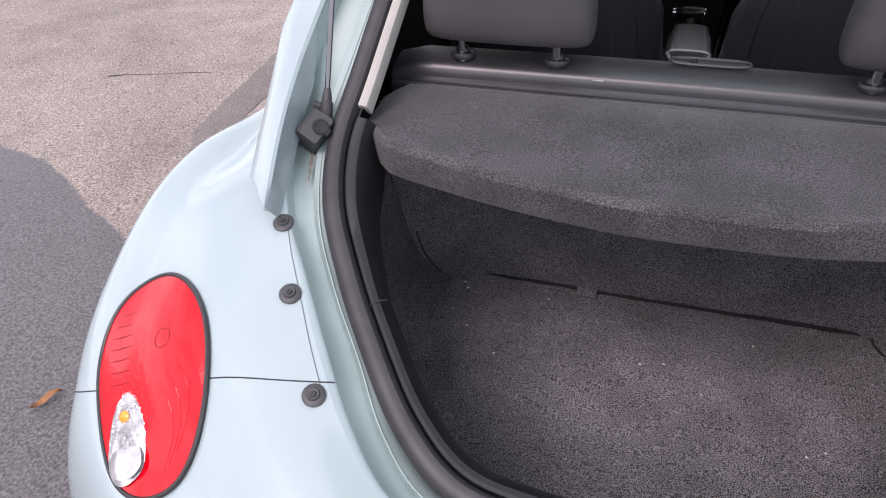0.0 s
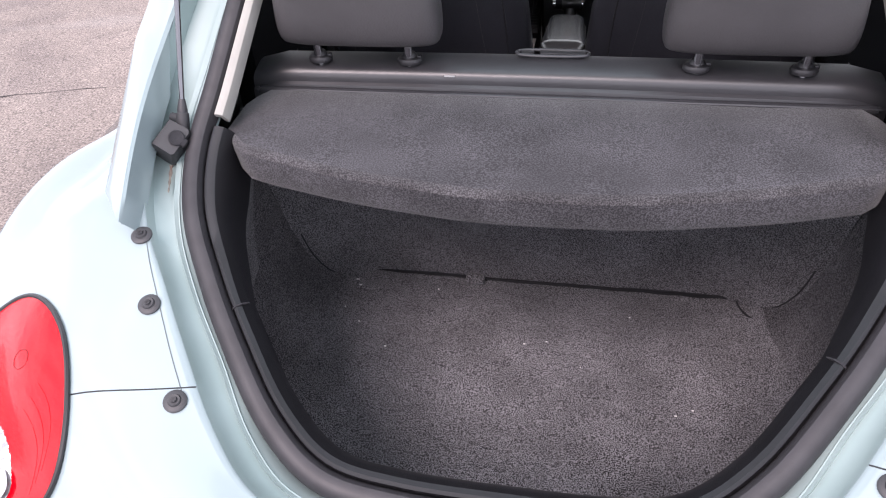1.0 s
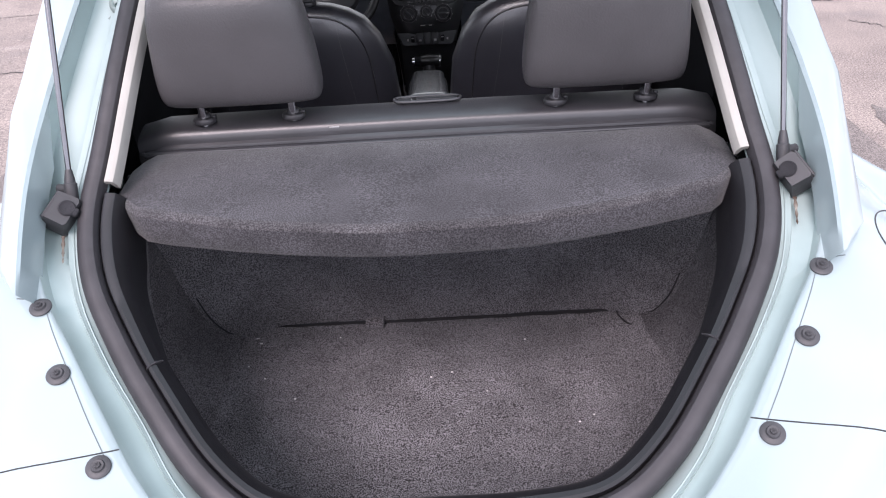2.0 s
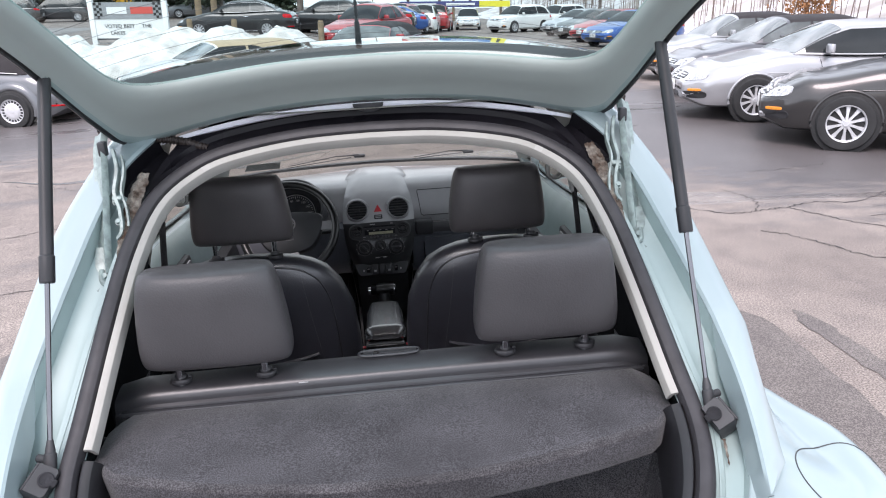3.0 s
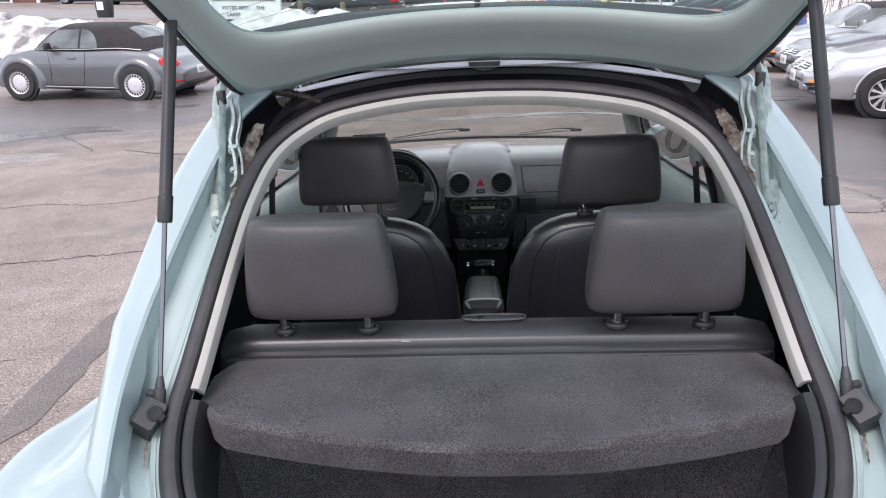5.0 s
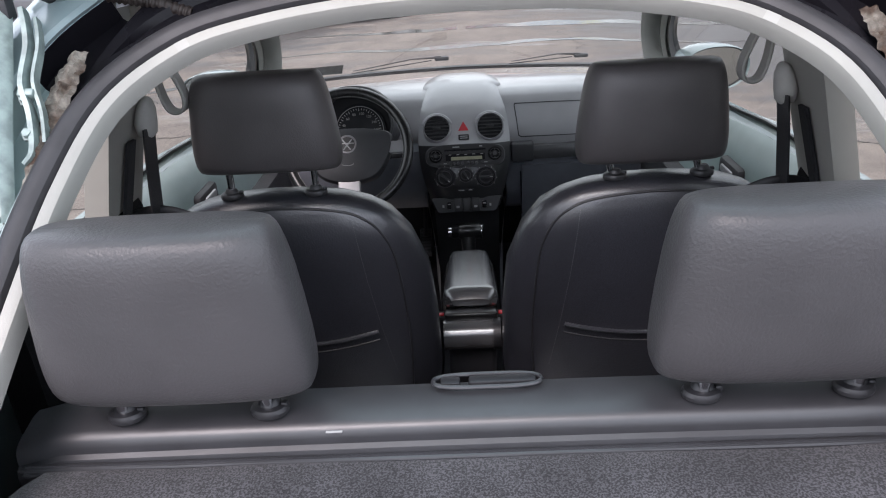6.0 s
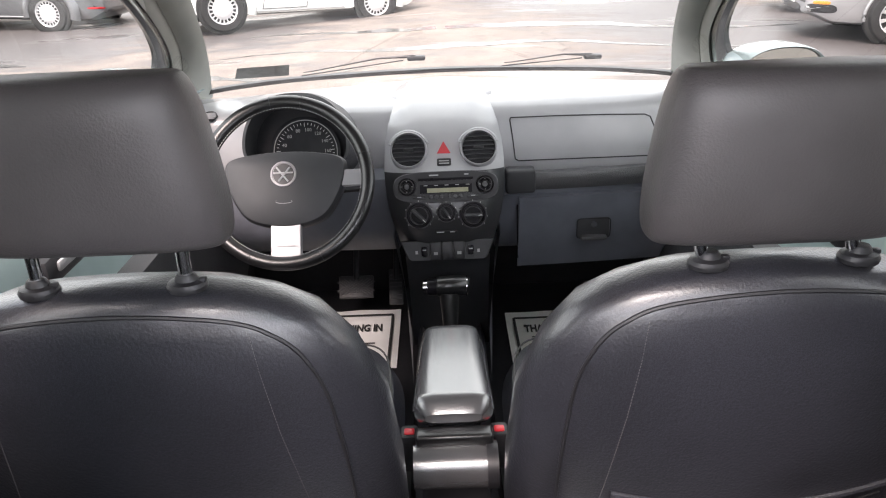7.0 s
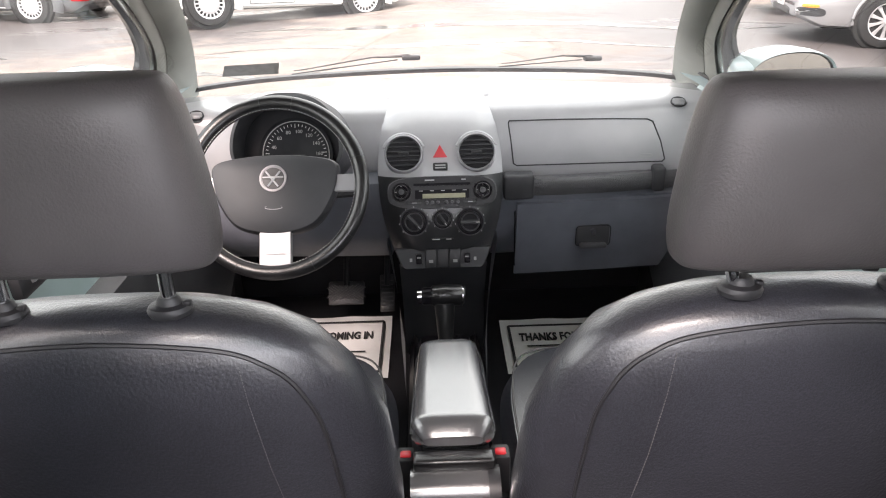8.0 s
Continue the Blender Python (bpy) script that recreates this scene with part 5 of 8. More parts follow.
pad = [(.172, .926), (.30, .926), (.42, .924), (.510, .921), (.524, .915), (.545, .868), (.556, .825), (.550, .819), (.40, .819), (.19, .819), (.182, .824), (.176, .88), (.170, .92)]
dense = []
for (a, b), (c, d) in zip(pad, pad[1:] + pad[:1]):
    dense += [(a + (c - a) * k / 6, b + (d - b) * k / 6) for k in range(6)]
airb = part("airbag_lid", sweep([(x, dash_y(z) - .0004, z) for x, z in dense], circle(.0017, 5), closed=True), BLACK, dash, "fine joint of the airbag lid")
part("airbag_mark", tube([(.509 + .016 * math.cos(a), dash_y(.835) - .0012, .835 + .004 * math.sin(a)) for a in [2 * math.pi * q / 24 for q in range(24)]], .0008, 5, closed=True), GREY_INK, airb)
for s in (-1, 1):
    vm = facing((s * .588, 3.150, .956), (-s * .05, -.42, .9))
    sv = part("side_vent", lathe([(0, .001), (.0155, .001), (.018, .003), (.0195, 0)], 28, vm), BLACK, dash, "small round side vent")
    for k in range(5):
        yy = -.010 + .005 * k
        part("vent_slat", box(0, yy, .002, 2 * math.sqrt(.0155 ** 2 - yy * yy), .003, .003, .001, 1, m=vm), DASH, sv)

# centre console pod
def pod_w(z):
    return spline([(.60, .112, 0), (.66, .122, 0), (.74, .140, 0), (.84, .150, 0), (.92, .150, 0), (.985, .135, 0), (1.02, .11, 0)], 60)[int(min(1, max(0, (z - .60) / .42)) * 59)].y


pp = [(2.995, .615), (2.955, .655), (2.942, .70), (2.945, .745), (2.962, .79), (2.985, .83), (3.015, .86), (3.040, .89), (3.062, .93), (3.10, .965), (3.16, .988), (3.24, .995), (3.34, .990), (3.44, .975), (3.50, .955)]
rings = []
for y, z in [(p.x, p.y) for p in spline([(a, b, 0) for a, b in pp], 60)]:
    w = pod_w(z) if y < 3.2 else .135 - (y - 3.2) * .10
    ring = []
    for j in range(25):
        a = -1 + 2 * j / 24
        k = abs(a) ** 4
        back_f = 1 - .7 * min(1, max(0, (y - 3.03) / .13))
        ring.append(Vector((w * a * (1 - .02 * k), y + .055 * k * back_f, z - .012 * k - .012 * k * (1 - back_f))))
    rings.append(ring)
# one moulding: its reflected brightness is coloured in, dark below the cut, pale above
cut_i = max(i for i, r in enumerate(rings) if r[12].z < .842)
pod = part("console_pod", loft(rings[:cut_i + 1]), POD, dash, "rounded centre console face, its shade put into a darker grey")
part("console_hood", loft([r + [r[-1] + Vector((0, 0, -.05))] for r in [[q[0] + Vector((0, 0, -.05))] + q for q in rings[cut_i:]]]), DASH, pod, "rounded top of the centre console, reflected sheen put into a paler grey")
for sx in (0, -1):
    edge = [r[sx] for r in rings[:cut_i + 1]]
    part("pod_side", loft([[p, p + Vector((-.002 if sx == 0 else .002, .20, -.02))] for p in edge]), POD, pod)
VN = Vector((0, -.93, .36))
VENT_N = Vector((0, -.86, .51))
for sx in (-1, 1):
    fm = facing((sx * .0845, 3.0205, .8845), VENT_N)
    v = part("air_vent", lathe([(.0395, -.004), (.0395, .006), (.0415, .009), (.0440, .008), (.0452, .004), (.0455, -.03)], 48, fm), VENT_RING, pod, "round air vent with silver ring")
    part("vent_well", lathe([(0, .000), (.0400, .000), (.0400, .006)], 32, fm), FLOOR_FELT, v)
    bm = bmesh.new()
    for k in range(6):
        yy = -.027 + .0108 * k
        w = math.sqrt(max(0, .0395 ** 2 - yy * yy))
        join(bm, box(0, yy, .0045, 2 * w, .0022, .006, 0, m=fm @ Matrix.Translation((0, 0, 0))))
    part("vent_slats", bm, DARK, v)
    part("vent_tab", box(0, 0, .0075, .024, .007, .006, .002, m=fm), BLACK, v)
    part("vent_brow", tube([fm @ Vector((.048 * math.cos(a), .048 * math.sin(a), -.004)) for a in [math.radians(d) for d in range(20, 161, 7)]], .0045, 8), DASH, v)
fm = facing((0, 3.022, .886), VN)
bm = bmesh.new()
bm.verts.ensure_lookup_table()
tri = [Vector((-.0165, -.012, .006)), Vector((.0165, -.012, .006)), Vector((0, .017, .006))]
loft([[fm @ (p * 1.0 - Vector((0, 0, .006))) for p in tri], [fm @ p for p in tri]], True, cap=True, bm=bm)
part("hazard_switch", bm, RED, pod, "red triangular hazard switch", smooth=False)
fm2 = facing((0, 3.006, .857), VN)
part("airbag_light", box(0, 0, 0, .034, .018, .006, .003, m=fm2), BLACK, pod)
for q in (-1, 1):
    part("airbag_light_text", box(0, q * .003, .0034, .024, .0028, .0004, m=fm2), GREY_INK, pod)
# radio: a wide rounded face with two knobs
RN = Vector((0, -.90, .44))
fr = facing((.002, 2.972, .806), RN)
rp = [fr @ Vector((.124 * math.copysign(abs(math.cos(a)) ** .5, math.cos(a)), .036 * math.copysign(abs(math.sin(a)) ** .6, math.sin(a)), 0)) for a in [2 * math.pi * q / 60 for q in range(60)]]
rn = RN.normalized()
radio = part("radio", loft([[p - rn * .02 for p in rp], [p + rn * .004 for p in rp], [(p - fr.translation) * .985 + fr.translation + rn * .006 for p in rp], [(p - fr.translation) * .02 + fr.translation + rn * .006 for p in rp]], True), BLACK, pod, "black oval radio with two knobs and small display")
part("radio_rim", tube([p + rn * .004 for p in rp], .0016, 6, closed=True), RAIL, radio, "thin grey edge of the radio")
part("display_surround", box(0, -.005, .0064, .124, .021, .0014, 0, m=fr), BLACK_GLOSS, radio)
part("radio_display", box(.004, -.0085, .0074, .098, .0105, .001, 0, m=fr), LCD, radio, "greenish grey radio display")
part("radio_slot", box(0, .018, .0066, .13, .006, .001, 0, m=fr), BLACK_GLOSS, radio)
for q in (-1, 1):
    fk = fr @ pose(q * .093, .002, 0)
    rk = part("radio_knob", lathe([(0, .013), (.0085, .013), (.0095, .010), (.0100, .013), (.0150, .015), (.0165, .013), (.0172, .006), (.0205, .006), (.0215, .008), (.0225, 0)], 32, fk), BLACK_GLOSS, radio, "round black radio knob")
    part("knob_cap", lathe([(0, .0145), (.0065, .0140), (.0078, .0120)], 20, fk), DARK if q < 0 else RAIL, rk)
    part("knob_mark", lathe([(.0150, .0150), (.0157, .0154), (.0164, .0145)], 32, fk), RAIL, rk)
    for k in range(4):
        a = math.pi / 2 * k
        part("knob_symbol", box(.0125 * math.cos(a), .0125 * math.sin(a), .0146, .003, .0012, .0006, 0, m=fk), GREY_INK, rk)
for x in (-.036, -.023, -.010, .009, .022, .035):
    part("radio_button", lathe([(0, .0115), (.003, .0112), (.0044, .0095), (.0048, .006)], 14, fr @ pose(x, -.0235, 0)), RAIL, radio)
for x in (-.064, .064):
    part("preset_bar", box(x, -.0235, .0080, .030, .0075, .004, .002, m=fr), POD, radio)
    part("preset_mark", box(x, -.0235, .0103, .010, .0018, .0006, 0, m=fr), GREY_INK, radio)
for k in range(5):
    part("radio_mark", box(-.048 + .025 * k, .0035, .0076, .009, .0016, .0006, 0, m=fr), GREY_INK, radio)
part("radio_mark", box(-.028, .028, .0066, .022, .003, .0006, 0, m=fr), GREY_INK, radio)
part("radio_mark", box(.05, .028, .0066, .010, .003, .0006, 0, m=fr), GREY_INK, radio)
# heater knobs
KN = Vector((0, -.97, .24))
for x, z, r, a in ((-.064, .750, .030, -45), (.001, .755, .0215, -55), (.064, .747, .030, 0)):
    fm = facing((x, 2.936, z), KN)
    kb = part("heater_knob", lathe([(0, .006), (r * .8, .006), (r * .86, .012), (r * .97, .012), (r * 1.02, .008), (r * 1.05, 0)], 36, fm), BLACK_GLOSS, pod, "round black heater knob")
    part("knob_rim", tube([fm @ Vector((r * 1.06 * math.cos(a), r * 1.06 * math.sin(a), .003)) for a in [2 * math.pi * q / 32 for q in range(32)]], .0016, 6, closed=True), RAIL, kb, "thin satin rim")
    part("knob_ring", lathe([(r * .62, .0062), (r * .66, .0085), (r * .72, .0085), (r * .76, .0062)], 32, fm), RAIL, kb, "satin inner ring")
    part("knob_grip", box(0, 0, .011, r * 1.5, r * .30, .014, .004, m=fm @ pose(0, 0, 0, 0, 0, a)), DARK, kb)
    part("knob_pointer", box(r * .55, 0, .0184, r * .3, .0016, .0006, 0, m=fm @ pose(0, 0, 0, 0, 0, a)), WHITE_INK, kb)
    for q in range(9):
        t = math.radians(-40 + q * 32.5)
        part("dial_mark", box(r * 1.13 * math.cos(t), r * 1.13 * math.sin(t), .004, .002, .004, .0006, 0, m=fm), GREY_INK, kb)
part("slider_slot", box(0, 2.936, .705, .05, .006, .005, .001), BLACK, pod)
part("slider_mark", box(-.015, 2.9325, .7055, .018, .001, .0022), WHITE_INK, pod)
part("slider_mark", box(.014, 2.9325, .7055, .012, .001, .0022), WHITE_INK, pod)
# switch row
fsw = facing((0, 2.944, .652), Vector((0, -.95, .30)))
sp = [(-.114, .024), (.114, .024), (.108, .008), (.098, -.018), (.090, -.024), (-.090, -.024), (-.098, -.018), (-.108, .008)]
panel = part("switch_panel", loft([[fsw @ Vector((x * k, y * k, d)) for x, y in sp] for k, d in ((1, -.02), (1, -.003), (.97, 0), (.02, 0))], True), DARK, pod, "dark panel with three switches and two seat heater wheels")
for k in range(3):
    sw = part("switch", box(-.0285 + .0285 * k, 0, .002, .0268, .044, .012, .003, m=fsw), BLACK, panel, "black rocker switch")
    if k != 1:
        part("switch_symbol", box(-.0285 + .0285 * k, -.006, .0084, .010, .007, .0005, 0, m=fsw), GREY_INK, sw)
for q in (-1, 1):
    wl_ = part("heater_wheel", box(q * .0565, -.001, .002, .015, .024, .010, .003, m=fsw), BLACK_GLOSS, panel, "small seat heater wheel")
    part("wheel_mark", box(q * .0565, .003, .0073, .009, .003, .0005, 0, m=fsw), GREY_INK, wl_)
    part("heater_symbol", box(q * .0755, -.003, .0004, .006, .008, .0008, 0, m=fsw), GREY_INK, panel)
part("pod_chin", loft([[Vector((x, y, z)) for y, z in ((2.96, .632), (2.985, .60), (3.03, .52), (3.07, .42), (3.08, .30))] for x in (-.105, -.095, -.05, 0, .05, .095, .105)]), DARK, pod)
for q in (-1, 1):
    part("console_cheek", loft([[Vector((q * .135, 3.02, .66)), Vector((q * .14, 3.14, .66))], [Vector((q * .115, 2.99, .55)), Vector((q * .13, 3.14, .55))], [Vector((q * .10, 2.95, .42)), Vector((q * .12, 3.14, .42))], [Vector((q * .10, 2.88, .30)), Vector((q * .12, 3.14, .30))]]), LOWER, pod)

# instrument binnacle
IC = Vector((-.335, 2.985, .915))
fi = facing(IC, Vector((0, -.94, .34)))
pts = [fi @ Vector((.112 * math.copysign(abs(math.cos(a)) ** .85, math.cos(a)), .108 * math.sin(a) if math.sin(a) > 0 else .075 * math.sin(a), 0)) for a in [2 * math.pi * q / 60 for q in range(60)]]
fz = fi.to_3x3() @ Vector((0, 0, 1))
rings = [[p + fz * d + (p - IC) * k for p in pts] for d, k in ((-.03, -.06), (.03, 0), (.055, .03), (.05, .10), (0, .16), (-.10, .18))]
bin_ = part("instrument_hood", loft(rings, True), DARK, dash, "black hooded instrument dial")
part("dial_backing", lathe([(0, 0), (.109, 0), (.109, -.02)], 48, fi @ pose(0, 0, -.0135) @ Matrix.Diagonal((1, .96, 1, 1))), FLOOR_FELT, bin_)
fd = fi @ pose(.010, -.014, 0) @ Matrix.Scale(.9, 4)
dial = part("dial_face", lathe([(0, 0), (.084, 0), (.092, .006)], 48, fd @ pose(0, .002, -.012)), mat("dark_dial", (0.02, 0.021, 0.025), 0.45, spec=0.2, var=.2, scale=30), bin_, "dark round speedometer face")
part("dial_ring", tube([fd @ Vector((.083 * math.cos(a), .083 * math.sin(a) + .002, -.009)) for a in [2 * math.pi * q / 64 for q in range(64)]], .0011, 6, closed=True), GREY_INK, dial)
bm = bmesh.new()
for k in range(33):
    a = math.radians(205 - k * 230 / 32)
    L = .010 if k % 4 == 0 else .006
    join(bm, box(.0765 - L / 2, 0, 0, L, .0012, .0006, 0, m=fd @ pose(0, .002, -.010) @ Matrix.Rotation(a, 4, "Z")))
part("dial_scale", bm, WHITE_INK, dial)
for k, num in enumerate(("20", "40", "60", "80", "100", "120", "140", "160")):
    a = math.radians(193 - 26.5 * k - 6)
    text_mesh(num, .0125, fd @ pose(.058 * math.cos(a), .058 * math.sin(a) + .002, -.0095), GREY_INK, dial, "dial_number")
part("dial_display", box(0, -.012, -.010, .046, .030, .001, 0, m=fd), mat("dark_display", (0.06, 0.065, 0.07), 0.2), dial)
part("needle_hub", lathe([(0, .006), (.006, .005), (.008, 0)], 16, fd @ pose(.006, -.046, -.010)), WHITE_INK, dial)
part("stalk", tube([(-.24, 2.83, .86), (-.155, 2.83, .865)], .009, 8), BLACK, bin_, "black column stalk")
part("column_cowl", tube([(-.335, 2.80, .885), (-.335, 3.06, .80)], .055, 20), BLACK, bin_)
# steering wheel
SW_N = Vector((0, -.850, .527))
fw = facing((-.332, 2.775, .902), SW_N)
R = .1725
rim = part("steering_wheel", tube([fw @ Vector((R * math.cos(a), R * math.sin(a), .0)) for a in [2 * math.pi * q / 96 for q in range(96)]], .0146, 16, closed=True, up=tuple(SW_N)), WHEEL_LEATHER, car, "black leather steering wheel with silver spokes")
for a in (18, 78, 162, 215, 245, 295, 325, 100):
    t = math.radians(a)
    part("rim_stitch", tube([fw @ (Vector((R * math.cos(t), R * math.sin(t), 0)) + Vector((.0150 * math.cos(q) * math.cos(t), .0150 * math.cos(q) * math.sin(t), .0150 * math.sin(q)))) for q in [2 * math.pi * k / 16 for k in range(16)]], .0008, 4, closed=True), BLACK, rim)
bm = bmesh.new()
for k in range(150):
    t = 2 * math.pi * k / 150
    join(bm, box(0, 0, 0, .0012, .0045, .0008, 0, m=fw @ Matrix.Rotation(t, 4, "Z") @ pose(R - .0145, 0, .006)))
part("rim_seam", bm, GREY_INK, rim)
padp = [(-.118, .050), (-.06, .062), (0, .065), (.06, .062), (.118, .050), (.128, .02), (.112, -.035), (.075, -.082), (0, -.098), (-.075, -.082), (-.112, -.035), (-.128, .02)]
ol = spline([(a, b, 0) for a, b in padp], 60, True)
hubp = part("airbag_pad", loft([[fw @ Vector((p.x * f, p.y * f, d)) for p in ol] for f, d in ((.98, -.035), (1, -.012), (.99, -.002), (.95, .006), (.8, .012), (.5, .017), (.2, .019), (.02, .0192))], True), DARK, rim, "dark airbag pad with round badge")
part("badge", lathe([(0, .0215), (.0225, .0215), (.0235, .0235), (.0262, .0235), (.0272, .0215), (.0272, .014)], 36, fw @ pose(0, .012, -.002)), VENT_RING, hubp, "round chromed badge")
bm = bmesh.new()
for (x0, y0, x1, y1) in ((-.014, .014, .010, -.016), (.014, .014, -.010, -.016), (-.020, .002, .020, .002)):
    tube([fw @ Vector((x0, y0 + .012, .0212)), fw @ Vector((x1, y1 + .012, .0212))], .0019, 6, bm=bm)
part("badge_bars", bm, SILVER, hubp)
part("badge_field", lathe([(0, .0205), (.0215, .0205), (.0220, .0195)], 36, fw @ pose(0, .012, -.0004)), POD, hubp, "dark field of the badge")
part("pad_label", tube([fw @ Vector((.017 * math.cos(a), .004 * math.sin(a) - .045, .0165)) for a in [2 * math.pi * q / 30 for q in range(30)]], .0009, 5, closed=True), GREY_INK, hubp)
for x0, x1, y, w in ((.115, .163, .004, .036), (-.163, -.115, .004, .036)):
    part("spoke", loft([[fw @ Vector((x, y + q * w / 2, d)) for q, d in ((-1, -.004), (-.9, .002), (.9, .002), (1, -.004))] for x in (x0, (x0 + x1) / 2, x1)]), SILVER, rim, "satin silver spoke")
part("spoke", loft([[fw @ Vector((q * .033, y, d)) for q, d in ((-1, -.004), (-.9, .003), (.9, .003), (1, -.004))] for y in (-.086, -.125, -.160)]), SILVER, rim, "satin silver lower spoke with small label")
part("spoke_text", box(0, -.136, .004, .038, .0022, .0004, 0, m=fw), GREY_INK, rim)

# ---- centre armrest, selector, pedals ----
rings = []
for k in range(25):
    t = k / 24
    y = 2.285 + .300 * t
    w = .066 - .013 * t ** 1.3
    z = .686 - .022 * t
    e = min(1, math.sin(math.pi * min(max(t, .012), .988)) * 4.2) ** .5
    rings.append([Vector((w * e ** .4 * math.copysign(abs(math.cos(a)) ** .5, math.cos(a)), y, z - .028 + .03 * (e if t > .5 else min(1, (t + .01) / .08) ** .6) * math.copysign(abs(math.sin(a)) ** .6, math.sin(a)))) for a in [2 * math.pi * q / 32 for q in range(32)]])
arm = part("centre_armrest", loft(rings, True, cap=True), ARM_LEATHER, car, "padded black leather centre armrest")
part("armrest_seam", tube(spline([(-.0665, 2.31, .653), (-.062, 2.43, .645), (-.054, 2.56, .637), (0, 2.588, .634), (.054, 2.56, .637), (.062, 2.43, .645), (.0665, 2.31, .653)], 40), .0013, 5), BLACK, arm)
part("armrest_hinge", box(0, 2.270, .628, .124, .03, .034, .006, 3), WHEEL_LEATHER, arm)
part("hinge_barrel", tube([(-.066, 2.250, .592), (.066, 2.250, .592)], .036, 24), ARM_LEATHER, arm, "shiny dark armrest hinge")
part("barrel_cap", tube([(.050, 2.250, .592), (.068, 2.250, .592)], .0375, 24), BLACK, arm)
part("armrest_post", box(0, 2.285, .45, .116, .05, .26, .015, 3), BLACK, arm)
cons = part("console_tray", loft([[Vector((x, y, z)) for x, z in ((-.092, .25), (-.09, .36), (-.078, .40), (-.07, .385), (-.06, .29), (.06, .29), (.07, .385), (.078, .40), (.09, .36), (.092, .25))] for y in (1.98, 2.1, 2.3, 2.5, 2.7, 2.9, 3.02)], cap=True), BLACK, car, "black centre console tray")
part("cup_holder", lathe([(0, -.095), (.034, -.095), (.041, .0), (.0435, .003), (.047, .001), (.050, -.06), (.050, -.14)], 32, Matrix.Translation((0, 2.195, .412)) @ Matrix.Diagonal((1.08, 1, 1, 1))), BLACK, cons, "black round cup holder")
gate_p = part("selector_surround", loft([[Vector((x, y, z)) for x, z in ((-.066, .40), (-.06, .425), (-.045, .43), (.045, .43), (.06, .425), (.066, .40))] for y in (2.68, 2.72, 2.84, 2.96)], cap=True), BLACK_GLOSS, cons, "gloss black selector surround")
part("chrome_arc", tube(spline([(-.04, 2.72, .434), (-.03, 2.70, .434), (0, 2.693, .434), (.03, 2.70, .434), (.04, 2.72, .434)], 20), .002, 6), CHROME, gate_p)
part("selector_stem", tube([(0, 2.80, .42), (0, 2.830, .48), (0, 2.856, .535), (0, 2.872, .570)], .021, 16, scale=[.6, .75, 1.0, 1.15]), WHEEL_LEATHER, cons, "black leather selector stem")
part("selector_handle", tube([(-.030, 2.880, .586), (-.027, 2.880, .586), (.0, 2.882, .587), (.040, 2.884, .584), (.047, 2.884, .583)], .0245, 20, scale=[.88, 1.0, 1.04, 1.0, .8]), WHEEL_LEATHER, cons, "black leather selector handle")
part("selector_collar", tube([(-.052, 2.880, .586), (-.048, 2.880, .586), (-.029, 2.880, .586)], .0205, 18, scale=[.9, 1, 1]), BLACK_GLOSS, cons, "gloss black collar")
part("selector_button", tube([(-.062, 2.880, .586), (-.051, 2.880, .586)], .0175, 16), CHROME, cons, "polished selector button")
part("handle_band", tube([(.040, 2.884, .584), (.043, 2.884, .5838)], .0248, 18), CHROME, cons)
for x, y, z, w, h in ((-.292, 3.36, .345, .108, .072), (-.168, 3.37, .335, .045, .115)):
    fm = facing((x, y, z), (0, -.75, .66))
    pd = part("pedal", box(0, 0, 0, w, h, .014, .004, m=fm), BLACK, car, "black ribbed rubber pedal")
    bm = bmesh.new()
    for k in range(-3, 4):
        for spin in ((35, -35) if w > .05 else (0,)):
            span = (w * .85 - abs(k) * .012) if w > .05 else w * .8
            join(bm, box(0, 0, .0085, span, .0035, .004, 0, m=fm @ pose(k * w / 9 if w > .05 else 0, 0 if w > .05 else k * h / 9, 0, 0, 0, spin)))
    part("tread", bm, DARK, pd)
    part("pedal_arm", tube([(x, y + .01, z + .02), (x + .005, y + .12, z + .19)], .009, 8), BLACK, pd)
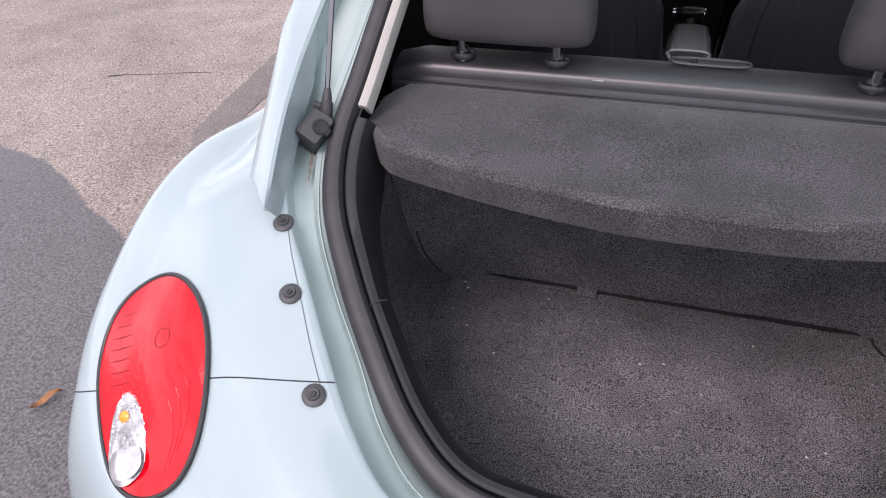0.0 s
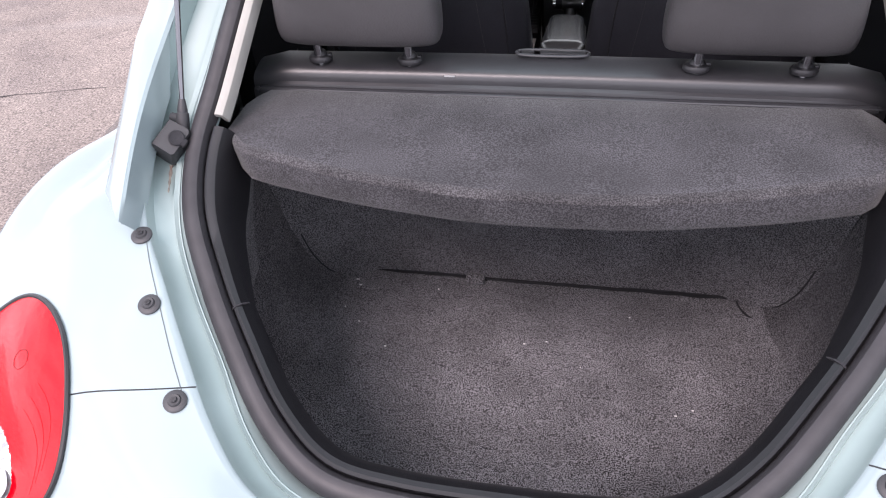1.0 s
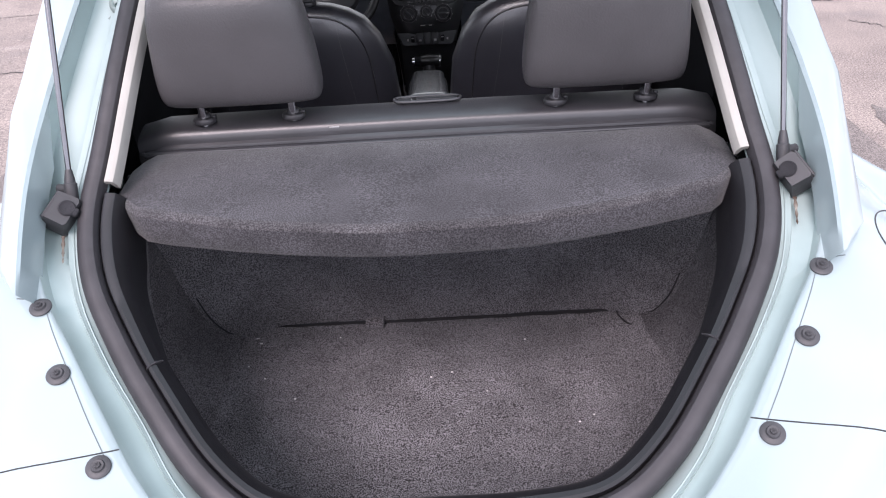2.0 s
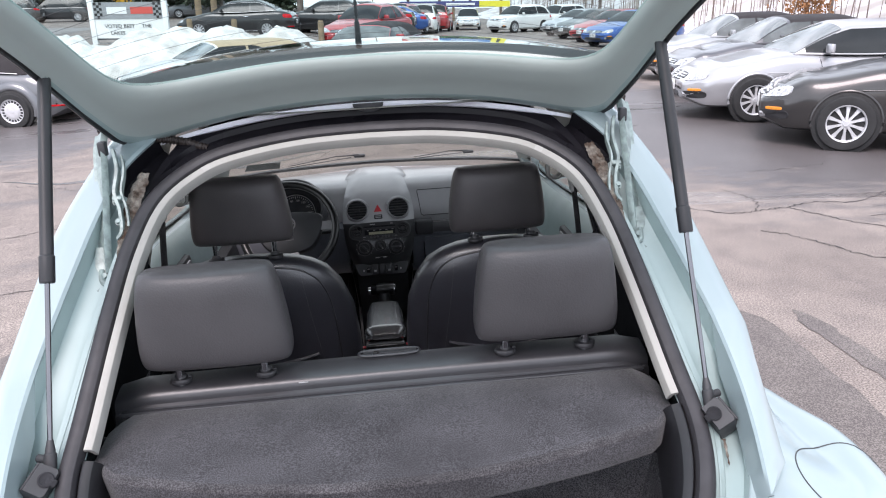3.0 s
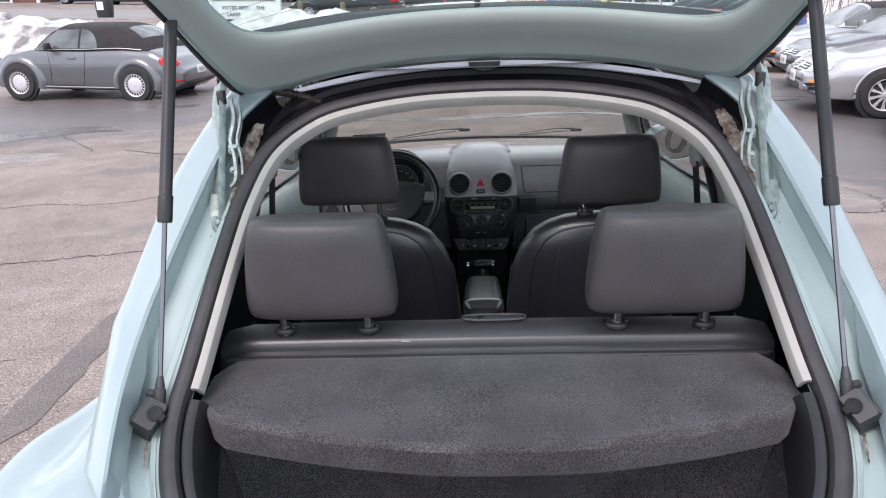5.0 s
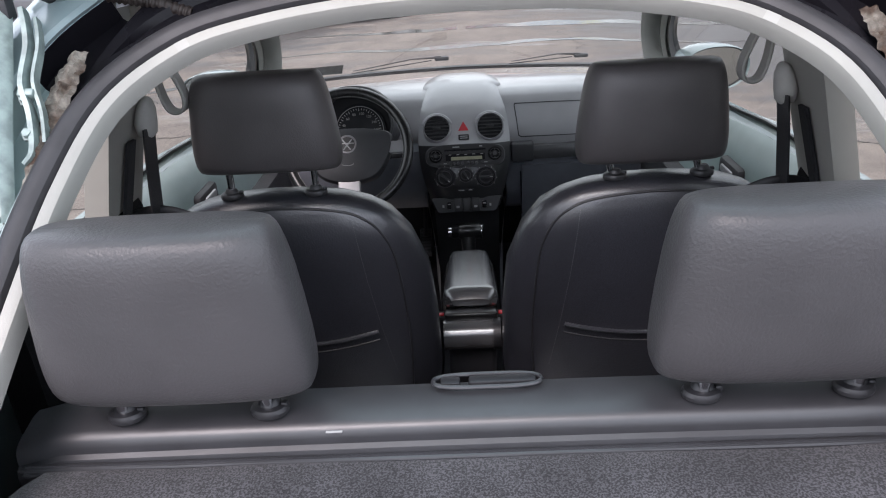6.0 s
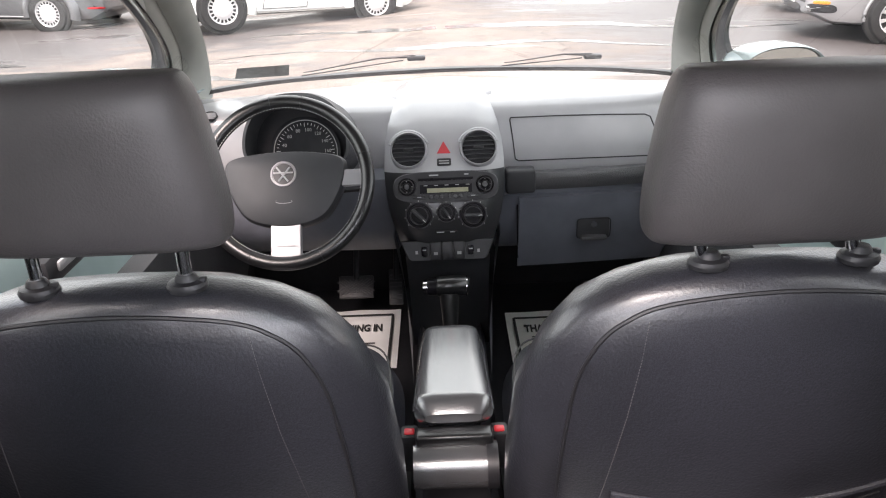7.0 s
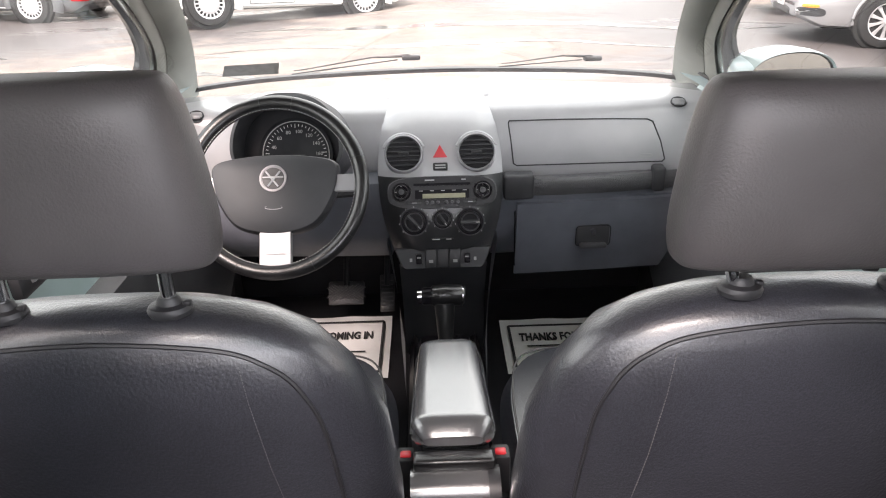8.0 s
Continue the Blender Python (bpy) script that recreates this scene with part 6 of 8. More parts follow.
# paper floor mats on dark rubber mats
for s in (-1, 1):
    x0, x1 = (-.60, -.158) if s < 0 else (.172, .61)
    rings = [[Vector((x0 + (x1 - x0) * i / 14, 3.06 + (.325 if s < 0 else .275) * j / 10, .226 + .012 + .008 * max(0, (j - 6) / 4) ** 1.5 + .004 * noise.noise(Vector((i * .35, j * .5, s))))) for i in range(15)] for j in range(11)]
    pm = part("paper_mat", loft(rings), PAPER, None)
    tagged(pm, "white printed paper mat lying on the dark cabin floor", "paper mat", "paper mats")
    pm.matrix_world = CAR
    zt = lambda y: .240 + .008 * max(0, (((y - 3.06) / .034) - 6) / 4) ** 1.5
    fr_ = [(x0 + .025, 3.085), (x1 - .025, 3.085), (x1 - .025, 3.35 if s < 0 else 3.30), (x0 + .025, 3.35 if s < 0 else 3.30)]
    bm = bmesh.new()
    for (a, b), (c, d) in zip(fr_, fr_[1:] + fr_[:1]):
        sweep([(a + (c - a) * k / 8, b + (d - b) * k / 8, zt(b + (d - b) * k / 8) + .004) for k in range(9)], [(-.004, -.0008), (.004, -.0008), (.004, .0008), (-.004, .0008)], bm=bm)
    part("printed_border", bm, INK, pm)
    text_mesh("THANKS FOR COMING IN", .046, Matrix.Translation(((x0 + x1) / 2, 3.275 if s < 0 else 3.235, zt(3.25) + .004)) @ pose(0, 0, 0, 8, 0, 0), INK, pm, "printed_line", squeeze=.62, bold=.0016)
    part("printed_rule", box((x0 + x1) / 2, 3.19, zt(3.19) + .003, .3, .006, .001), INK, pm)

# ---- front of the car and running gear ----
def nose(x, y):
    t = (y - 3.4) / 1.05
    return .955 - .10 * t - .32 * t ** 3 - .10 * (abs(x) / .5) ** 2


part("bonnet", loft([[Vector((x, y - .25 * x * x, nose(x, y))) for x in [(-.56 + 1.12 * j / 20) for j in range(21)]] for y in [3.52 + (4.45 - 3.52) * k / 14 for k in range(15)]]), PAINT, car, "rounded pale aqua bonnet")
for s in (-1, 1):
    part("front_fender", loft([[Vector((s * x, y, z)) for x, z in ((.50, nose(.5, y) + .01), (.62, .84 - .2 * ((y - 3.75) / .7) ** 2), (.74, .84 - .22 * ((y - 3.75) / .7) ** 2), (.83, .70 - .2 * ((y - 3.75) / .7) ** 2), (.86, .50), (.85, .32))] for y in [3.36 + (4.36 - 3.36) * k / 16 for k in range(17)]]), PAINT, car, "rounded pale aqua front fender")
part("front_bumper", loft([[Vector((.84 * math.sin(a), 4.10 + .48 * math.cos(a) ** .9 + o, z)) for a in [math.radians(-88 + 176 * k / 30) for k in range(31)]] for z, o in ((.22, -.05), (.30, 0), (.45, .02), (.55, 0), (.60, -.05))]), PAINT, car, "pale aqua front bumper")
part("rear_bumper", loft([[Vector((X0 + .70 * math.sin(a), .82 - .36 * max(0, math.cos(a)) ** .7 + o, z)) for a in [math.radians(-88 + 176 * k / 30) for k in range(31)]] for z, o in ((.22, .06), (.30, 0), (.42, -.015), (.50, 0))]), PAINT, car, "pale aqua rear bumper")
part("underbody", box(0, 2.4, .20, 1.5, 3.7, .06, .02), BLACK, car)
part("boot_tub", box(X0, 1.15, .24, 1.05, .85, .16, .04), BLACK, car)


def wheel(parent, m, r=.32, w=.20, spokes=10, rim_mat=None, kind="spoke"):
    """A road wheel whose axle is local z; the face looks along +z."""
    ty = part("wheel", lathe([(r * .66, w / 2 - .005), (r * .70, w / 2), (r * .93, w / 2 - .008), (r * .985, w / 2 - .035), (r, w * .2), (r, -w * .2), (r * .985, -w / 2 + .035), (r * .93, -w / 2), (r * .66, -w / 2)], 40, m), TYRE, parent)
    rim_m = rim_mat or ALLOY
    part("rim", lathe([(r * .66, -w * .3), (r * .67, w / 2 - .008), (r * .655, w / 2 + .002), (r * .62, w / 2 - .006), (r * .60, w * .2), (r * .56, -w * .2)], 40, m), rim_m, ty)
    part("brake_disc", lathe([(0, -w * .1), (r * .50, -w * .1), (r * .56, -w * .2)], 24, m), DARK, ty)
    bm = bmesh.new()
    if kind == "spoke":
        for k in range(spokes):
            a = 2 * math.pi * k / spokes
            q = m @ Matrix.Rotation(a, 4, "Z")
            loft([[q @ Vector((x, s_ * wd, zz)) for s_, zz in ((-1, w * .30), (-.8, w * .44 - .1 * x), (.8, w * .44 - .1 * x), (1, w * .30))] for x, wd in ((r * .12, r * .055), (r * .35, r * .048), (r * .63, r * .085))], bm=bm)
    else:
        join(bm, lathe([(0, w * .46), (r * .30, w * .46), (r * .44, w * .43), (r * .46, w * .40)], 36, m))
        for k in range(spokes):
            a = 2 * math.pi * k / spokes
            q = m @ Matrix.Rotation(a, 4, "Z")
            loft([[q @ Vector((x, s_ * wd, zz)) for s_, zz in ((-1, w * .36), (-.8, w * .43), (.8, w * .43), (1, w * .36))] for x, wd in ((r * .44, r * .026), (r * .62, r * .040))], bm=bm)
        join(bm, lathe([(r * .60, w * .40), (r * .62, w * .46), (r * .67, w * .48)], 36, m))
    part("spokes", bm, rim_m, ty)
    part("hub_cap", lathe([(0, w * .48), (r * .09, w * .48), (r * .115, w * .44), (r * .14, w * .36)], 20, m), rim_m, ty)
    return ty


for s in (-1, 1):
    for y in (1.20, 3.72):
        wheel(car, Matrix.Translation((s * .75, y, .315)) @ pose(0, 0, 0, 0, 90 * s, 0), .315)


# ================= the lot =================
def smooth_step(t):
    t = min(1.0, max(0.0, t))
    return t * t * (3 - 2 * t)


def ground_z(x, y=0.0):
    """The lot falls gently to the car's left and climbs again towards the road."""
    t = min(1.0, max(0.0, -x / 13.0))
    rise = smooth_step((y - 19) / 12) * (0.9 + 0.017 * max(0.0, min(y, 110.0) - 32))
    return -0.52 * (2 * t - t * t) + rise * smooth_step((3.5 - x) / 8)


def asphalt():
    m = bpy.data.materials.new("weathered_damp_asphalt")
    m.use_nodes = True
    n, l = m.node_tree.nodes, m.node_tree.links
    b = n["Principled BSDF"]
    co = n.new("ShaderNodeTexCoord")

    def tex(scale, detail, rough=.55, stretch=None):
        t = n.new("ShaderNodeTexNoise")
        t.inputs["Scale"].default_value, t.inputs["Detail"].default_value, t.inputs["Roughness"].default_value = scale, detail, rough
        if stretch:
            mp = n.new("ShaderNodeMapping")
            mp.inputs["Scale"].default_value = stretch
            l.new(co.outputs["Object"], mp.inputs["Vector"])
            l.new(mp.outputs[0], t.inputs["Vector"])
        else:
            l.new(co.outputs["Object"], t.inputs["Vector"])
        return t.outputs["Fac"]

    def ramp(src, p0, c0, p1, c1):
        r = n.new("ShaderNodeValToRGB")
        r.color_ramp.elements[0].position, r.color_ramp.elements[0].color = p0, (*c0, 1)
        r.color_ramp.elements[1].position, r.color_ramp.elements[1].color = p1, (*c1, 1)
        l.new(src, r.inputs["Fac"])
        return r.outputs["Color"]

    def mixc(f, a, c, mode="MIX"):
        x = n.new("ShaderNodeMix")
        x.data_type, x.blend_type = "RGBA", mode
        if isinstance(f, float):
            x.inputs[0].default_value = f
        else:
            l.new(f, x.inputs[0])
        l.new(a, x.inputs[6])
        l.new(c, x.inputs[7])
        return x.outputs[2]

    base = ramp(tex(.8, 8), .30, (.185, .158, .145), .70, (.270, .232, .210))
    grain = ramp(tex(110, 4), .36, (.49, .49, .49), .66, (1.60, 1.56, 1.53))
    base = mixc(1.0, base, grain, "MULTIPLY")
    chips = ramp(tex(75, 2, .4), .66, (0, 0, 0), .72, (.12, .115, .11))
    base = mixc(1.0, base, chips, "ADD")
    blot = ramp(tex(3.5, 5), .30, (.80, .80, .82), .55, (1, 1, 1))
    base = mixc(1.0, base, blot, "MULTIPLY")
    wet = ramp(tex(.22, 6, .6, (1.0, 2.2, 1)), .55, (0, 0, 0), .66, (1, 1, 1))
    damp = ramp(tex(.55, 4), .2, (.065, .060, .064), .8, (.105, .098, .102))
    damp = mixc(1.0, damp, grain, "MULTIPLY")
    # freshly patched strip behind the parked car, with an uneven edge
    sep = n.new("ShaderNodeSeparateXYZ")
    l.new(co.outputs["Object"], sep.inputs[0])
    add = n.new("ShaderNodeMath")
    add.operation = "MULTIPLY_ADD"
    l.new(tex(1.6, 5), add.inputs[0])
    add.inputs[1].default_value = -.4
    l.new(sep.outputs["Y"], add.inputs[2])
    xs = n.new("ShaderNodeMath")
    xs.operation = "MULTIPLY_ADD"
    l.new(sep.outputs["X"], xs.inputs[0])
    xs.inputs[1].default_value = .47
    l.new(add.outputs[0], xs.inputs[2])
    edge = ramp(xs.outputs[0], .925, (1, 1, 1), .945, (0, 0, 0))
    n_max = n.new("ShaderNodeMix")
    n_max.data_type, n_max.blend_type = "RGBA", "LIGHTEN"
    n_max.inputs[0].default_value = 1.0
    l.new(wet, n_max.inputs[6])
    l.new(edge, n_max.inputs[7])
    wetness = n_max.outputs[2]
    # standing damp near the parked cars
    for px_, py_, rad in ((5.4, 9.2, 4.0), (4.8, 12.0, 3.8), (-6.8, 13.0, 3.6), (-3.0, 12.4, 1.6), (3.0, 15.5, 3.0)):
        dist = n.new("ShaderNodeVectorMath")
        dist.operation = "DISTANCE"
        dist.inputs[1].default_value = (px_, py_, 0)
        l.new(co.outputs["Object"], dist.inputs[0])
        wob = n.new("ShaderNodeMath")
        wob.operation = "MULTIPLY_ADD"
        l.new(tex(1.5, 8, .62, (1.0, 2.4, 1)), wob.inputs[0])
        wob.inputs[1].default_value = 5.5
        l.new(dist.outputs["Value"], wob.inputs[2])
        norm = n.new("ShaderNodeMath")
        norm.operation = "DIVIDE"
        l.new(wob.outputs[0], norm.inputs[0])
        norm.inputs[1].default_value = (rad + 2.75) * 2
        wetness = mixc(1.0, wetness, ramp(norm.outputs[0], .40, (.85, .85, .85), .52, (0, 0, 0)), "LIGHTEN")
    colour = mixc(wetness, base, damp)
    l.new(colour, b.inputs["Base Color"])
    b.inputs["Specular IOR Level"].default_value = .3
    rg = ramp(wetness, 0, (.92, .92, .92), 1, (.34, .34, .34))
    pud = ramp(tex(.35, 3, .5, (.7, 2.6, 1)), .60, (0, 0, 0), .66, (1, 1, 1))
    low = ramp(tex(5, 2), .0, (.10, .10, .10), 1, (.16, .16, .16))
    l.new(mixc(pud, rg, low), b.inputs["Roughness"])
    bn = n.new("ShaderNodeBump")
    bn.inputs["Strength"].default_value, bn.inputs["Distance"].default_value = .6, .005
    l.new(tex(150, 3), bn.inputs["Height"])
    l.new(bn.outputs["Normal"], b.inputs["Normal"])
    return m


ASPHALT = asphalt()
xs = [-400, -200, -100, -60, -40, -28, -20] + [-16 + k for k in range(33)] + [20, 28, 40, 60, 100, 200, 400]
ys = [-300, -100, -40, -20] + [-10 + k for k in range(41)] + [32, 34, 36, 40, 44, 48, 56, 64, 75, 88, 100, 112, 150, 220, 350, 600]
ground = part("ground", loft([[Vector((x, y, ground_z(x, y))) for x in xs] for y in ys]), ASPHALT)
tagged(ground, "cracked grey-brown asphalt lot with damp patches", "asphalt", kind="structure")
CRACK = mat("crack_dirt", (.035, .032, .032), .9)


def crack(x, y, ang, length, wid, seed, name="asphalt_crack"):
    r = random.Random(seed)
    pts = []
    a = math.radians(ang)
    p = Vector((x, y, 0))
    for k in range(int(length / .12)):
        pts.append(Vector((p.x, p.y, ground_z(p.x) + .0035)))
        a2 = a + r.uniform(-.75, .75)
        p = p + Vector((math.cos(a2), math.sin(a2), 0)) * .12
    rings = []
    for i, q in enumerate(pts):
        t = (pts[min(i + 1, len(pts) - 1)] - pts[max(i - 1, 0)]).normalized()
        s_ = Vector((-t.y, t.x, 0)) * wid * r.uniform(.3, 1.2)
        rings.append([q - s_, q + s_])
    ob = part(name, loft(rings), CRACK, ground)
    return ob


def crack_line(way, wid, seed):
    """A crack that wanders along the given way."""
    r = random.Random(seed)
    ctrl = spline([(x, y, 0) for x, y in way], 12 * len(way))
    rings = []
    for i, q in enumerate(ctrl):
        t = (ctrl[min(i + 1, len(ctrl) - 1)] - ctrl[max(i - 1, 0)]).normalized()
        n_ = Vector((-t.y, t.x, 0))
        q = q + n_ * r.uniform(-.022, .022)
        w_ = n_ * wid * r.uniform(.35, 1.25)
        rings.append([Vector((p.x, p.y, ground_z(p.x) + .0035)) for p in (q - w_, q + w_)])
    part("asphalt_crack", loft(rings), CRACK, ground)


for k, way in enumerate((((1.6, 5.95), (2.57, 5.88), (2.84, 5.72), (3.14, 5.74), (3.48, 5.83), (3.76, 5.95), (4.2, 5.94), (4.9, 6.4)),
                         ((3.46, 5.82), (3.62, 5.55), (3.80, 5.28), (4.2, 4.95)), ((2.9, 5.21), (3.05, 5.09), (3.20, 4.83), (3.32, 4.57), (3.7, 4.35)),
                         ((-4.2, 4.75), (-3.38, 4.92), (-2.89, 5.01), (-2.36, 5.08), (-1.9, 5.2)), ((-5.2, 6.4), (-4.4, 6.53), (-4.11, 6.59), (-3.6, 6.5), (-3.25, 6.56), (-2.97, 6.70), (-2.2, 6.75)),
                         ((-6.2, 10.6), (-5.54, 9.86), (-4.94, 9.16)), ((-5.5, 9.8), (-4.2, 9.7), (-3.0, 9.9)), ((3.15, 5.74), (3.3, 6.1), (3.2, 6.5)))):
    crack_line(way, .0075 if k < 6 else .005, 140 + k)
for k, (x, y, ang, ln) in enumerate(((-2.6, 7.9, 150, 2.5), (1.4, 9.8, 85, 2.2), (.6, 11.5, 165, 2.8), (2.2, 9.2, 40, 1.6), (-1.2, 8.6, 20, 2.4), (5.5, 4.8, 170, 2.0), (.2, 10.2, -10, 2.0), (-2.4, 3.4, 200, .8), (3.9, 7.2, 15, 1.4))):
    crack(x, y, ang, ln, .005, 40 + k)
# dark worn bands beside the parked car
WORN = mat("dark_worn_asphalt", (.135, .118, .112), .9, var=.25, scale=3, bump=.4, bscale=200, grain=.35, gscale=170, col2=(.165, .145, .135), spec=.3)


def worn_band(x0, x1, y0, y1, lean, seed):
    r = random.Random(seed)
    rings = []
    for k in range(31):
        f = k / 30
        y = y0 + (y1 - y0) * f
        m_, w = (x0 + x1) / 2 + lean * (f - .5), (x1 - x0) / 2 * min(1, .15 + 6 * f, .15 + 6 * (1 - f))
        a = m_ - w + .03 * noise.noise(Vector((k * .45, seed, 0)))
        b = m_ + w + .03 * noise.noise(Vector((k * .45, seed, 7)))
        rings.append([Vector((a + (b - a) * q / 4, y, ground_z(a + (b - a) * q / 4, y) + .0035)) for q in range(5)])
    part("worn_band", loft(rings), WORN, ground, "dark worn band in the asphalt")


worn_band(-2.15, -1.96, 2.6, 4.1, -.08, 1)
worn_band(1.45, 2.08, 1.4, 4.0, .05, 2)
worn_band(2.27, 2.40, 2.6, 3.75, -.05, 3)
# thin meltwater runs over the lot ahead of the car
WATER = mat("meltwater_film", (.10, .095, .09), .20, var=.2, scale=.8, spec=.8, bump=.15, bscale=40)
for k, (x, y, ln, w) in enumerate(((.5, 10.4, 6.5, .14), (1.2, 12.1, 8.0, .28), (-2.6, 9.0, 4.0, .10), (-7.8, 10.6, 5.0, .4))):
    r = random.Random(70 + k)
    rings = [[Vector((x + ln * i / 24 - ln / 2, y + .22 * math.sin(i * .5 + k) - w * q * (.3 + r.random()) * math.sin(math.pi * (i + .5) / 25), ground_z(x + ln * i / 24 - ln / 2) + .004)) for q in (-1, -.4, .4, 1)] for i in range(25)]
    part("water_run", loft(rings), WATER, ground, "thin shiny meltwater run")
# fallen leaf
bm = loft([[Vector((.045 * t, s_ * .013 * math.sin(math.pi * min(.97, max(.03, (t + 1) / 2))) ** .8, .008 + .008 * abs(s_) + .006 * math.sin(3 * t)))for s_ in (-1, -.5, 0, .5, 1)] for t in [-1 + .125 * k for k in range(17)]])
lf = part("fallen_leaf", bm, DRY_LEAF)
tagged(lf, "single dry curled brown leaf lying on wet asphalt", "leaf")
lf.matrix_world = pose(-1.60, 1.24, ground_z(-1.60) + .004, 0, 0, 62)


# ---- parked cars ----
def curve_at(tab, t):
    """Value at t of a smooth curve through (t, value) pairs."""
    for (a, va), (b, vb) in zip(tab, tab[1:]):
        if t <= b:
            f = (t - a) / (b - a)
            f = f * f * (3 - 2 * f)
            return va + (vb - va) * f
    return tab[-1][1]


SHAPES = {
    # hood/belt height, half-width factor, roof (start, front top, rear top, end), wheel positions, wheel radius
    "sedan": dict(top=[(0, .58), (.03, .70), (.10, .82), (.30, .97), (.5, .96), (.75, 1.0), (.9, 1.02), (.98, .95), (1, .75)], cab=(.30, .46, .66, .88), wh=(.195, .785), r=.325),
    "suv": dict(top=[(0, .75), (.04, .92), (.14, 1.03), (.28, 1.10), (.5, 1.10), (.75, 1.13), (.95, 1.12), (1, .95)], cab=(.27, .40, .84, .96), wh=(.19, .79), r=.36),
    "hatch": dict(top=[(0, .60), (.05, .76), (.16, .88), (.28, .94), (.5, .95), (.8, 1.0), (.95, 1.0), (1, .8)], cab=(.26, .42, .76, .96), wh=(.19, .80), r=.30),
    "beetle": dict(top=[(0, .55), (.05, .74), (.14, .90), (.26, .985), (.5, 1.0), (.72, 1.03), (.86, 1.0), (.96, .85), (1, .64)], cab=(.27, .40, .66, .86), wh=(.20, .795), r=.335),
}


def parked_car(name, label, m, colour, kind="sedan", L=4.6, W=1.8, H=1.43, rim="spoke", spokes=10, top_mat=None, detail=True, glass=None):
    """A parked car: nose towards local -y, standing on local z = 0."""
    sh = SHAPES[kind]
    c = thing(name, label, "car", m, "parked cars")
    hw = W / 2
    k_len = 72 if detail else 48
    yy = [L * (i / k_len - .5) for i in range(k_len + 1)]
    slim = .945 if kind == "beetle" else 1.0

    def hwf(t):
        return hw * slim * (1 - .20 * max(0, (.13 - t) / .13) ** 2 - .15 * max(0, (t - .88) / .12) ** 2)

    rings = []
    for i, y in enumerate(yy):
        t = i / k_len
        top, w = curve_at(sh["top"], t), hwf(t)
        zb = .20 + .10 * max(0, (.05 - t) / .05) + .12 * max(0, (t - .95) / .05)
        mid = zb + (top - zb) * .55
        r = []
        for x, z in ((0, zb), (.80, zb), (.93, zb + .035), (.965, zb + .10), (.975, zb + .18), (.99, mid - .08), (1.0, mid), (.995, mid + .07), (.972, top - .15), (.962, top - .125), (.93, top - .06), (.885, top - .025), (.80, top - .006), (.5, top + .014), (0, top + .024)):
            r.append(Vector((w * x, y, z)))
        r += [Vector((-p.x, p.y, p.z)) for p in r[-2:0:-1]]
        rings.append(r)
    # rounded ends
    for end_ring, dy, first in ((rings[0], -.07, True), (rings[-1], .07, False)):
        zc = sum(p_.z for p_ in end_ring) / len(end_ring)
        extra = [[Vector((p_.x * k, p_.y + dy * e_, zc + (p_.z - zc) * kz)) for p_ in end_ring] for k, kz, e_ in ((.985, .97, .45), (.95, .90, .80), (.86, .76, 1.0))]
        rings = extra[::-1] + rings if first else rings + extra
    bm = loft(rings, True, cap=True)
    bmesh.ops.recalc_face_normals(bm, faces=bm.faces)
    bvh = BVHTree.FromBMesh(bm)
    body = part("body", bm, colour, c)

    def patch(nm, centre, normal, hu, hv, material, lift=.008, p=.7, skew=0.0, taper=0.0, parent=None, text="", n=28):
        """A lens or panel laid on the body: a rounded outline pressed on along its normal."""
        z_ = Vector(normal).normalized()
        x_ = Vector((0, 0, 1)).cross(z_).normalized()
        y_ = z_.cross(x_)
        out_ = []
        for f_ in (1.0, .97, .8, .5, .02):
            ring_ = []
            for q_ in range(n):
                a_ = 2 * math.pi * q_ / n
                cu_, cv_ = math.copysign(abs(math.cos(a_)) ** p, math.cos(a_)), math.copysign(abs(math.sin(a_)) ** p, math.sin(a_))
                o_ = Vector(centre) + x_ * (hu * cu_ * f_) + y_ * (hv * cv_ * f_ * (1 + taper * cu_ * f_) + skew * cu_ * f_)
                hit_, _, _, _ = bvh.ray_cast(o_ + z_ * .6, -z_)
                ring_.append((hit_ if hit_ is not None else bvh.find_nearest(o_)[0]) + z_ * (lift * (1.4 - .4 * f_ * f_) if f_ < 1 else -.004))
            out_.append(ring_)
        return part(nm, loft(out_, True), material, parent or c, text)

    def seam(nm, line, s_, r_, material, parent):
        """A thin line drawn on the flank through (y, z) points."""
        pts_ = []
        for y_, z_ in line:
            hit_, _, _, _ = bvh.ray_cast(Vector((s_ * 2, y_, z_)), Vector((-s_, 0, 0)))
            if hit_ is not None:
                pts_.append(hit_ + Vector((s_ * r_ * .3, 0, 0)))
        return part(nm, tube(pts_, r_, 5), material, parent) if len(pts_) > 2 else None

    # wheel wells and wheels
    for t in sh["wh"]:
        y = L * (t - .5)
        for s in (-1, 1):
            r_ = sh["r"]
            fm = Matrix.Translation((s * (hw - .02), y, r_)) @ pose(0, 0, 0, 0, 90 * s, 0)
            part("wheel_arch", lathe([(0, .0215), (r_ * 1.11, .0215), (r_ * 1.13, .018), (r_ * 1.14, -.05)], 40, fm), TYRE, body)
            up_a = 180 if s > 0 else 0
            span = [math.radians(up_a + d) for d in range(-104, 105, 6)]
            if kind == "beetle":
                bulge = ((1.14, -.03), (1.14, .014), (1.18, .025), (1.28, .027), (1.40, .016), (1.50, -.006), (1.60, -.05))
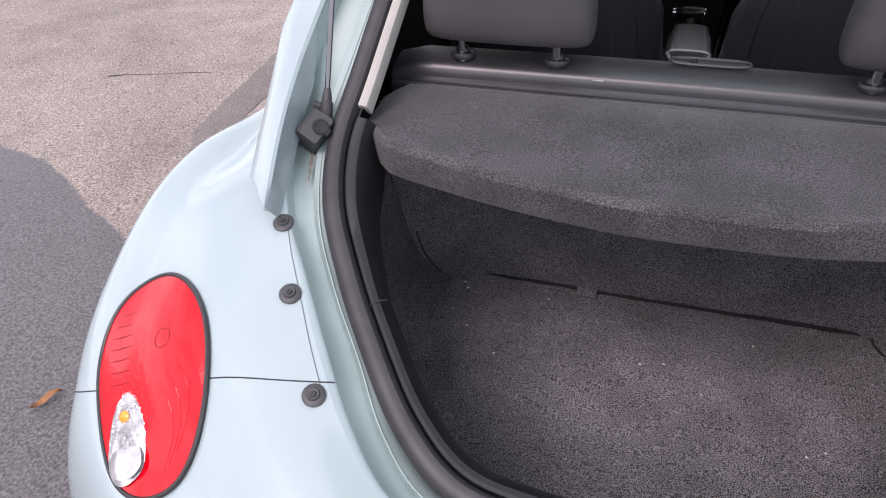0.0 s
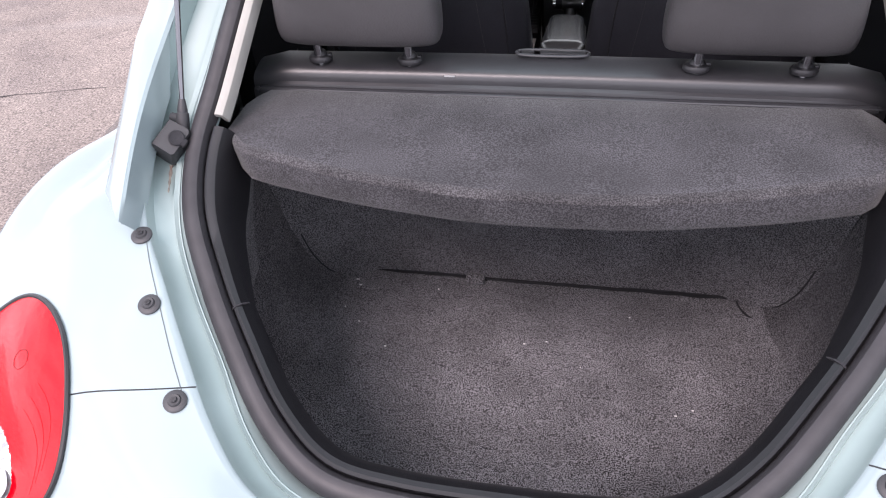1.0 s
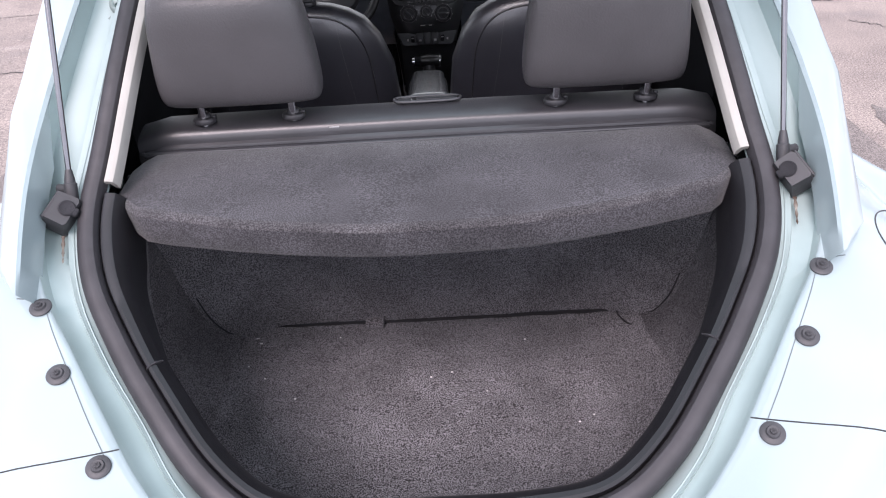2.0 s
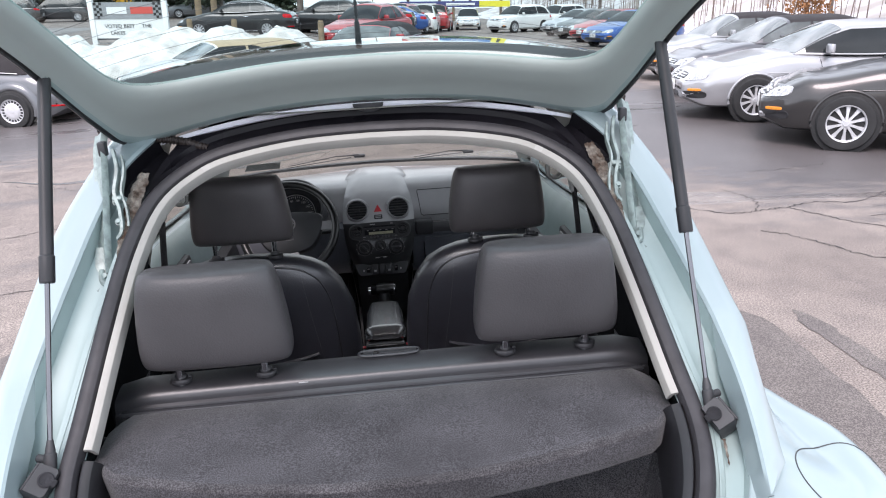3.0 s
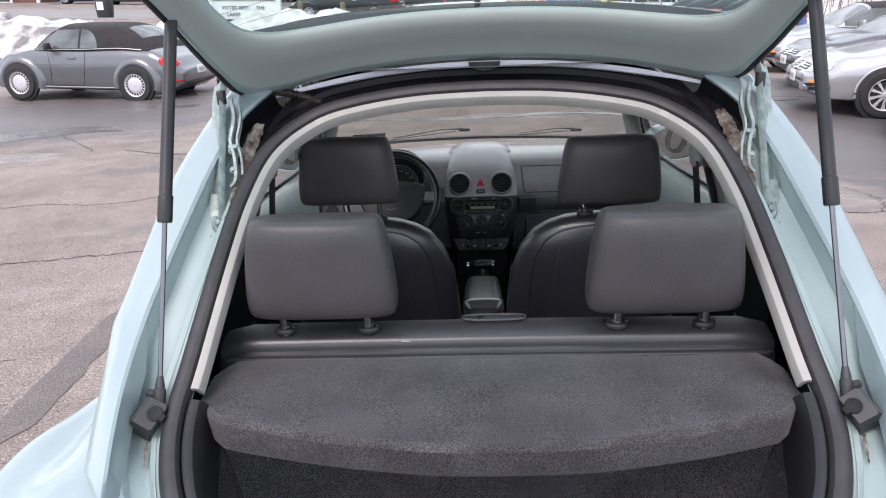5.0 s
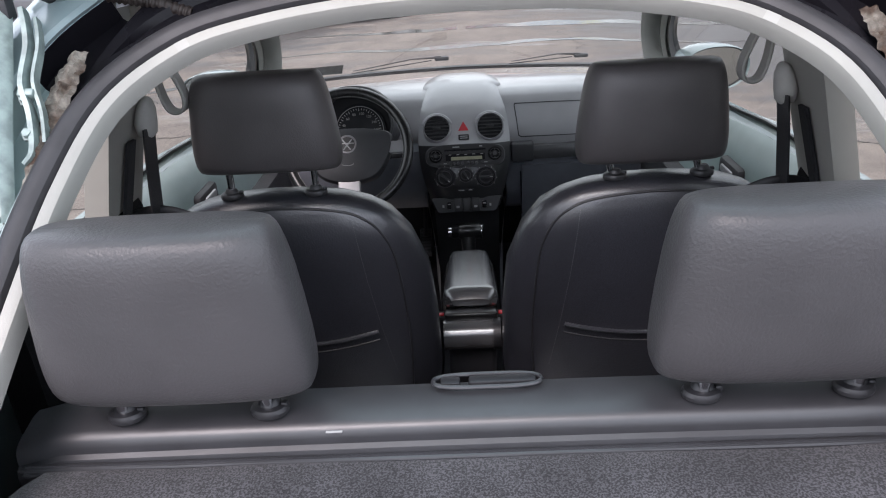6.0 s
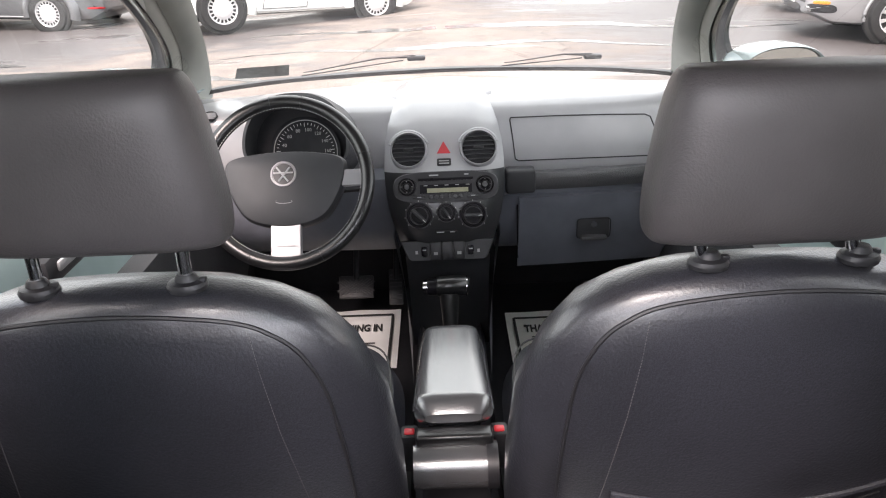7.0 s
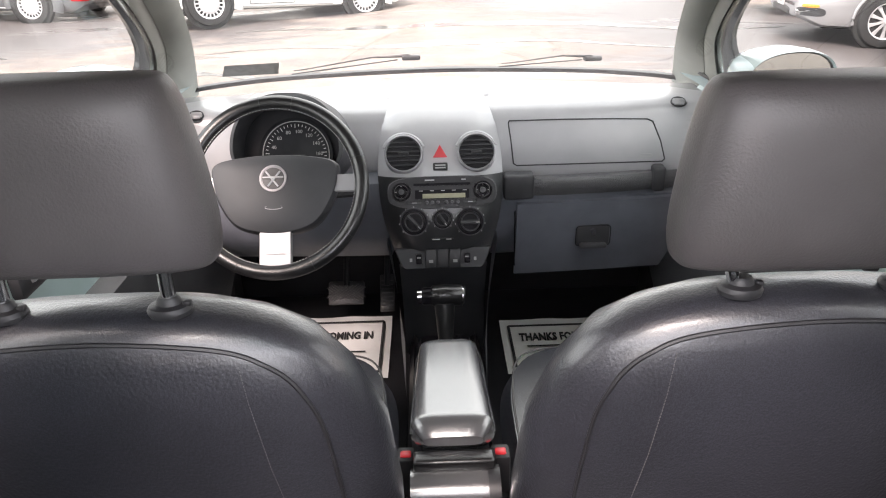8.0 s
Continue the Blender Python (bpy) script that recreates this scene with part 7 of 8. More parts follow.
                part("round_fender", loft([[fm @ Vector((r_ * k_ * math.cos(a), r_ * k_ * math.sin(a), d_)) for k_, d_ in bulge] for a in span]), colour, body, "rounded fender round the wheel")
            else:
                part("arch_lip", tube([fm @ Vector((r_ * 1.14 * math.cos(a), r_ * 1.14 * math.sin(a), .010)) for a in span], .020, 8), colour, body)
            wheel(c, Matrix.Translation((s * (hw - .052), y, r_)) @ pose(0, 0, 0, 0, 90 * s, 0), r_, .20, spokes, kind=rim)
    # cabin: a shell with the panes set just proud of it
    c0, c1, c2, c3 = (L * (t - .5) for t in sh["cab"])
    bz0 = curve_at(sh["top"], sh["cab"][0])
    wb, wr = hw * slim * .915, hw * .66
    roof_m = top_mat or colour
    h_max = H - curve_at(sh["top"], .5)

    def rise(y):
        if y < c1:
            f_ = max(0, (y - c0) / (c1 - c0))
            return h_max * (1.32 * f_ - .32 * f_ * f_)
        if y > c2:
            return h_max * math.sin(math.pi / 2 * max(0, (c3 - y) / (c3 - c2))) ** (.75 if top_mat else .92)
        return h_max * (1 + .03 * math.sin(math.pi * (y - c1) / (c2 - c1)))

    def belt_z(y):
        return curve_at(sh["top"], y / L + .5) - .012

    def shell(y, u, grow=1.0, up=0.0):
        """u from -1 at one belt line over the roof to 1 at the other."""
        h, b, a = rise(y), belt_z(y), abs(u)
        narrow = wb + (wr - wb) * (h / h_max)
        end = 1 - .06 * (max(0, (c1 - y) / (c1 - c0)) + max(0, (y - c2) / (c3 - c2))) ** 2
        if a > .45:
            g_ = (1 - a) / .55
            x, z = wb + (narrow - wb) * g_ ** 1.15, b + h * .84 * g_ ** .93
        else:
            q_ = a / .45
            x, z = narrow * q_ * (1 + .10 * (1 - q_)), b + h * (.84 + .16 * (1 - q_ ** 2.4))
        return Vector((math.copysign(x, u) * end * grow, y, z + up))

    us_ = [-1 + k / 14 for k in range(29)]
    y_cut = c1 - .04
    part("roof", loft([[shell(y, u) for u in us_] for y in [y_cut + (c3 - y_cut) * k / 34 for k in range(35)]]), roof_m, c, "fabric soft top" if top_mat else "")
    part("screen_frame", loft([[shell(y, u) for u in us_] for y in [c0 + (y_cut - c0) * k / 10 for k in range(11)]]), colour, c)
    g_m = glass or CAR_GLASS
    part("windscreen", loft([[shell(y, -.455 + .91 * k / 10, 1.004, .006) for k in range(11)] for y in [c0 + (c1 - c0) * (.02 + .84 * k / 8) for k in range(9)]]), CAR_GLASS_SKY if detail else g_m, c, "sloping windscreen")
    r_lo, r_hi = (.24, .60) if top_mat else (.14, .90)
    part("rear_pane", loft([[shell(y, (-.36 if top_mat else -.42) + (.72 if top_mat else .84) * k / 10, 1.004, .006) for k in range(11)] for y in [c3 - (c3 - c2) * (r_lo + (r_hi - r_lo) * k / 6) for k in range(7)]]), g_m, c)
    if top_mat:
        w_end, mid_y = c0 + (c3 - c0) * .57, c0 + (c3 - c0) * .41
    else:
        w_end = c2 + (c3 - c2) * .55
        mid_y = (c1 + w_end) / 2 + .10
    for s in (-1, 1):
        for which, (y0_, y1_) in enumerate(((c0 + (c1 - c0) * .20, mid_y - .022), (mid_y + .022, w_end))):
            strip = []
            for k in range(15):
                y = y0_ + (y1_ - y0_) * k / 14
                h = rise(y)
                top_g = .91
                if which:
                    top_g *= math.sqrt(max(.02, 1 - (k / 14) ** (2.2 if top_mat else 4.0)))
                lo_g = min(top_g - .01, (.030 / max(.05, h)))
                strip.append([shell(y, s * (1 - .55 * (lo_g + (top_g - lo_g) * q / 4)), 1.010) for q in range(5)])
            part("side_pane", loft(strip), g_m, c, "side window")
        if detail:
            part("belt_strip", tube([shell(y, s, 1.014, .010) for y in [c0 + (c3 - c0) * (.14 + .80 * k / 20) for k in range(21)]], .010, 6), SILVER, c, "bright window strip")
            if not top_mat:
                part("belt_strip", tube([shell(y, s * .51, 1.012, .004) for y in [c0 + (c1 - c0) * .75 + (w_end - c0 - (c1 - c0) * .75) * k / 16 for k in range(17)]], .007, 6), SILVER, c)
    # front: lamps, grille, plate
    nose_t = curve_at(sh["top"], .04)
    yn = -L / 2
    round_lamp = kind == "beetle"
    for s in (-1, 1):
        if round_lamp:
            lamp_ = patch("headlamp", (s * hw * .66, yn + .16, nose_t - .03), (s * .35, -.80, .48), .13, .13, LAMP_CLEAR, .014, 1.0, text="round clear headlamp")
        else:
            lamp_ = patch("headlamp", (s * hw * .68, yn + .12, nose_t - .075), (s * .62, -.74, .22), .235, .070, LAMP_CLEAR, .010, .75, s * .035, s * .25, text="swept clear headlamp")
            patch("lamp_pod", (s * hw * .62, yn + .10, nose_t - .080), (s * .62, -.74, .22), .045, .040, CHROME, .018, 1.0, parent=lamp_)
        patch("fog_recess", (s * hw * .80, yn + .12, .385), (s * .68, -.73, 0), .17, .055, BLACK, .006, .6, text="dark fog lamp recess")
        if kind != "suv":
            patch("fog_lamp", (s * hw * .66, yn + .08, .372), (s * .55, -.83, 0), .040, .040, LAMP_CLEAR, .012, 1.0)
        patch("turn_signal", (s * hw * .80, yn + .13, .455), (s * .70, -.71, 0), .095, .020, AMBER, .010, .5, text="amber marker lamp")
        patch("tail_lamp", (s * hw * .86, L / 2 - .15, curve_at(sh["top"], .95) - (.16 if kind != "beetle" else .07)), (s * .78, .60, .14), .21, .075, LAMP_RED, .014, .75, -s * .02, -s * .25, text="red tail lamp")
        if detail:
            patch("rear_reflector", (s * hw * .80, L / 2 - .10, .42), (s * .6, .8, 0), .13, .018, LAMP_RED, .008, .5)
        mb = pillow(.105, .09, .13, .10, 2.4, 24, 8, 0)
        bmesh.ops.transform(mb, matrix=Matrix.Translation((s * (hw * .90 + .10), c0 + .44, bz0 + .075)), verts=mb.verts)
        part("door_mirror", mb, colour if kind != "beetle" else BLACK, c)
        part("mirror_arm", tube([(s * (hw * .90), c0 + .46, bz0 + .02), (s * (hw * .90 + .07), c0 + .46, bz0 + .05)], .018, 8), BLACK, c)
        hy = mid_y - .16
        hit, _, _, _ = bvh.ray_cast(Vector((s * 2, hy, belt_z(hy) - .16)), Vector((-s, 0, 0)))
        if hit is not None:
            part("door_handle", box(hit.x + s * .012, hy, hit.z, .024, .18, .028, .008), CHROME if kind == "sedan" else colour, body)
        if detail:
            zl, zh = .30, belt_z(mid_y) - .05
            y_f, y_b = c0 + .34, mid_y + .03
            seam("door_gap", [(y_f + .05 * math.sin(math.pi * k / 10), zl + (zh - zl) * k / 10) for k in range(11)], s, .0055, BLACK, body)
            seam("door_gap", [(y_b + (.10 if top_mat else .04) * math.sin(math.pi * .5 * k / 10), zl + (zh - zl) * k / 10) for k in range(11)], s, .0055, BLACK, body)
            seam("door_gap", [(y_f + (y_b - y_f) * k / 12, zl) for k in range(13)], s, .0045, BLACK, body)
            if kind != "beetle" and not top_mat:
                seam("door_gap", [(w_end - .12 + .10 * math.sin(2.2 * k / 10), zl + (zh - zl) * k / 10) for k in range(11)], s, .0055, BLACK, body)
            seam("body_crease", [(c0 - .35 + (L * .60) * k / 24, .70 + .05 * k / 24) for k in range(25)], s, .008, colour, body)
        part("sill_strip", box(s * (hw * slim - .006), 0, .27, .02, L * .40, .022, .006), SILVER if detail else BLACK, body)
    gz = nose_t - .09
    if kind != "beetle":
        patch("grille", (0, yn, gz), (0, -1, .12), hw * .44, .062, BLACK, .006, .5, text="black grille with chrome bars")
        for q in (-1, 0, 1):
            patch("grille_bar", (0, yn, gz + .034 * q), (0, -1, .12), hw * .42, .008, CHROME, .016, .4)
    patch("badge", (0, yn, gz), (0, -1, .12), .060, .060, CHROME, .026, 1.0)
    patch("air_intake", (0, yn, .345), (0, -1, 0), hw * .50, .060, BLACK, .008, .5)
    part("front_plate", box(0, yn - .085, .475, .31, .02, .15, .004), WHITE_INK, c, "white plate with dark bars")
    part("rear_plate", box(0, L / 2 + .080, .60, .31, .02, .15, .004), WHITE_INK, c)
    for q in (-1, 0, 1):
        part("plate_bar", box(q * .08, yn - .097, .470, .055, .004, .07), GREY_INK, c)
        part("plate_bar", box(q * .08, L / 2 + .092, .595, .055, .004, .07), GREY_INK, c)
    patch("rear_valance", (0, L / 2, .36), (0, 1, 0), hw * .72, .055, BLACK, .008, .5)
    return c


def car_paint(name, col, metal=.5, rough=.3):
    return mat(name, col, rough, metal=metal, coat=.6, var=.06, scale=2)


P_SILVER, P_DARK, P_GREY = car_paint("silver_metallic", (.40, .40, .415)), car_paint("dark_brown_grey_metallic", (.05, .047, .047)), car_paint("mid_grey_metallic", (.15, .155, .165))
P_BLACK, P_WHITE, P_RED, P_BLUE = car_paint("black_car_paint", (.018, .018, .02), .2), car_paint("white_car_paint", (.72, .73, .72), 0), car_paint("red_car_paint", (.38, .025, .03), .1), car_paint("blue_car_paint", (.03, .10, .32), .3)
SOFT_BLACK, SOFT_BEIGE = mat("black_canvas", (.025, .022, .024), .9, bump=.3, bscale=300), mat("beige_canvas", (.42, .33, .22), .9, bump=.3, bscale=300)


def at(x, y, heading, lift=0.0):
    """heading: the way the nose points, degrees from +x."""
    return pose(x, y, ground_z(x, y) + lift, 0, 0, heading + 90)


# right: row of cars nosing towards the lot
parked_car("silver_sedan", "silver four-door sedan with ten-spoke wheels parked nose in", at(7.10, 10.91, 168), P_SILVER, "sedan", 4.75, 1.85, 1.42)
parked_car("dark_sedan", "dark brown-grey car with alloy wheels parked beside the silver sedan", at(7.04, 8.23, 152), P_DARK, "sedan", 4.45, 1.80, 1.44)
parked_car("soft_top_car", "dark grey convertible with a black soft top, closed", at(7.9, 13.9, 174), car_paint("dark_grey_metallic", (.10, .10, .11)), "sedan", 4.4, 1.80, 1.44, top_mat=SOFT_BLACK, glass=CAR_GLASS_SKY)
parked_car("soft_top_car", "pale grey convertible with a dark roof, closed", at(8.4, 16.9, 176), car_paint("pale_grey_metallic", (.35, .36, .37)), "sedan", 4.4, 1.80, 1.46, top_mat=SOFT_BLACK, glass=CAR_GLASS_SKY)
# left and ahead
parked_car("grey_convertible", "grey rounded convertible with black soft top and dish wheels", at(-7.90, 15.50, 173), P_GREY, "beetle", 4.28, 1.81, 1.49, rim="dish", spokes=20, top_mat=SOFT_BLACK, glass=CAR_GLASS_SKY)
parked_car("white_convertible", "white rounded convertible with a beige soft top", at(-2.55, 14.12, 207), P_WHITE, "beetle", 4.2, 1.75, 1.32, rim="dish", spokes=20, top_mat=SOFT_BEIGE, glass=CAR_GLASS)
# added car: stands in for the red reflection in the hatchback's glossy roof
parked_car("red_car", "small red car with dark windows, added for a red roof reflection", at(.0, 18.3, 250), P_RED, "hatch", 3.9, 1.68, 1.30, top_mat=SOFT_BLACK)
# far right row
for k, (nm, col, x, y, kd) in enumerate((("blue", P_BLUE, 11.0, 31.0, "sedan"), ("red", P_RED, 11.5, 34.8, "sedan"), ("dark grey", P_DARK, 11.6, 38.5, "sedan"), ("silver", P_SILVER, 11.9, 42.5, "sedan"), ("white", P_WHITE, 13.0, 51.5, "suv"), ("white", P_WHITE, 9.7, 49, "suv"))):
    parked_car("parked_suv" if kd == "suv" else "parked_sedan", nm + (" sport utility vehicle" if kd == "suv" else " sedan") + " in the far row of the lot", at(x, y, 208 if k < 4 else 215), col, kd, 4.6, 1.82, 1.7 if kd == "suv" else 1.45, detail=False)
parked_car("parked_hatchback", "white hatchback facing the camera at the far end", at(7.2, 56, 262), P_WHITE, "hatch", 4.0, 1.72, 1.55, detail=False)
parked_car("red_pickup", "red car with dark windscreen facing the lot", at(-.1, 27.5, 244), P_RED, "sedan", 4.4, 1.8, 1.5, detail=False)
for k, (nm, col, x, y, h, kd) in enumerate((("red", P_RED, 2.1, 46, 70, "suv"), ("white", P_WHITE, 3.6, 50, 80, "suv"), ("red", P_RED, 4.7, 53, 80, "suv"))):
    parked_car("parked_suv", nm + " vehicle seen from behind, far along the lot", at(x, y, h), col, kd, 4.5, 1.8, 1.75, detail=False)
# far left behind the snow bank
parked_car("black_coupe", "black coupe with alloy wheels behind the snow bank", at(-5.3, 31.2, 176), P_BLACK, "sedan", 4.5, 1.8, 1.42)
for k in range(4):
    parked_car("black_car", "dark car parked in the row beyond the snow bank", at(-1.9 + .95 * k, 34.0 + 2.9 * k, 170), (P_BLACK, P_DARK, P_BLACK, P_BLUE)[k], "sedan", 4.5, 1.8, 1.44, detail=False)

for k, (x, y, col) in enumerate(((-26.5, 58, P_DARK), (-23.5, 60, P_BLACK), (-14.5, 66, P_GREY))):
    parked_car("parked_pickup", "dark vehicle parked beyond the road", at(x, y, 190), col, "suv", 5.0, 1.9, 1.8, detail=False)

# ---- snow banks ----
def snow_mat(name, dirt):
    return mat(name, (.67, .66, .64), .75, var=.1, scale=1.6, bump=.7, bscale=7, col2=dirt, grain=.10, gscale=4)


SNOW, SNOW_DIRTY = snow_mat("clean_snow", (.50, .48, .45)), snow_mat("dirty_snow", (.17, .16, .155))


def bank(x0, x1, y, depth, h, seed, material):
    rings = []
    nx = max(12, int((x1 - x0) / .22))
    for i in range(nx + 1):
        u = i / nx
        x = x0 + (x1 - x0) * u
        env = min(1, u * 7, (1 - u) * 5) ** .6
        ring = []
        for j in range(17):
            v = j / 16
            prof_ = math.sin(math.pi * v) ** .75
            nz = noise.fractal(Vector((x * .9, v * 3, seed)), .9, 2.1, 5)
            ring.append(Vector((x + .15 * nz, y + depth * (v - .5) + .12 * nz, ground_z(x, y) - .03 + h * env * prof_ * (1 + .42 * nz) + .16 * noise.noise(Vector((x * 3, v * 9, seed))) * prof_)))
        rings.append(ring)
    return part("snow_bank", loft(rings), material)


tagged(bank(-10.6, -.9, 22.4, 4.6, 1.12, 3.0, SNOW), "ploughed bank of lumpy white snow", "snow bank")
tagged(bank(-36, -9.6, 24.0, 4.5, 1.15, 8.0, SNOW_DIRTY), "long ploughed snow bank, dirty at its foot", "snow bank")

# ---- snowy hillside with bare trees ----
rings = []
for i in range(49):
    y = 4 + 2.6 * i
    ring = []
    for j in range(21):
        v = j / 20
        x = 13.5 + .10 * (y - 20) * .2 + 42 * v
        ring.append(Vector((x, y, .0 + 16 * (v * v * (3 - 2 * v)) ** .9 + 1.2 * noise.fractal(Vector((x * .12, y * .12, 5)), .9, 2, 4) * min(1, v * 4))))
    rings.append(ring)
hill = part("snowy_hillside", loft(rings), mat("hillside_snow", (.60, .60, .62), .8, var=.2, scale=.6, bump=.4, bscale=6, col2=(.40, .36, .34)))
tagged(hill, "snow-covered hillside rising behind the parked cars", "hillside", kind="structure")
BARK, BARK_PALE = mat("grey_brown_bark", (.17, .14, .122), .95, var=.4, scale=3, bump=.6, bscale=30), mat("pale_bark", (.34, .30, .27), .95, var=.4, scale=3, bump=.5, bscale=30)


def limb(bm, p, d, length, r, depth, rnd, n=5):
    pts = [p]
    k = 4
    for i in range(k):
        d = (d + Vector((rnd.uniform(-.16, .16), rnd.uniform(-.16, .16), rnd.uniform(-.06, .12)))).normalized()
        pts.append(pts[-1] + d * length / k)
    tube(pts, r, n, bm=bm, scale=[1 - .16 * i for i in range(k + 1)])
    if depth:
        for i in range(2 + depth):
            at_ = pts[1 + rnd.randrange(k)]
            a = rnd.uniform(0, 2 * math.pi)
            side = Vector((math.cos(a), math.sin(a), rnd.uniform(.25, .9))).normalized()
            limb(bm, at_, (d * .5 + side).normalized(), length * rnd.uniform(.38, .62), r * .45, depth - 1, rnd, 4 if depth > 1 else 3)


def bare_tree(seed, h):
    rnd = random.Random(seed)
    bm = bmesh.new()
    trunk = []
    p, d = Vector((0, 0, -.3)), Vector((rnd.uniform(-.05, .05), rnd.uniform(-.05, .05), 1))
    k = 8
    for i in range(k + 1):
        trunk.append(p.copy())
        p = p + (d + Vector((rnd.uniform(-.05, .05), rnd.uniform(-.05, .05), 0))).normalized() * h / k
    r = h * .0078
    tube(trunk, r, 6, bm=bm, scale=[1 - .105 * i for i in range(k + 1)])
    br = bmesh.new()
    for i in range(19):
        at_ = trunk[2 + int((k - 2) * (i / 19) ** .9)]
        a = rnd.uniform(0, 2 * math.pi)
        limb(br, at_, Vector((math.cos(a), math.sin(a), rnd.uniform(.5, 1.3))).normalized(), h * rnd.uniform(.14, .30), r * .30, 2, rnd, 3)
    return bm, br


kinds = []
for k in range(4):
    t0 = thing("bare_tree", "tall leafless deciduous tree with fine branches", "tree", pose(0, 0, -60), "bare trees")
    b1, b2 = bare_tree(100 + k, 13)
    part("trunk", b1, BARK if k % 2 else BARK_PALE, t0)
    part("crown", b2, BARK, t0)
    kinds.append(t0)


def hill_z(x, y):
    v = min(1, max(0, (x - 13.5 - .02 * (y - 20)) / 42))
    return 16 * (v * v * (3 - 2 * v)) ** .9 + 1.2 * noise.fractal(Vector((x * .12, y * .12, 5)), .9, 2, 4) * min(1, v * 4)


used = [False] * 4


def plant(k, x, y, z, s, rot):
    m = pose(x, y, z, 0, 0, rot) @ Matrix.Diagonal((s, s, s, 1))
    if not used[k]:
        used[k] = True
        kinds[k].matrix_world = m
        return kinds[k]
    c = copy_thing(kinds[k], pose(x, y, z, 0, 0, rot))
    c.scale = (s, s, s)
    return c


r = random.Random(9)
for q in range(90):
    x, y = r.uniform(17, 50), r.uniform(12, 100)
    plant(q % 4, x, y, hill_z(x, y) - .1, r.uniform(.6, 1.15), r.uniform(0, 360))
for q in range(85):
    x, y = r.uniform(-70, -11), r.uniform(72, 98)
    plant(q % 4, x, y, ground_z(x, y) - .1, r.uniform(.9, 1.5), r.uniform(0, 360))
for x, y, s in ((18.8, 70, .95), (23, 74, 1.0)):
    plant(int(x) % 4, x, y, ground_z(x, y) - .1, s, x * 30)

# thin saplings and brush on the slope, too many to count
r = random.Random(12)
brush = bmesh.new()
for q in range(950):
    x, y = 14.5 + 30 * r.random() ** 1.3, r.uniform(9, 85)
    z, h = hill_z(x, y), r.uniform(1.5, 6.5)
    lx_, ly_ = r.uniform(-.12, .12) * h, r.uniform(-.12, .12) * h
    w = .006 + .0038 * h
    tube([(x, y, z - .1), (x + lx_ * .4, y + ly_ * .4, z + h * .5), (x + lx_, y + ly_, z + h)], w, 3, bm=brush, scale=[1, .7, .2])
    for k in range(2 if q % 3 else 0):
        f = r.uniform(.35, .8)
        a = r.uniform(0, 6.28)
        s0 = Vector((x + lx_ * f, y + ly_ * f, z + h * f))
        tube([s0, s0 + Vector((math.cos(a), math.sin(a), 1.3)) * h * .12], w * .4, 3, bm=brush, scale=[1, .3])
tagged(part("saplings", brush, mat("brown_twigs", (.20, .15, .125), .95, var=.4, scale=2)), "dense thin bare saplings standing in snow", "saplings", kind="stuff")

# pines at the road side
NEEDLE = mat("dark_pine_needles", (.035, .055, .035), .9, var=.5, scale=1.2, col2=(.06, .075, .045))


def pine(seed, h):
    rnd = random.Random(seed)
    bm = bmesh.new()
    tube([(0, 0, -.2), (.05, 0, h * .5), (0, .05, h)], h * .014, 7, bm=bm, scale=[1, .7, .12])
    cr = bmesh.new()
    for i in range(54):
        z = h * (.10 + .88 * (i / 54))
        rad = h * .19 * (1 - (i / 54)) ** .7 * rnd.uniform(.4, 1.2) + .25
        a = rnd.uniform(0, 2 * math.pi)
        tip = Vector((math.cos(a) * rad, math.sin(a) * rad, z - rad * .12))
        tube([(0, 0, z), tip], .03, 3, bm=cr)
        for q in range(50):
            f = rnd.uniform(.15, 1.05)
            c = Vector((0, 0, z)).lerp(tip, f) + Vector((rnd.gauss(0, .30), rnd.gauss(0, .30), rnd.gauss(0, .20) - .25 * f))
            u = Vector((rnd.uniform(-1, 1), rnd.uniform(-1, 1), rnd.uniform(-.5, .5))).normalized() * rnd.uniform(.22, .50)
            w = u.cross(Vector((rnd.uniform(-1, 1), rnd.uniform(-1, 1), 1))).normalized() * rnd.uniform(.07, .16)
            cr.faces.new([cr.verts.new(c - u), cr.verts.new(c + w), cr.verts.new(c + u), cr.verts.new(c - w)])
    return bm, cr


pn = []
for k in range(3):
    t0 = thing("pine_tree", "tall dark green pine with ragged branches", "tree", pose(0, 0, -80), "pines")
    b1, b2 = pine(200 + k, 14)
    part("trunk", b1, BARK, t0)
    part("crown", b2, NEEDLE, t0)
    pn.append(t0)
for q, (x, y, s) in enumerate(((-18.0, 66, 1.15), (-12.2, 64, 1.05), (-10.2, 69, 1.15), (-14.8, 74, 1.2), (-34, 74, 1.1), (-45, 76, 1.2), (-28, 82, 1.2), (-8.4, 72, .8), (30, 66, .8), (34, 72, .9), (31, 84, 1.0))):
    z = hill_z(x, y) if x > 0 else ground_z(x, y) - .1
    if q < 3:
        pn[q].matrix_world = pose(x, y, z, 0, 0, q * 70) @ Matrix.Diagonal((s, s, s, 1))
    else:
        c = copy_thing(pn[q % 3], pose(x, y, z, 0, 0, q * 70))
        c.scale = (s, s, s)
# young pines in the undergrowth at the foot of the trees
b1, b2 = pine(230, 5)
young = thing("young_pine", "bushy young pine standing among bare trunks", "tree", pose(-16.2, 68, ground_z(-16.2, 68) - .1), "young pines")
part("trunk", b1, BARK, young)
part("crown", b2, NEEDLE, young)
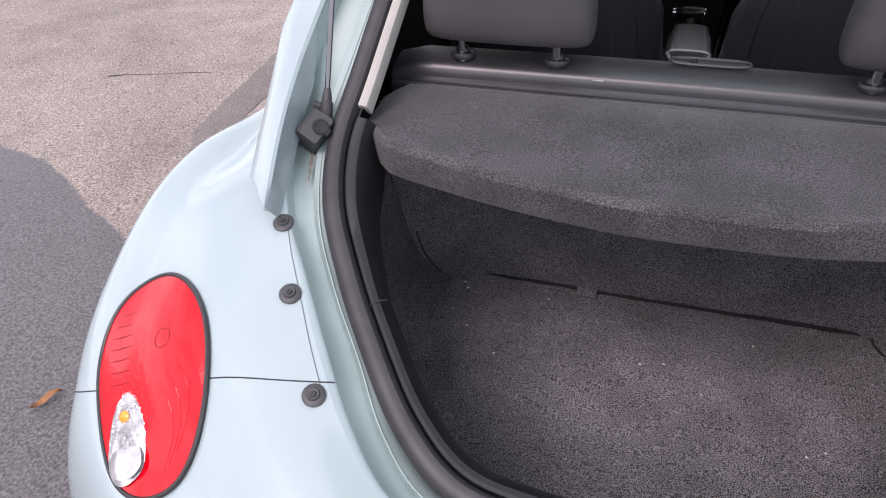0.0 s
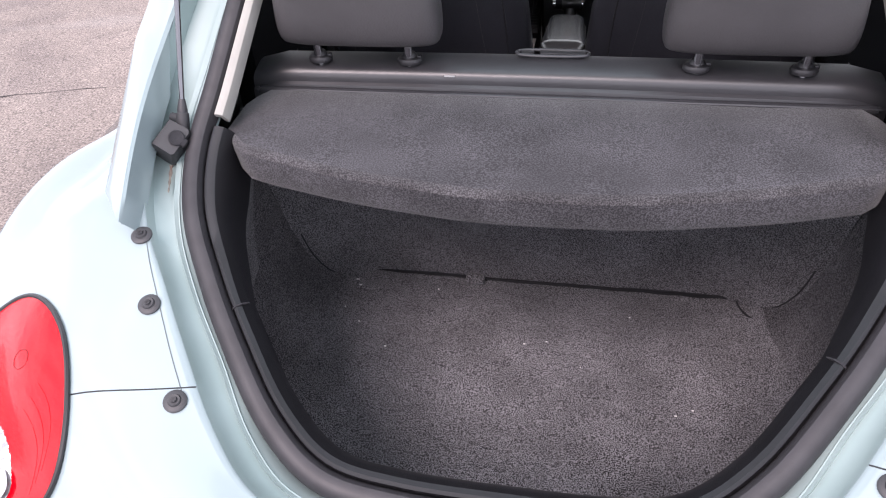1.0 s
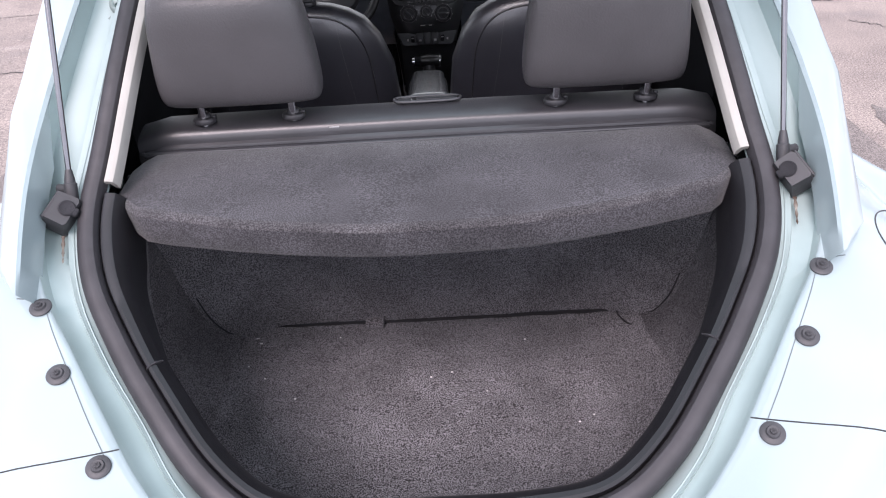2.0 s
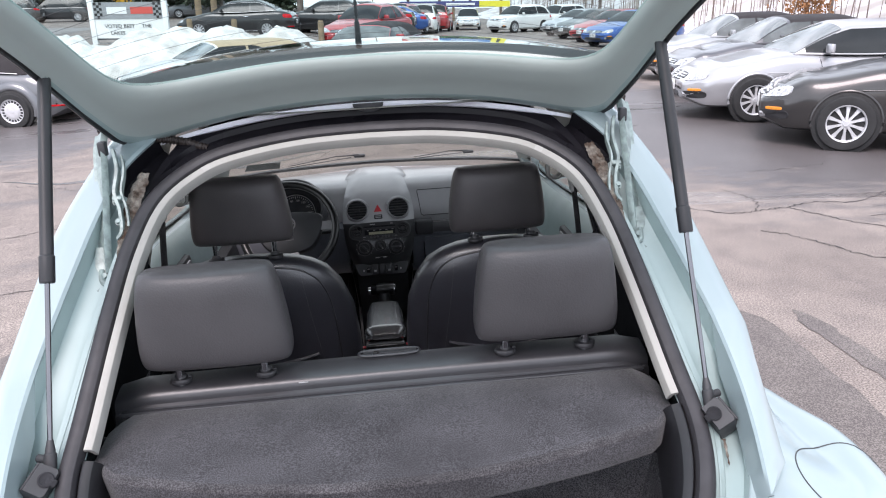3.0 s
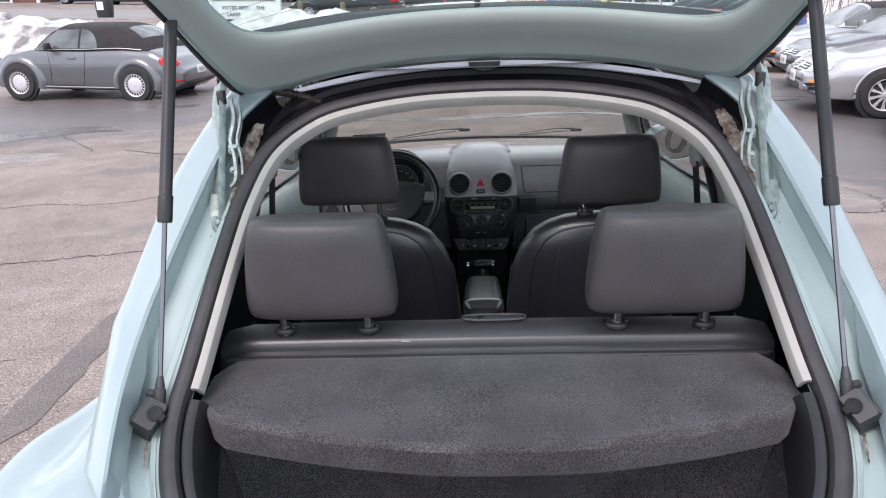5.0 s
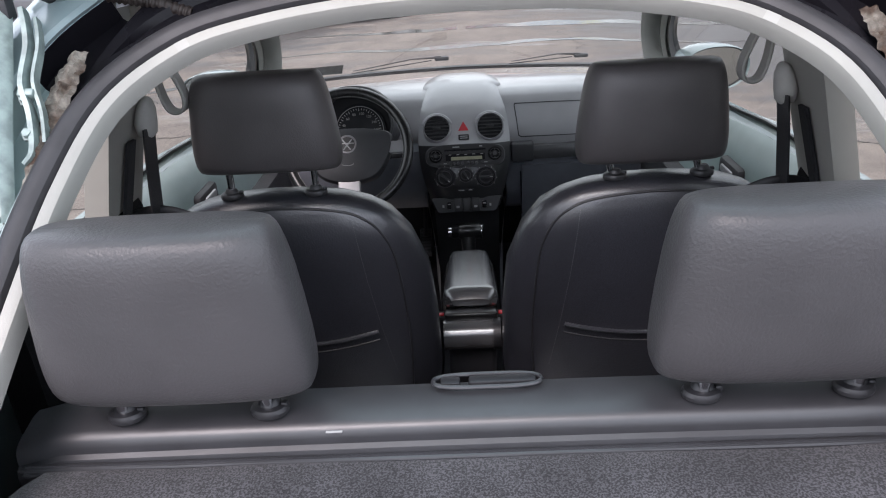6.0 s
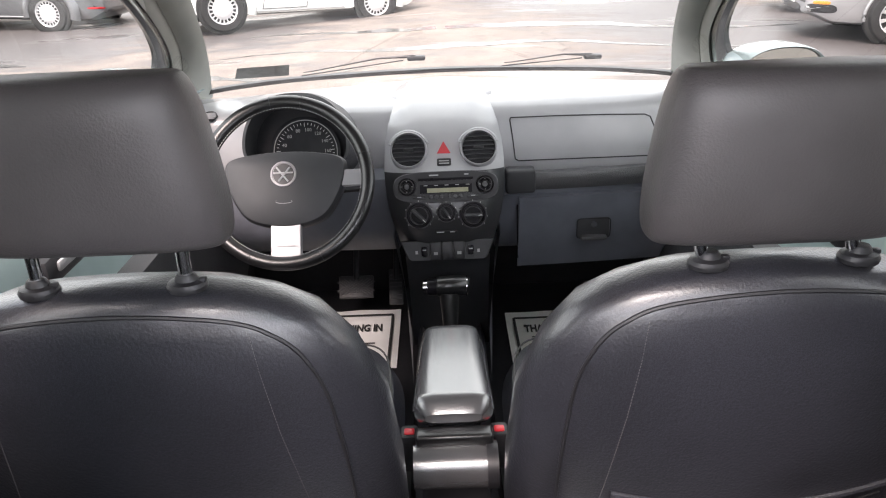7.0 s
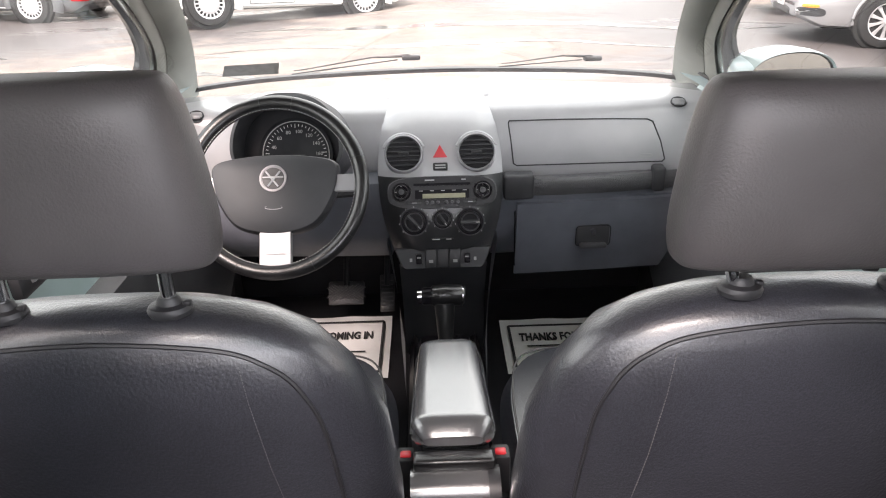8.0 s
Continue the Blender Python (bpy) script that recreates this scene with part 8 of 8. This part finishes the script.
for q, (x, y) in enumerate(((-19.5, 70), (-24.5, 72), (-30, 71), (-38, 73), (-13.2, 70), (-9.5, 68), (-7.8, 70))):
    copy_thing(young, pose(x, y, ground_z(x, y) - .1, 0, 0, 50 * q)).scale = (1 - .06 * (q % 3),) * 3
# broad-crowned leafless tree beside the utility poles
rnd = random.Random(77)
b1, b2 = bmesh.new(), bmesh.new()
tube([(0, 0, -.3), (.1, 0, 1.6), (.05, .1, 3.2), (.2, .1, 4.6)], .24, 8, bm=b1, scale=[1.2, 1, .85, .6])
for q in range(9):
    a = q * 2.4
    limb(b2, Vector((.1, .05, 2.6 + .24 * q)), Vector((math.cos(a), math.sin(a), .75 + .08 * q)).normalized(), rnd.uniform(3.8, 5.4), .10, 3, rnd, 4)
broad = thing("broad_tree", "broad-crowned leafless tree with spreading limbs", "tree", pose(-5.5, 60, ground_z(-5.5, 60) - .1))
part("trunk", b1, BARK, broad)
part("crown", b2, BARK, broad)
# oak holding its brown leaves on the slope
oak = thing("young_oak", "young oak still holding dry rust-brown leaves", "tree", pose(16.2, 27, .35) @ Matrix.Diagonal((.55, .55, .55, 1)))
b1, b2 = bare_tree(300, 5)
part("trunk", b1, BARK, oak)
rr = random.Random(4)
lv_ = bmesh.new()
for q in range(900):
    c = Vector((rr.gauss(0, .75), rr.gauss(0, .75), 2.3 + rr.gauss(0, .75)))
    u = Vector((rr.uniform(-1, 1), rr.uniform(-1, 1), rr.uniform(-1, 1))).normalized() * .15
    w = u.cross(Vector((rr.uniform(-1, 1), .3, 1))).normalized() * .08
    lv_.faces.new([lv_.verts.new(c - u), lv_.verts.new(c + w), lv_.verts.new(c + u), lv_.verts.new(c - w)])
part("leaves", lv_, mat("rust_brown_leaves", (.36, .17, .07), .9, var=.4, scale=3), oak)
part("crown", b2, BARK, oak)

# ---- signs, poles, wires ----
def flat(parent, name, x, y, z, w, h, material, d=.02, label=""):
    return part(name, box(x, y, z, w, d, h, 0), material, parent, label, smooth=False)


BY = 72.0
bb = thing("billboard", "large roadside billboard with red, blue, green and yellow panels", "billboard", pose(8.0, BY, 0))
C_RED, C_BLUE, C_GREEN, C_YEL, C_WHITE, C_NAVY = (mat(a, b, .6, var=.04, scale=.5) for a, b in (("sign_red", (.62, .09, .07)), ("sign_blue", (.02, .16, .42)), ("sign_green_black", (.02, .035, .02)), ("sign_yellow", (.75, .68, .05)), ("sign_white", (.78, .79, .78)), ("sign_navy", (.05, .06, .2))))
bw, bh = 10.6, 5.2
zb = 2.25
lx = -bw / 2
UP = Matrix.Rotation(radians(90), 4, "X")
flat(bb, "panel", lx + .175 * bw, 0, zb + bh * .76, .35 * bw, bh * .48, C_RED)
flat(bb, "panel", lx + .175 * bw, 0, zb + bh * .26, .35 * bw, bh * .50, C_WHITE)
flat(bb, "panel", lx + .61 * bw, 0, zb + bh * .74, .50 * bw, bh * .51, C_BLUE)
flat(bb, "panel", lx + .61 * bw, 0, zb + bh * .24, .50 * bw, bh * .48, C_GREEN)
flat(bb, "panel", lx + .93 * bw, 0, zb + bh * .5, .14 * bw, bh * 1.02, C_YEL)
flat(bb, "panel", 0, .02, zb - .42, bw, .55, C_NAVY)
flat(bb, "panel", lx + .86 * bw, 0, zb - .42, .28 * bw, .55, C_YEL)
for i, (wd, zz, hh) in enumerate(((.24, .88, .14), (.26, .74, .10), (.27, .65, .04), (.27, .60, .04))):
    flat(bb, "lettering_bar", lx + .175 * bw, -.02, zb + bh * zz, wd * bw, bh * hh, C_WHITE if i != 3 else C_YEL)
for i, (wd, zz) in enumerate(((.3, .66), (.34, .61), (.1, .54))):
    flat(bb, "lettering_bar", lx + .61 * bw, -.02, zb + bh * zz, wd * bw, bh * .02, C_WHITE)
flat(bb, "logo_box", lx + .61 * bw, -.012, zb + bh * .84, .255 * bw, bh * .19, C_WHITE)
flat(bb, "logo_box", lx + .61 * bw, -.025, zb + bh * .84, .245 * bw, bh * .17, C_BLUE)
text_mesh("EPOXY", .95, Matrix.Translation((lx + .61 * bw, -.045, zb + bh * .84)) @ UP, C_WHITE, bb)
text_mesh("NEXT RIGHT", .62, Matrix.Translation((lx + .175 * bw, -.03, zb + bh * .155)) @ UP, C_NAVY, bb, squeeze=.95)
for i, tx in enumerate(("24 Hours a Day.", "7 Days a Week.", "Located up the Street!")):
    text_mesh(tx, .52, Matrix.Translation((lx + .37 * bw, -.03, zb + bh * (.37 - .10 * i))) @ UP, mat("sign_pale_green", (.35, .62, .25), .6) if i == 0 else bpy.data.materials["sign_pale_green"], bb, align="LEFT", squeeze=.95)
part("logo_ring", tube([(lx + .765 * bw + .4 * math.cos(a), -.03, zb + bh * .34 + .4 * math.sin(a)) for a in [2 * math.pi * q / 24 for q in range(24)]], .04, 5, closed=True), C_WHITE, bb)
flat(bb, "lettering_bar", lx + .60 * bw, -.02, zb + bh * .06, .45 * bw, .05, C_WHITE)
flat(bb, "lettering_bar", lx + .93 * bw, -.02, zb + bh * .5, .034 * bw, bh * .86, C_GREEN)
flat(bb, "lettering_bar", lx + .175 * bw, -.02, zb + bh * .40, .2 * bw, bh * .04, C_GREEN)
flat(bb, "lettering_bar", lx + .18 * bw, -.02, zb - .42, .30 * bw, .22, C_WHITE)
flat(bb, "lettering_bar", lx + .55 * bw, -.02, zb - .42, .26 * bw, .22, C_WHITE)
for q in (-1, -.33, .33, 1):
    part("post", box(q * bw * .42, .15, 1.2, .25, .25, 2.9), BARK, bb)
# small sign by the road
WOODEN = mat("weathered_post_wood", (.27, .20, .13), .9, var=.3, scale=4, bump=.4, bscale=60)
sg = thing("roadside_sign", "white roadside letter board with checkered corners", "sign", pose(-9.5, 31.0, -.50))
flat(sg, "board", 0, 0, 1.75, 2.6, 1.40, C_WHITE, .10)
flat(sg, "name_panel", 0, -.06, 2.15, 2.6, .62, mat("sign_grey", (.30, .31, .32), .6), .03)
for s in (-1, 1):
    part("post", box(s * 1.40, 0, 1.3, .20, .20, 2.7, .02), C_WHITE, sg)
    for i in range(3):
        for j in range(6):
            if (i + j) % 2:
                flat(sg, "checker", s * (1.12 + .10 * (i - 1)), -.08, 1.90 + .10 * j, .10, .10, INK, .01)
for i, w in enumerate((.75, .85)):
    flat(sg, "lettering_bar", -.42 + .95 * i, -.085, 2.15, w, .26, C_WHITE if i == 0 else C_RED, .01)
text_mesh("VOTED BEST     THE", .20, Matrix.Translation((-.06, -.07, 1.56)) @ UP, INK, sg)
text_mesh("LAKES    REGION", .20, Matrix.Translation((0, -.07, 1.30)) @ UP, INK, sg)
flat(sg, "ledge", 0, -.06, 1.08, 2.6, .06, DARK, .06)


def pole(x, y, h, r_, label, arms=0, tilt=0):
    p_ = thing("utility_pole", label, "utility pole", pose(x, y, ground_z(x, y), 0, tilt, 0))
    part("shaft", tube([(0, 0, -.3), (0, 0, h * .5), (0, 0, h)], r_, 10, scale=[1, .9, .75]), WOODEN, p_)
    for k in range(arms):
        part("crossarm", box(0, -.15, h - .5 - 1.1 * k, 2.6, .12, .14), WOODEN, p_)
        for q in (-1.2, -.5, .5, 1.2):
            part("insulator", lathe([(0, .22), (.05, .2), (.07, .08), (.05, 0)], 8, Matrix.Translation((q, -.15, h - .43 - 1.1 * k))), DARK, p_)
    return p_


pole(-9.66, 44, 11, .19, "brown wooden utility pole by the road")
pole(-9.39, 47, 11, .20, "pale wooden utility pole by the road")
pole(9.6, 88, 9.6, .16, "wooden utility pole with crossarms behind the billboard", 2)
pole(21.0, 85, 8.4, .13, "grey utility pole with one crossarm", 1)
pole(.3, 92, 7.5, .08, "thin grey lamp pole")
for k, (a, b, sag) in enumerate((((-60, 40, 9.0), (-11, 45, 9.2), .6), ((-60, 40, 8.2), (-11, 45, 8.2), .7), ((-11, 45, 9.2), (11.3, 88, 9.1), 1.4), ((-11, 45, 8.0), (11.3, 88, 7.9), 1.5), ((11.3, 88, 9.1), (60, 110, 9), .8), ((11.3, 88, 8.0), (60, 110, 8), .9), ((-11, 45, 6.4), (4, 72, 5.1), .7), ((-11, 46, 6.2), (4, 72, 5.0), .7))):
    a, b = Vector(a), Vector(b)
    pts = [a.lerp(b, q / 16) - Vector((0, 0, sag * 4 * (q / 16) * (1 - q / 16))) for q in range(17)]
    tagged(part("overhead_wire", tube(pts, .034, 5), BLACK), "thin black overhead cable between poles", "cable", "overhead wires")
for k, (x, y) in enumerate(((-4.7, 26.6), (-1.7, 25.6), (-6.4, 27.5))):
    pb = part("wooden_bollard", tube([(0, 0, -.1), (0, 0, .95), (0, 0, 1.02)], .10, 10, scale=[1, 1, .8]), WOODEN)
    tagged(pb, "short weathered wooden bollard", "bollard", "bollards")
    pb.matrix_world = Matrix.Translation((x, y, ground_z(x, y)))

# ---- across the road ----
rd = part("road", loft([[Vector((x, y, ground_z(x, y) + .012)) for x in (-200, -100, -60, -40, -28, -20, -16)] for y in (36, 40, 44, 48)]), mat("road_asphalt", (.23, .215, .21), .8, var=.15, scale=.6, bump=.2, bscale=60))
tagged(rd, "grey two-lane road beyond the lot", "road", kind="structure")
BRICK = mat("brown_siding", (.16, .075, .055), .8, var=.2, scale=1.5, bump=.2, bscale=12)
shop = thing("shop_building", "low brown building with white-framed door and sign board", "building", pose(-40.3, 62, ground_z(-40.3, 62) - .1))
part("wall", box(-4, 4, 2.4, 16, 8, 4.8), BRICK, shop)
part("roof", box(-4, 4, 5.0, 17, 9, .4, .05), DARK, shop)
flat(shop, "sign_board", .8, -.1, 3.7, 3.0, .8, CREAM, .12)
for q in range(4):
    flat(shop, "sign_bar", -.1 + .6 * q, -.18, 3.7, .4, .3, DARK, .02)
part("door_frame", box(.7, -.05, 1.5, 2.2, .15, 3.0), C_WHITE, shop)
part("door_pane", box(.7, -.12, 1.5, 1.8, .1, 2.6), CAR_GLASS_SKY, shop)
part("corner_board", box(4.0, -.05, 2.4, .25, .15, 4.8), C_WHITE, shop)
parked_car("red_pickup", "dark red pickup in front of the brown building", at(-42, 57, 180), car_paint("deep_red", (.22, .02, .03), .1), "suv", 5.2, 1.9, 1.8, detail=False)
parked_car("blue_pickup", "dark blue pickup truck by the road", at(-31, 60, 200), car_paint("navy_paint", (.02, .035, .12), .3), "suv", 5.2, 1.9, 1.85, detail=False)
BUS_Y = mat("school_bus_yellow", (.72, .40, .03), .5, var=.1, scale=1)
for k, (x, y, h) in enumerate(((-34.5, 95, 4), (-60, 90, 6))):
    bus = thing("school_bus", "yellow school bus parked across the road", "bus", pose(x, y, ground_z(x, y), 0, 0, h), "buses")
    part("body", box(0, 0, 1.75, 9.5, 2.4, 2.3, .2, 3), BUS_Y, bus)
    part("bonnet", box(5.3, 0, 1.15, 1.6, 2.1, 1.1, .2, 3), BUS_Y, bus)
    for q in range(9):
        part("window", box(-4.1 + .95 * q, -1.2, 2.25, .75, .05, .6, .02), CAR_GLASS, bus)
    for q in (.9, 1.4):
        part("rub_rail", box(0, -1.21, q, 9.3, .03, .08), BLACK, bus)
    for q in (-3, 4.6):
        wheel(bus, Matrix.Translation((q, -1.05, .45)) @ pose(0, 0, 0, 90, 0, 0), .45, .28, 8)
flag = thing("feather_flag", "white and pink feather flag on a thin pole", "flag", pose(-32.2, 58, ground_z(-32.2, 58)))
part("pole", tube([(0, 0, 0), (0, 0, 3.6)], .03, 6), SILVER, flag)
part("cloth", loft([[Vector((.03, 0, 1.0 + 2.6 * k / 12)), Vector((.35, .05 * math.sin(k), 1.0 + 2.6 * k / 12)), Vector((.70 - .3 * (k / 12) ** 4, .1 * math.sin(k * .7), 1.0 + 2.6 * k / 12))] for k in range(13)]), mat("pink_white_cloth", (.75, .70, .72), .8, var=.5, scale=1.2, col2=(.60, .20, .32)), flag)
bin2 = thing("black_bin", "black barrel-shaped bin standing in the snow bank", "bin", pose(-14.4, 29, ground_z(-14.4, 29) + .42) @ Matrix.Diagonal((1.35, 1.35, 1.35, 1)))
part("barrel", lathe([(0, 0), (.22, 0), (.25, .3), (.22, .62), (0, .64)], 20), BLACK, bin2)
part("label_patch", box(0, -.25, .32, .18, .03, .22), C_WHITE, bin2)
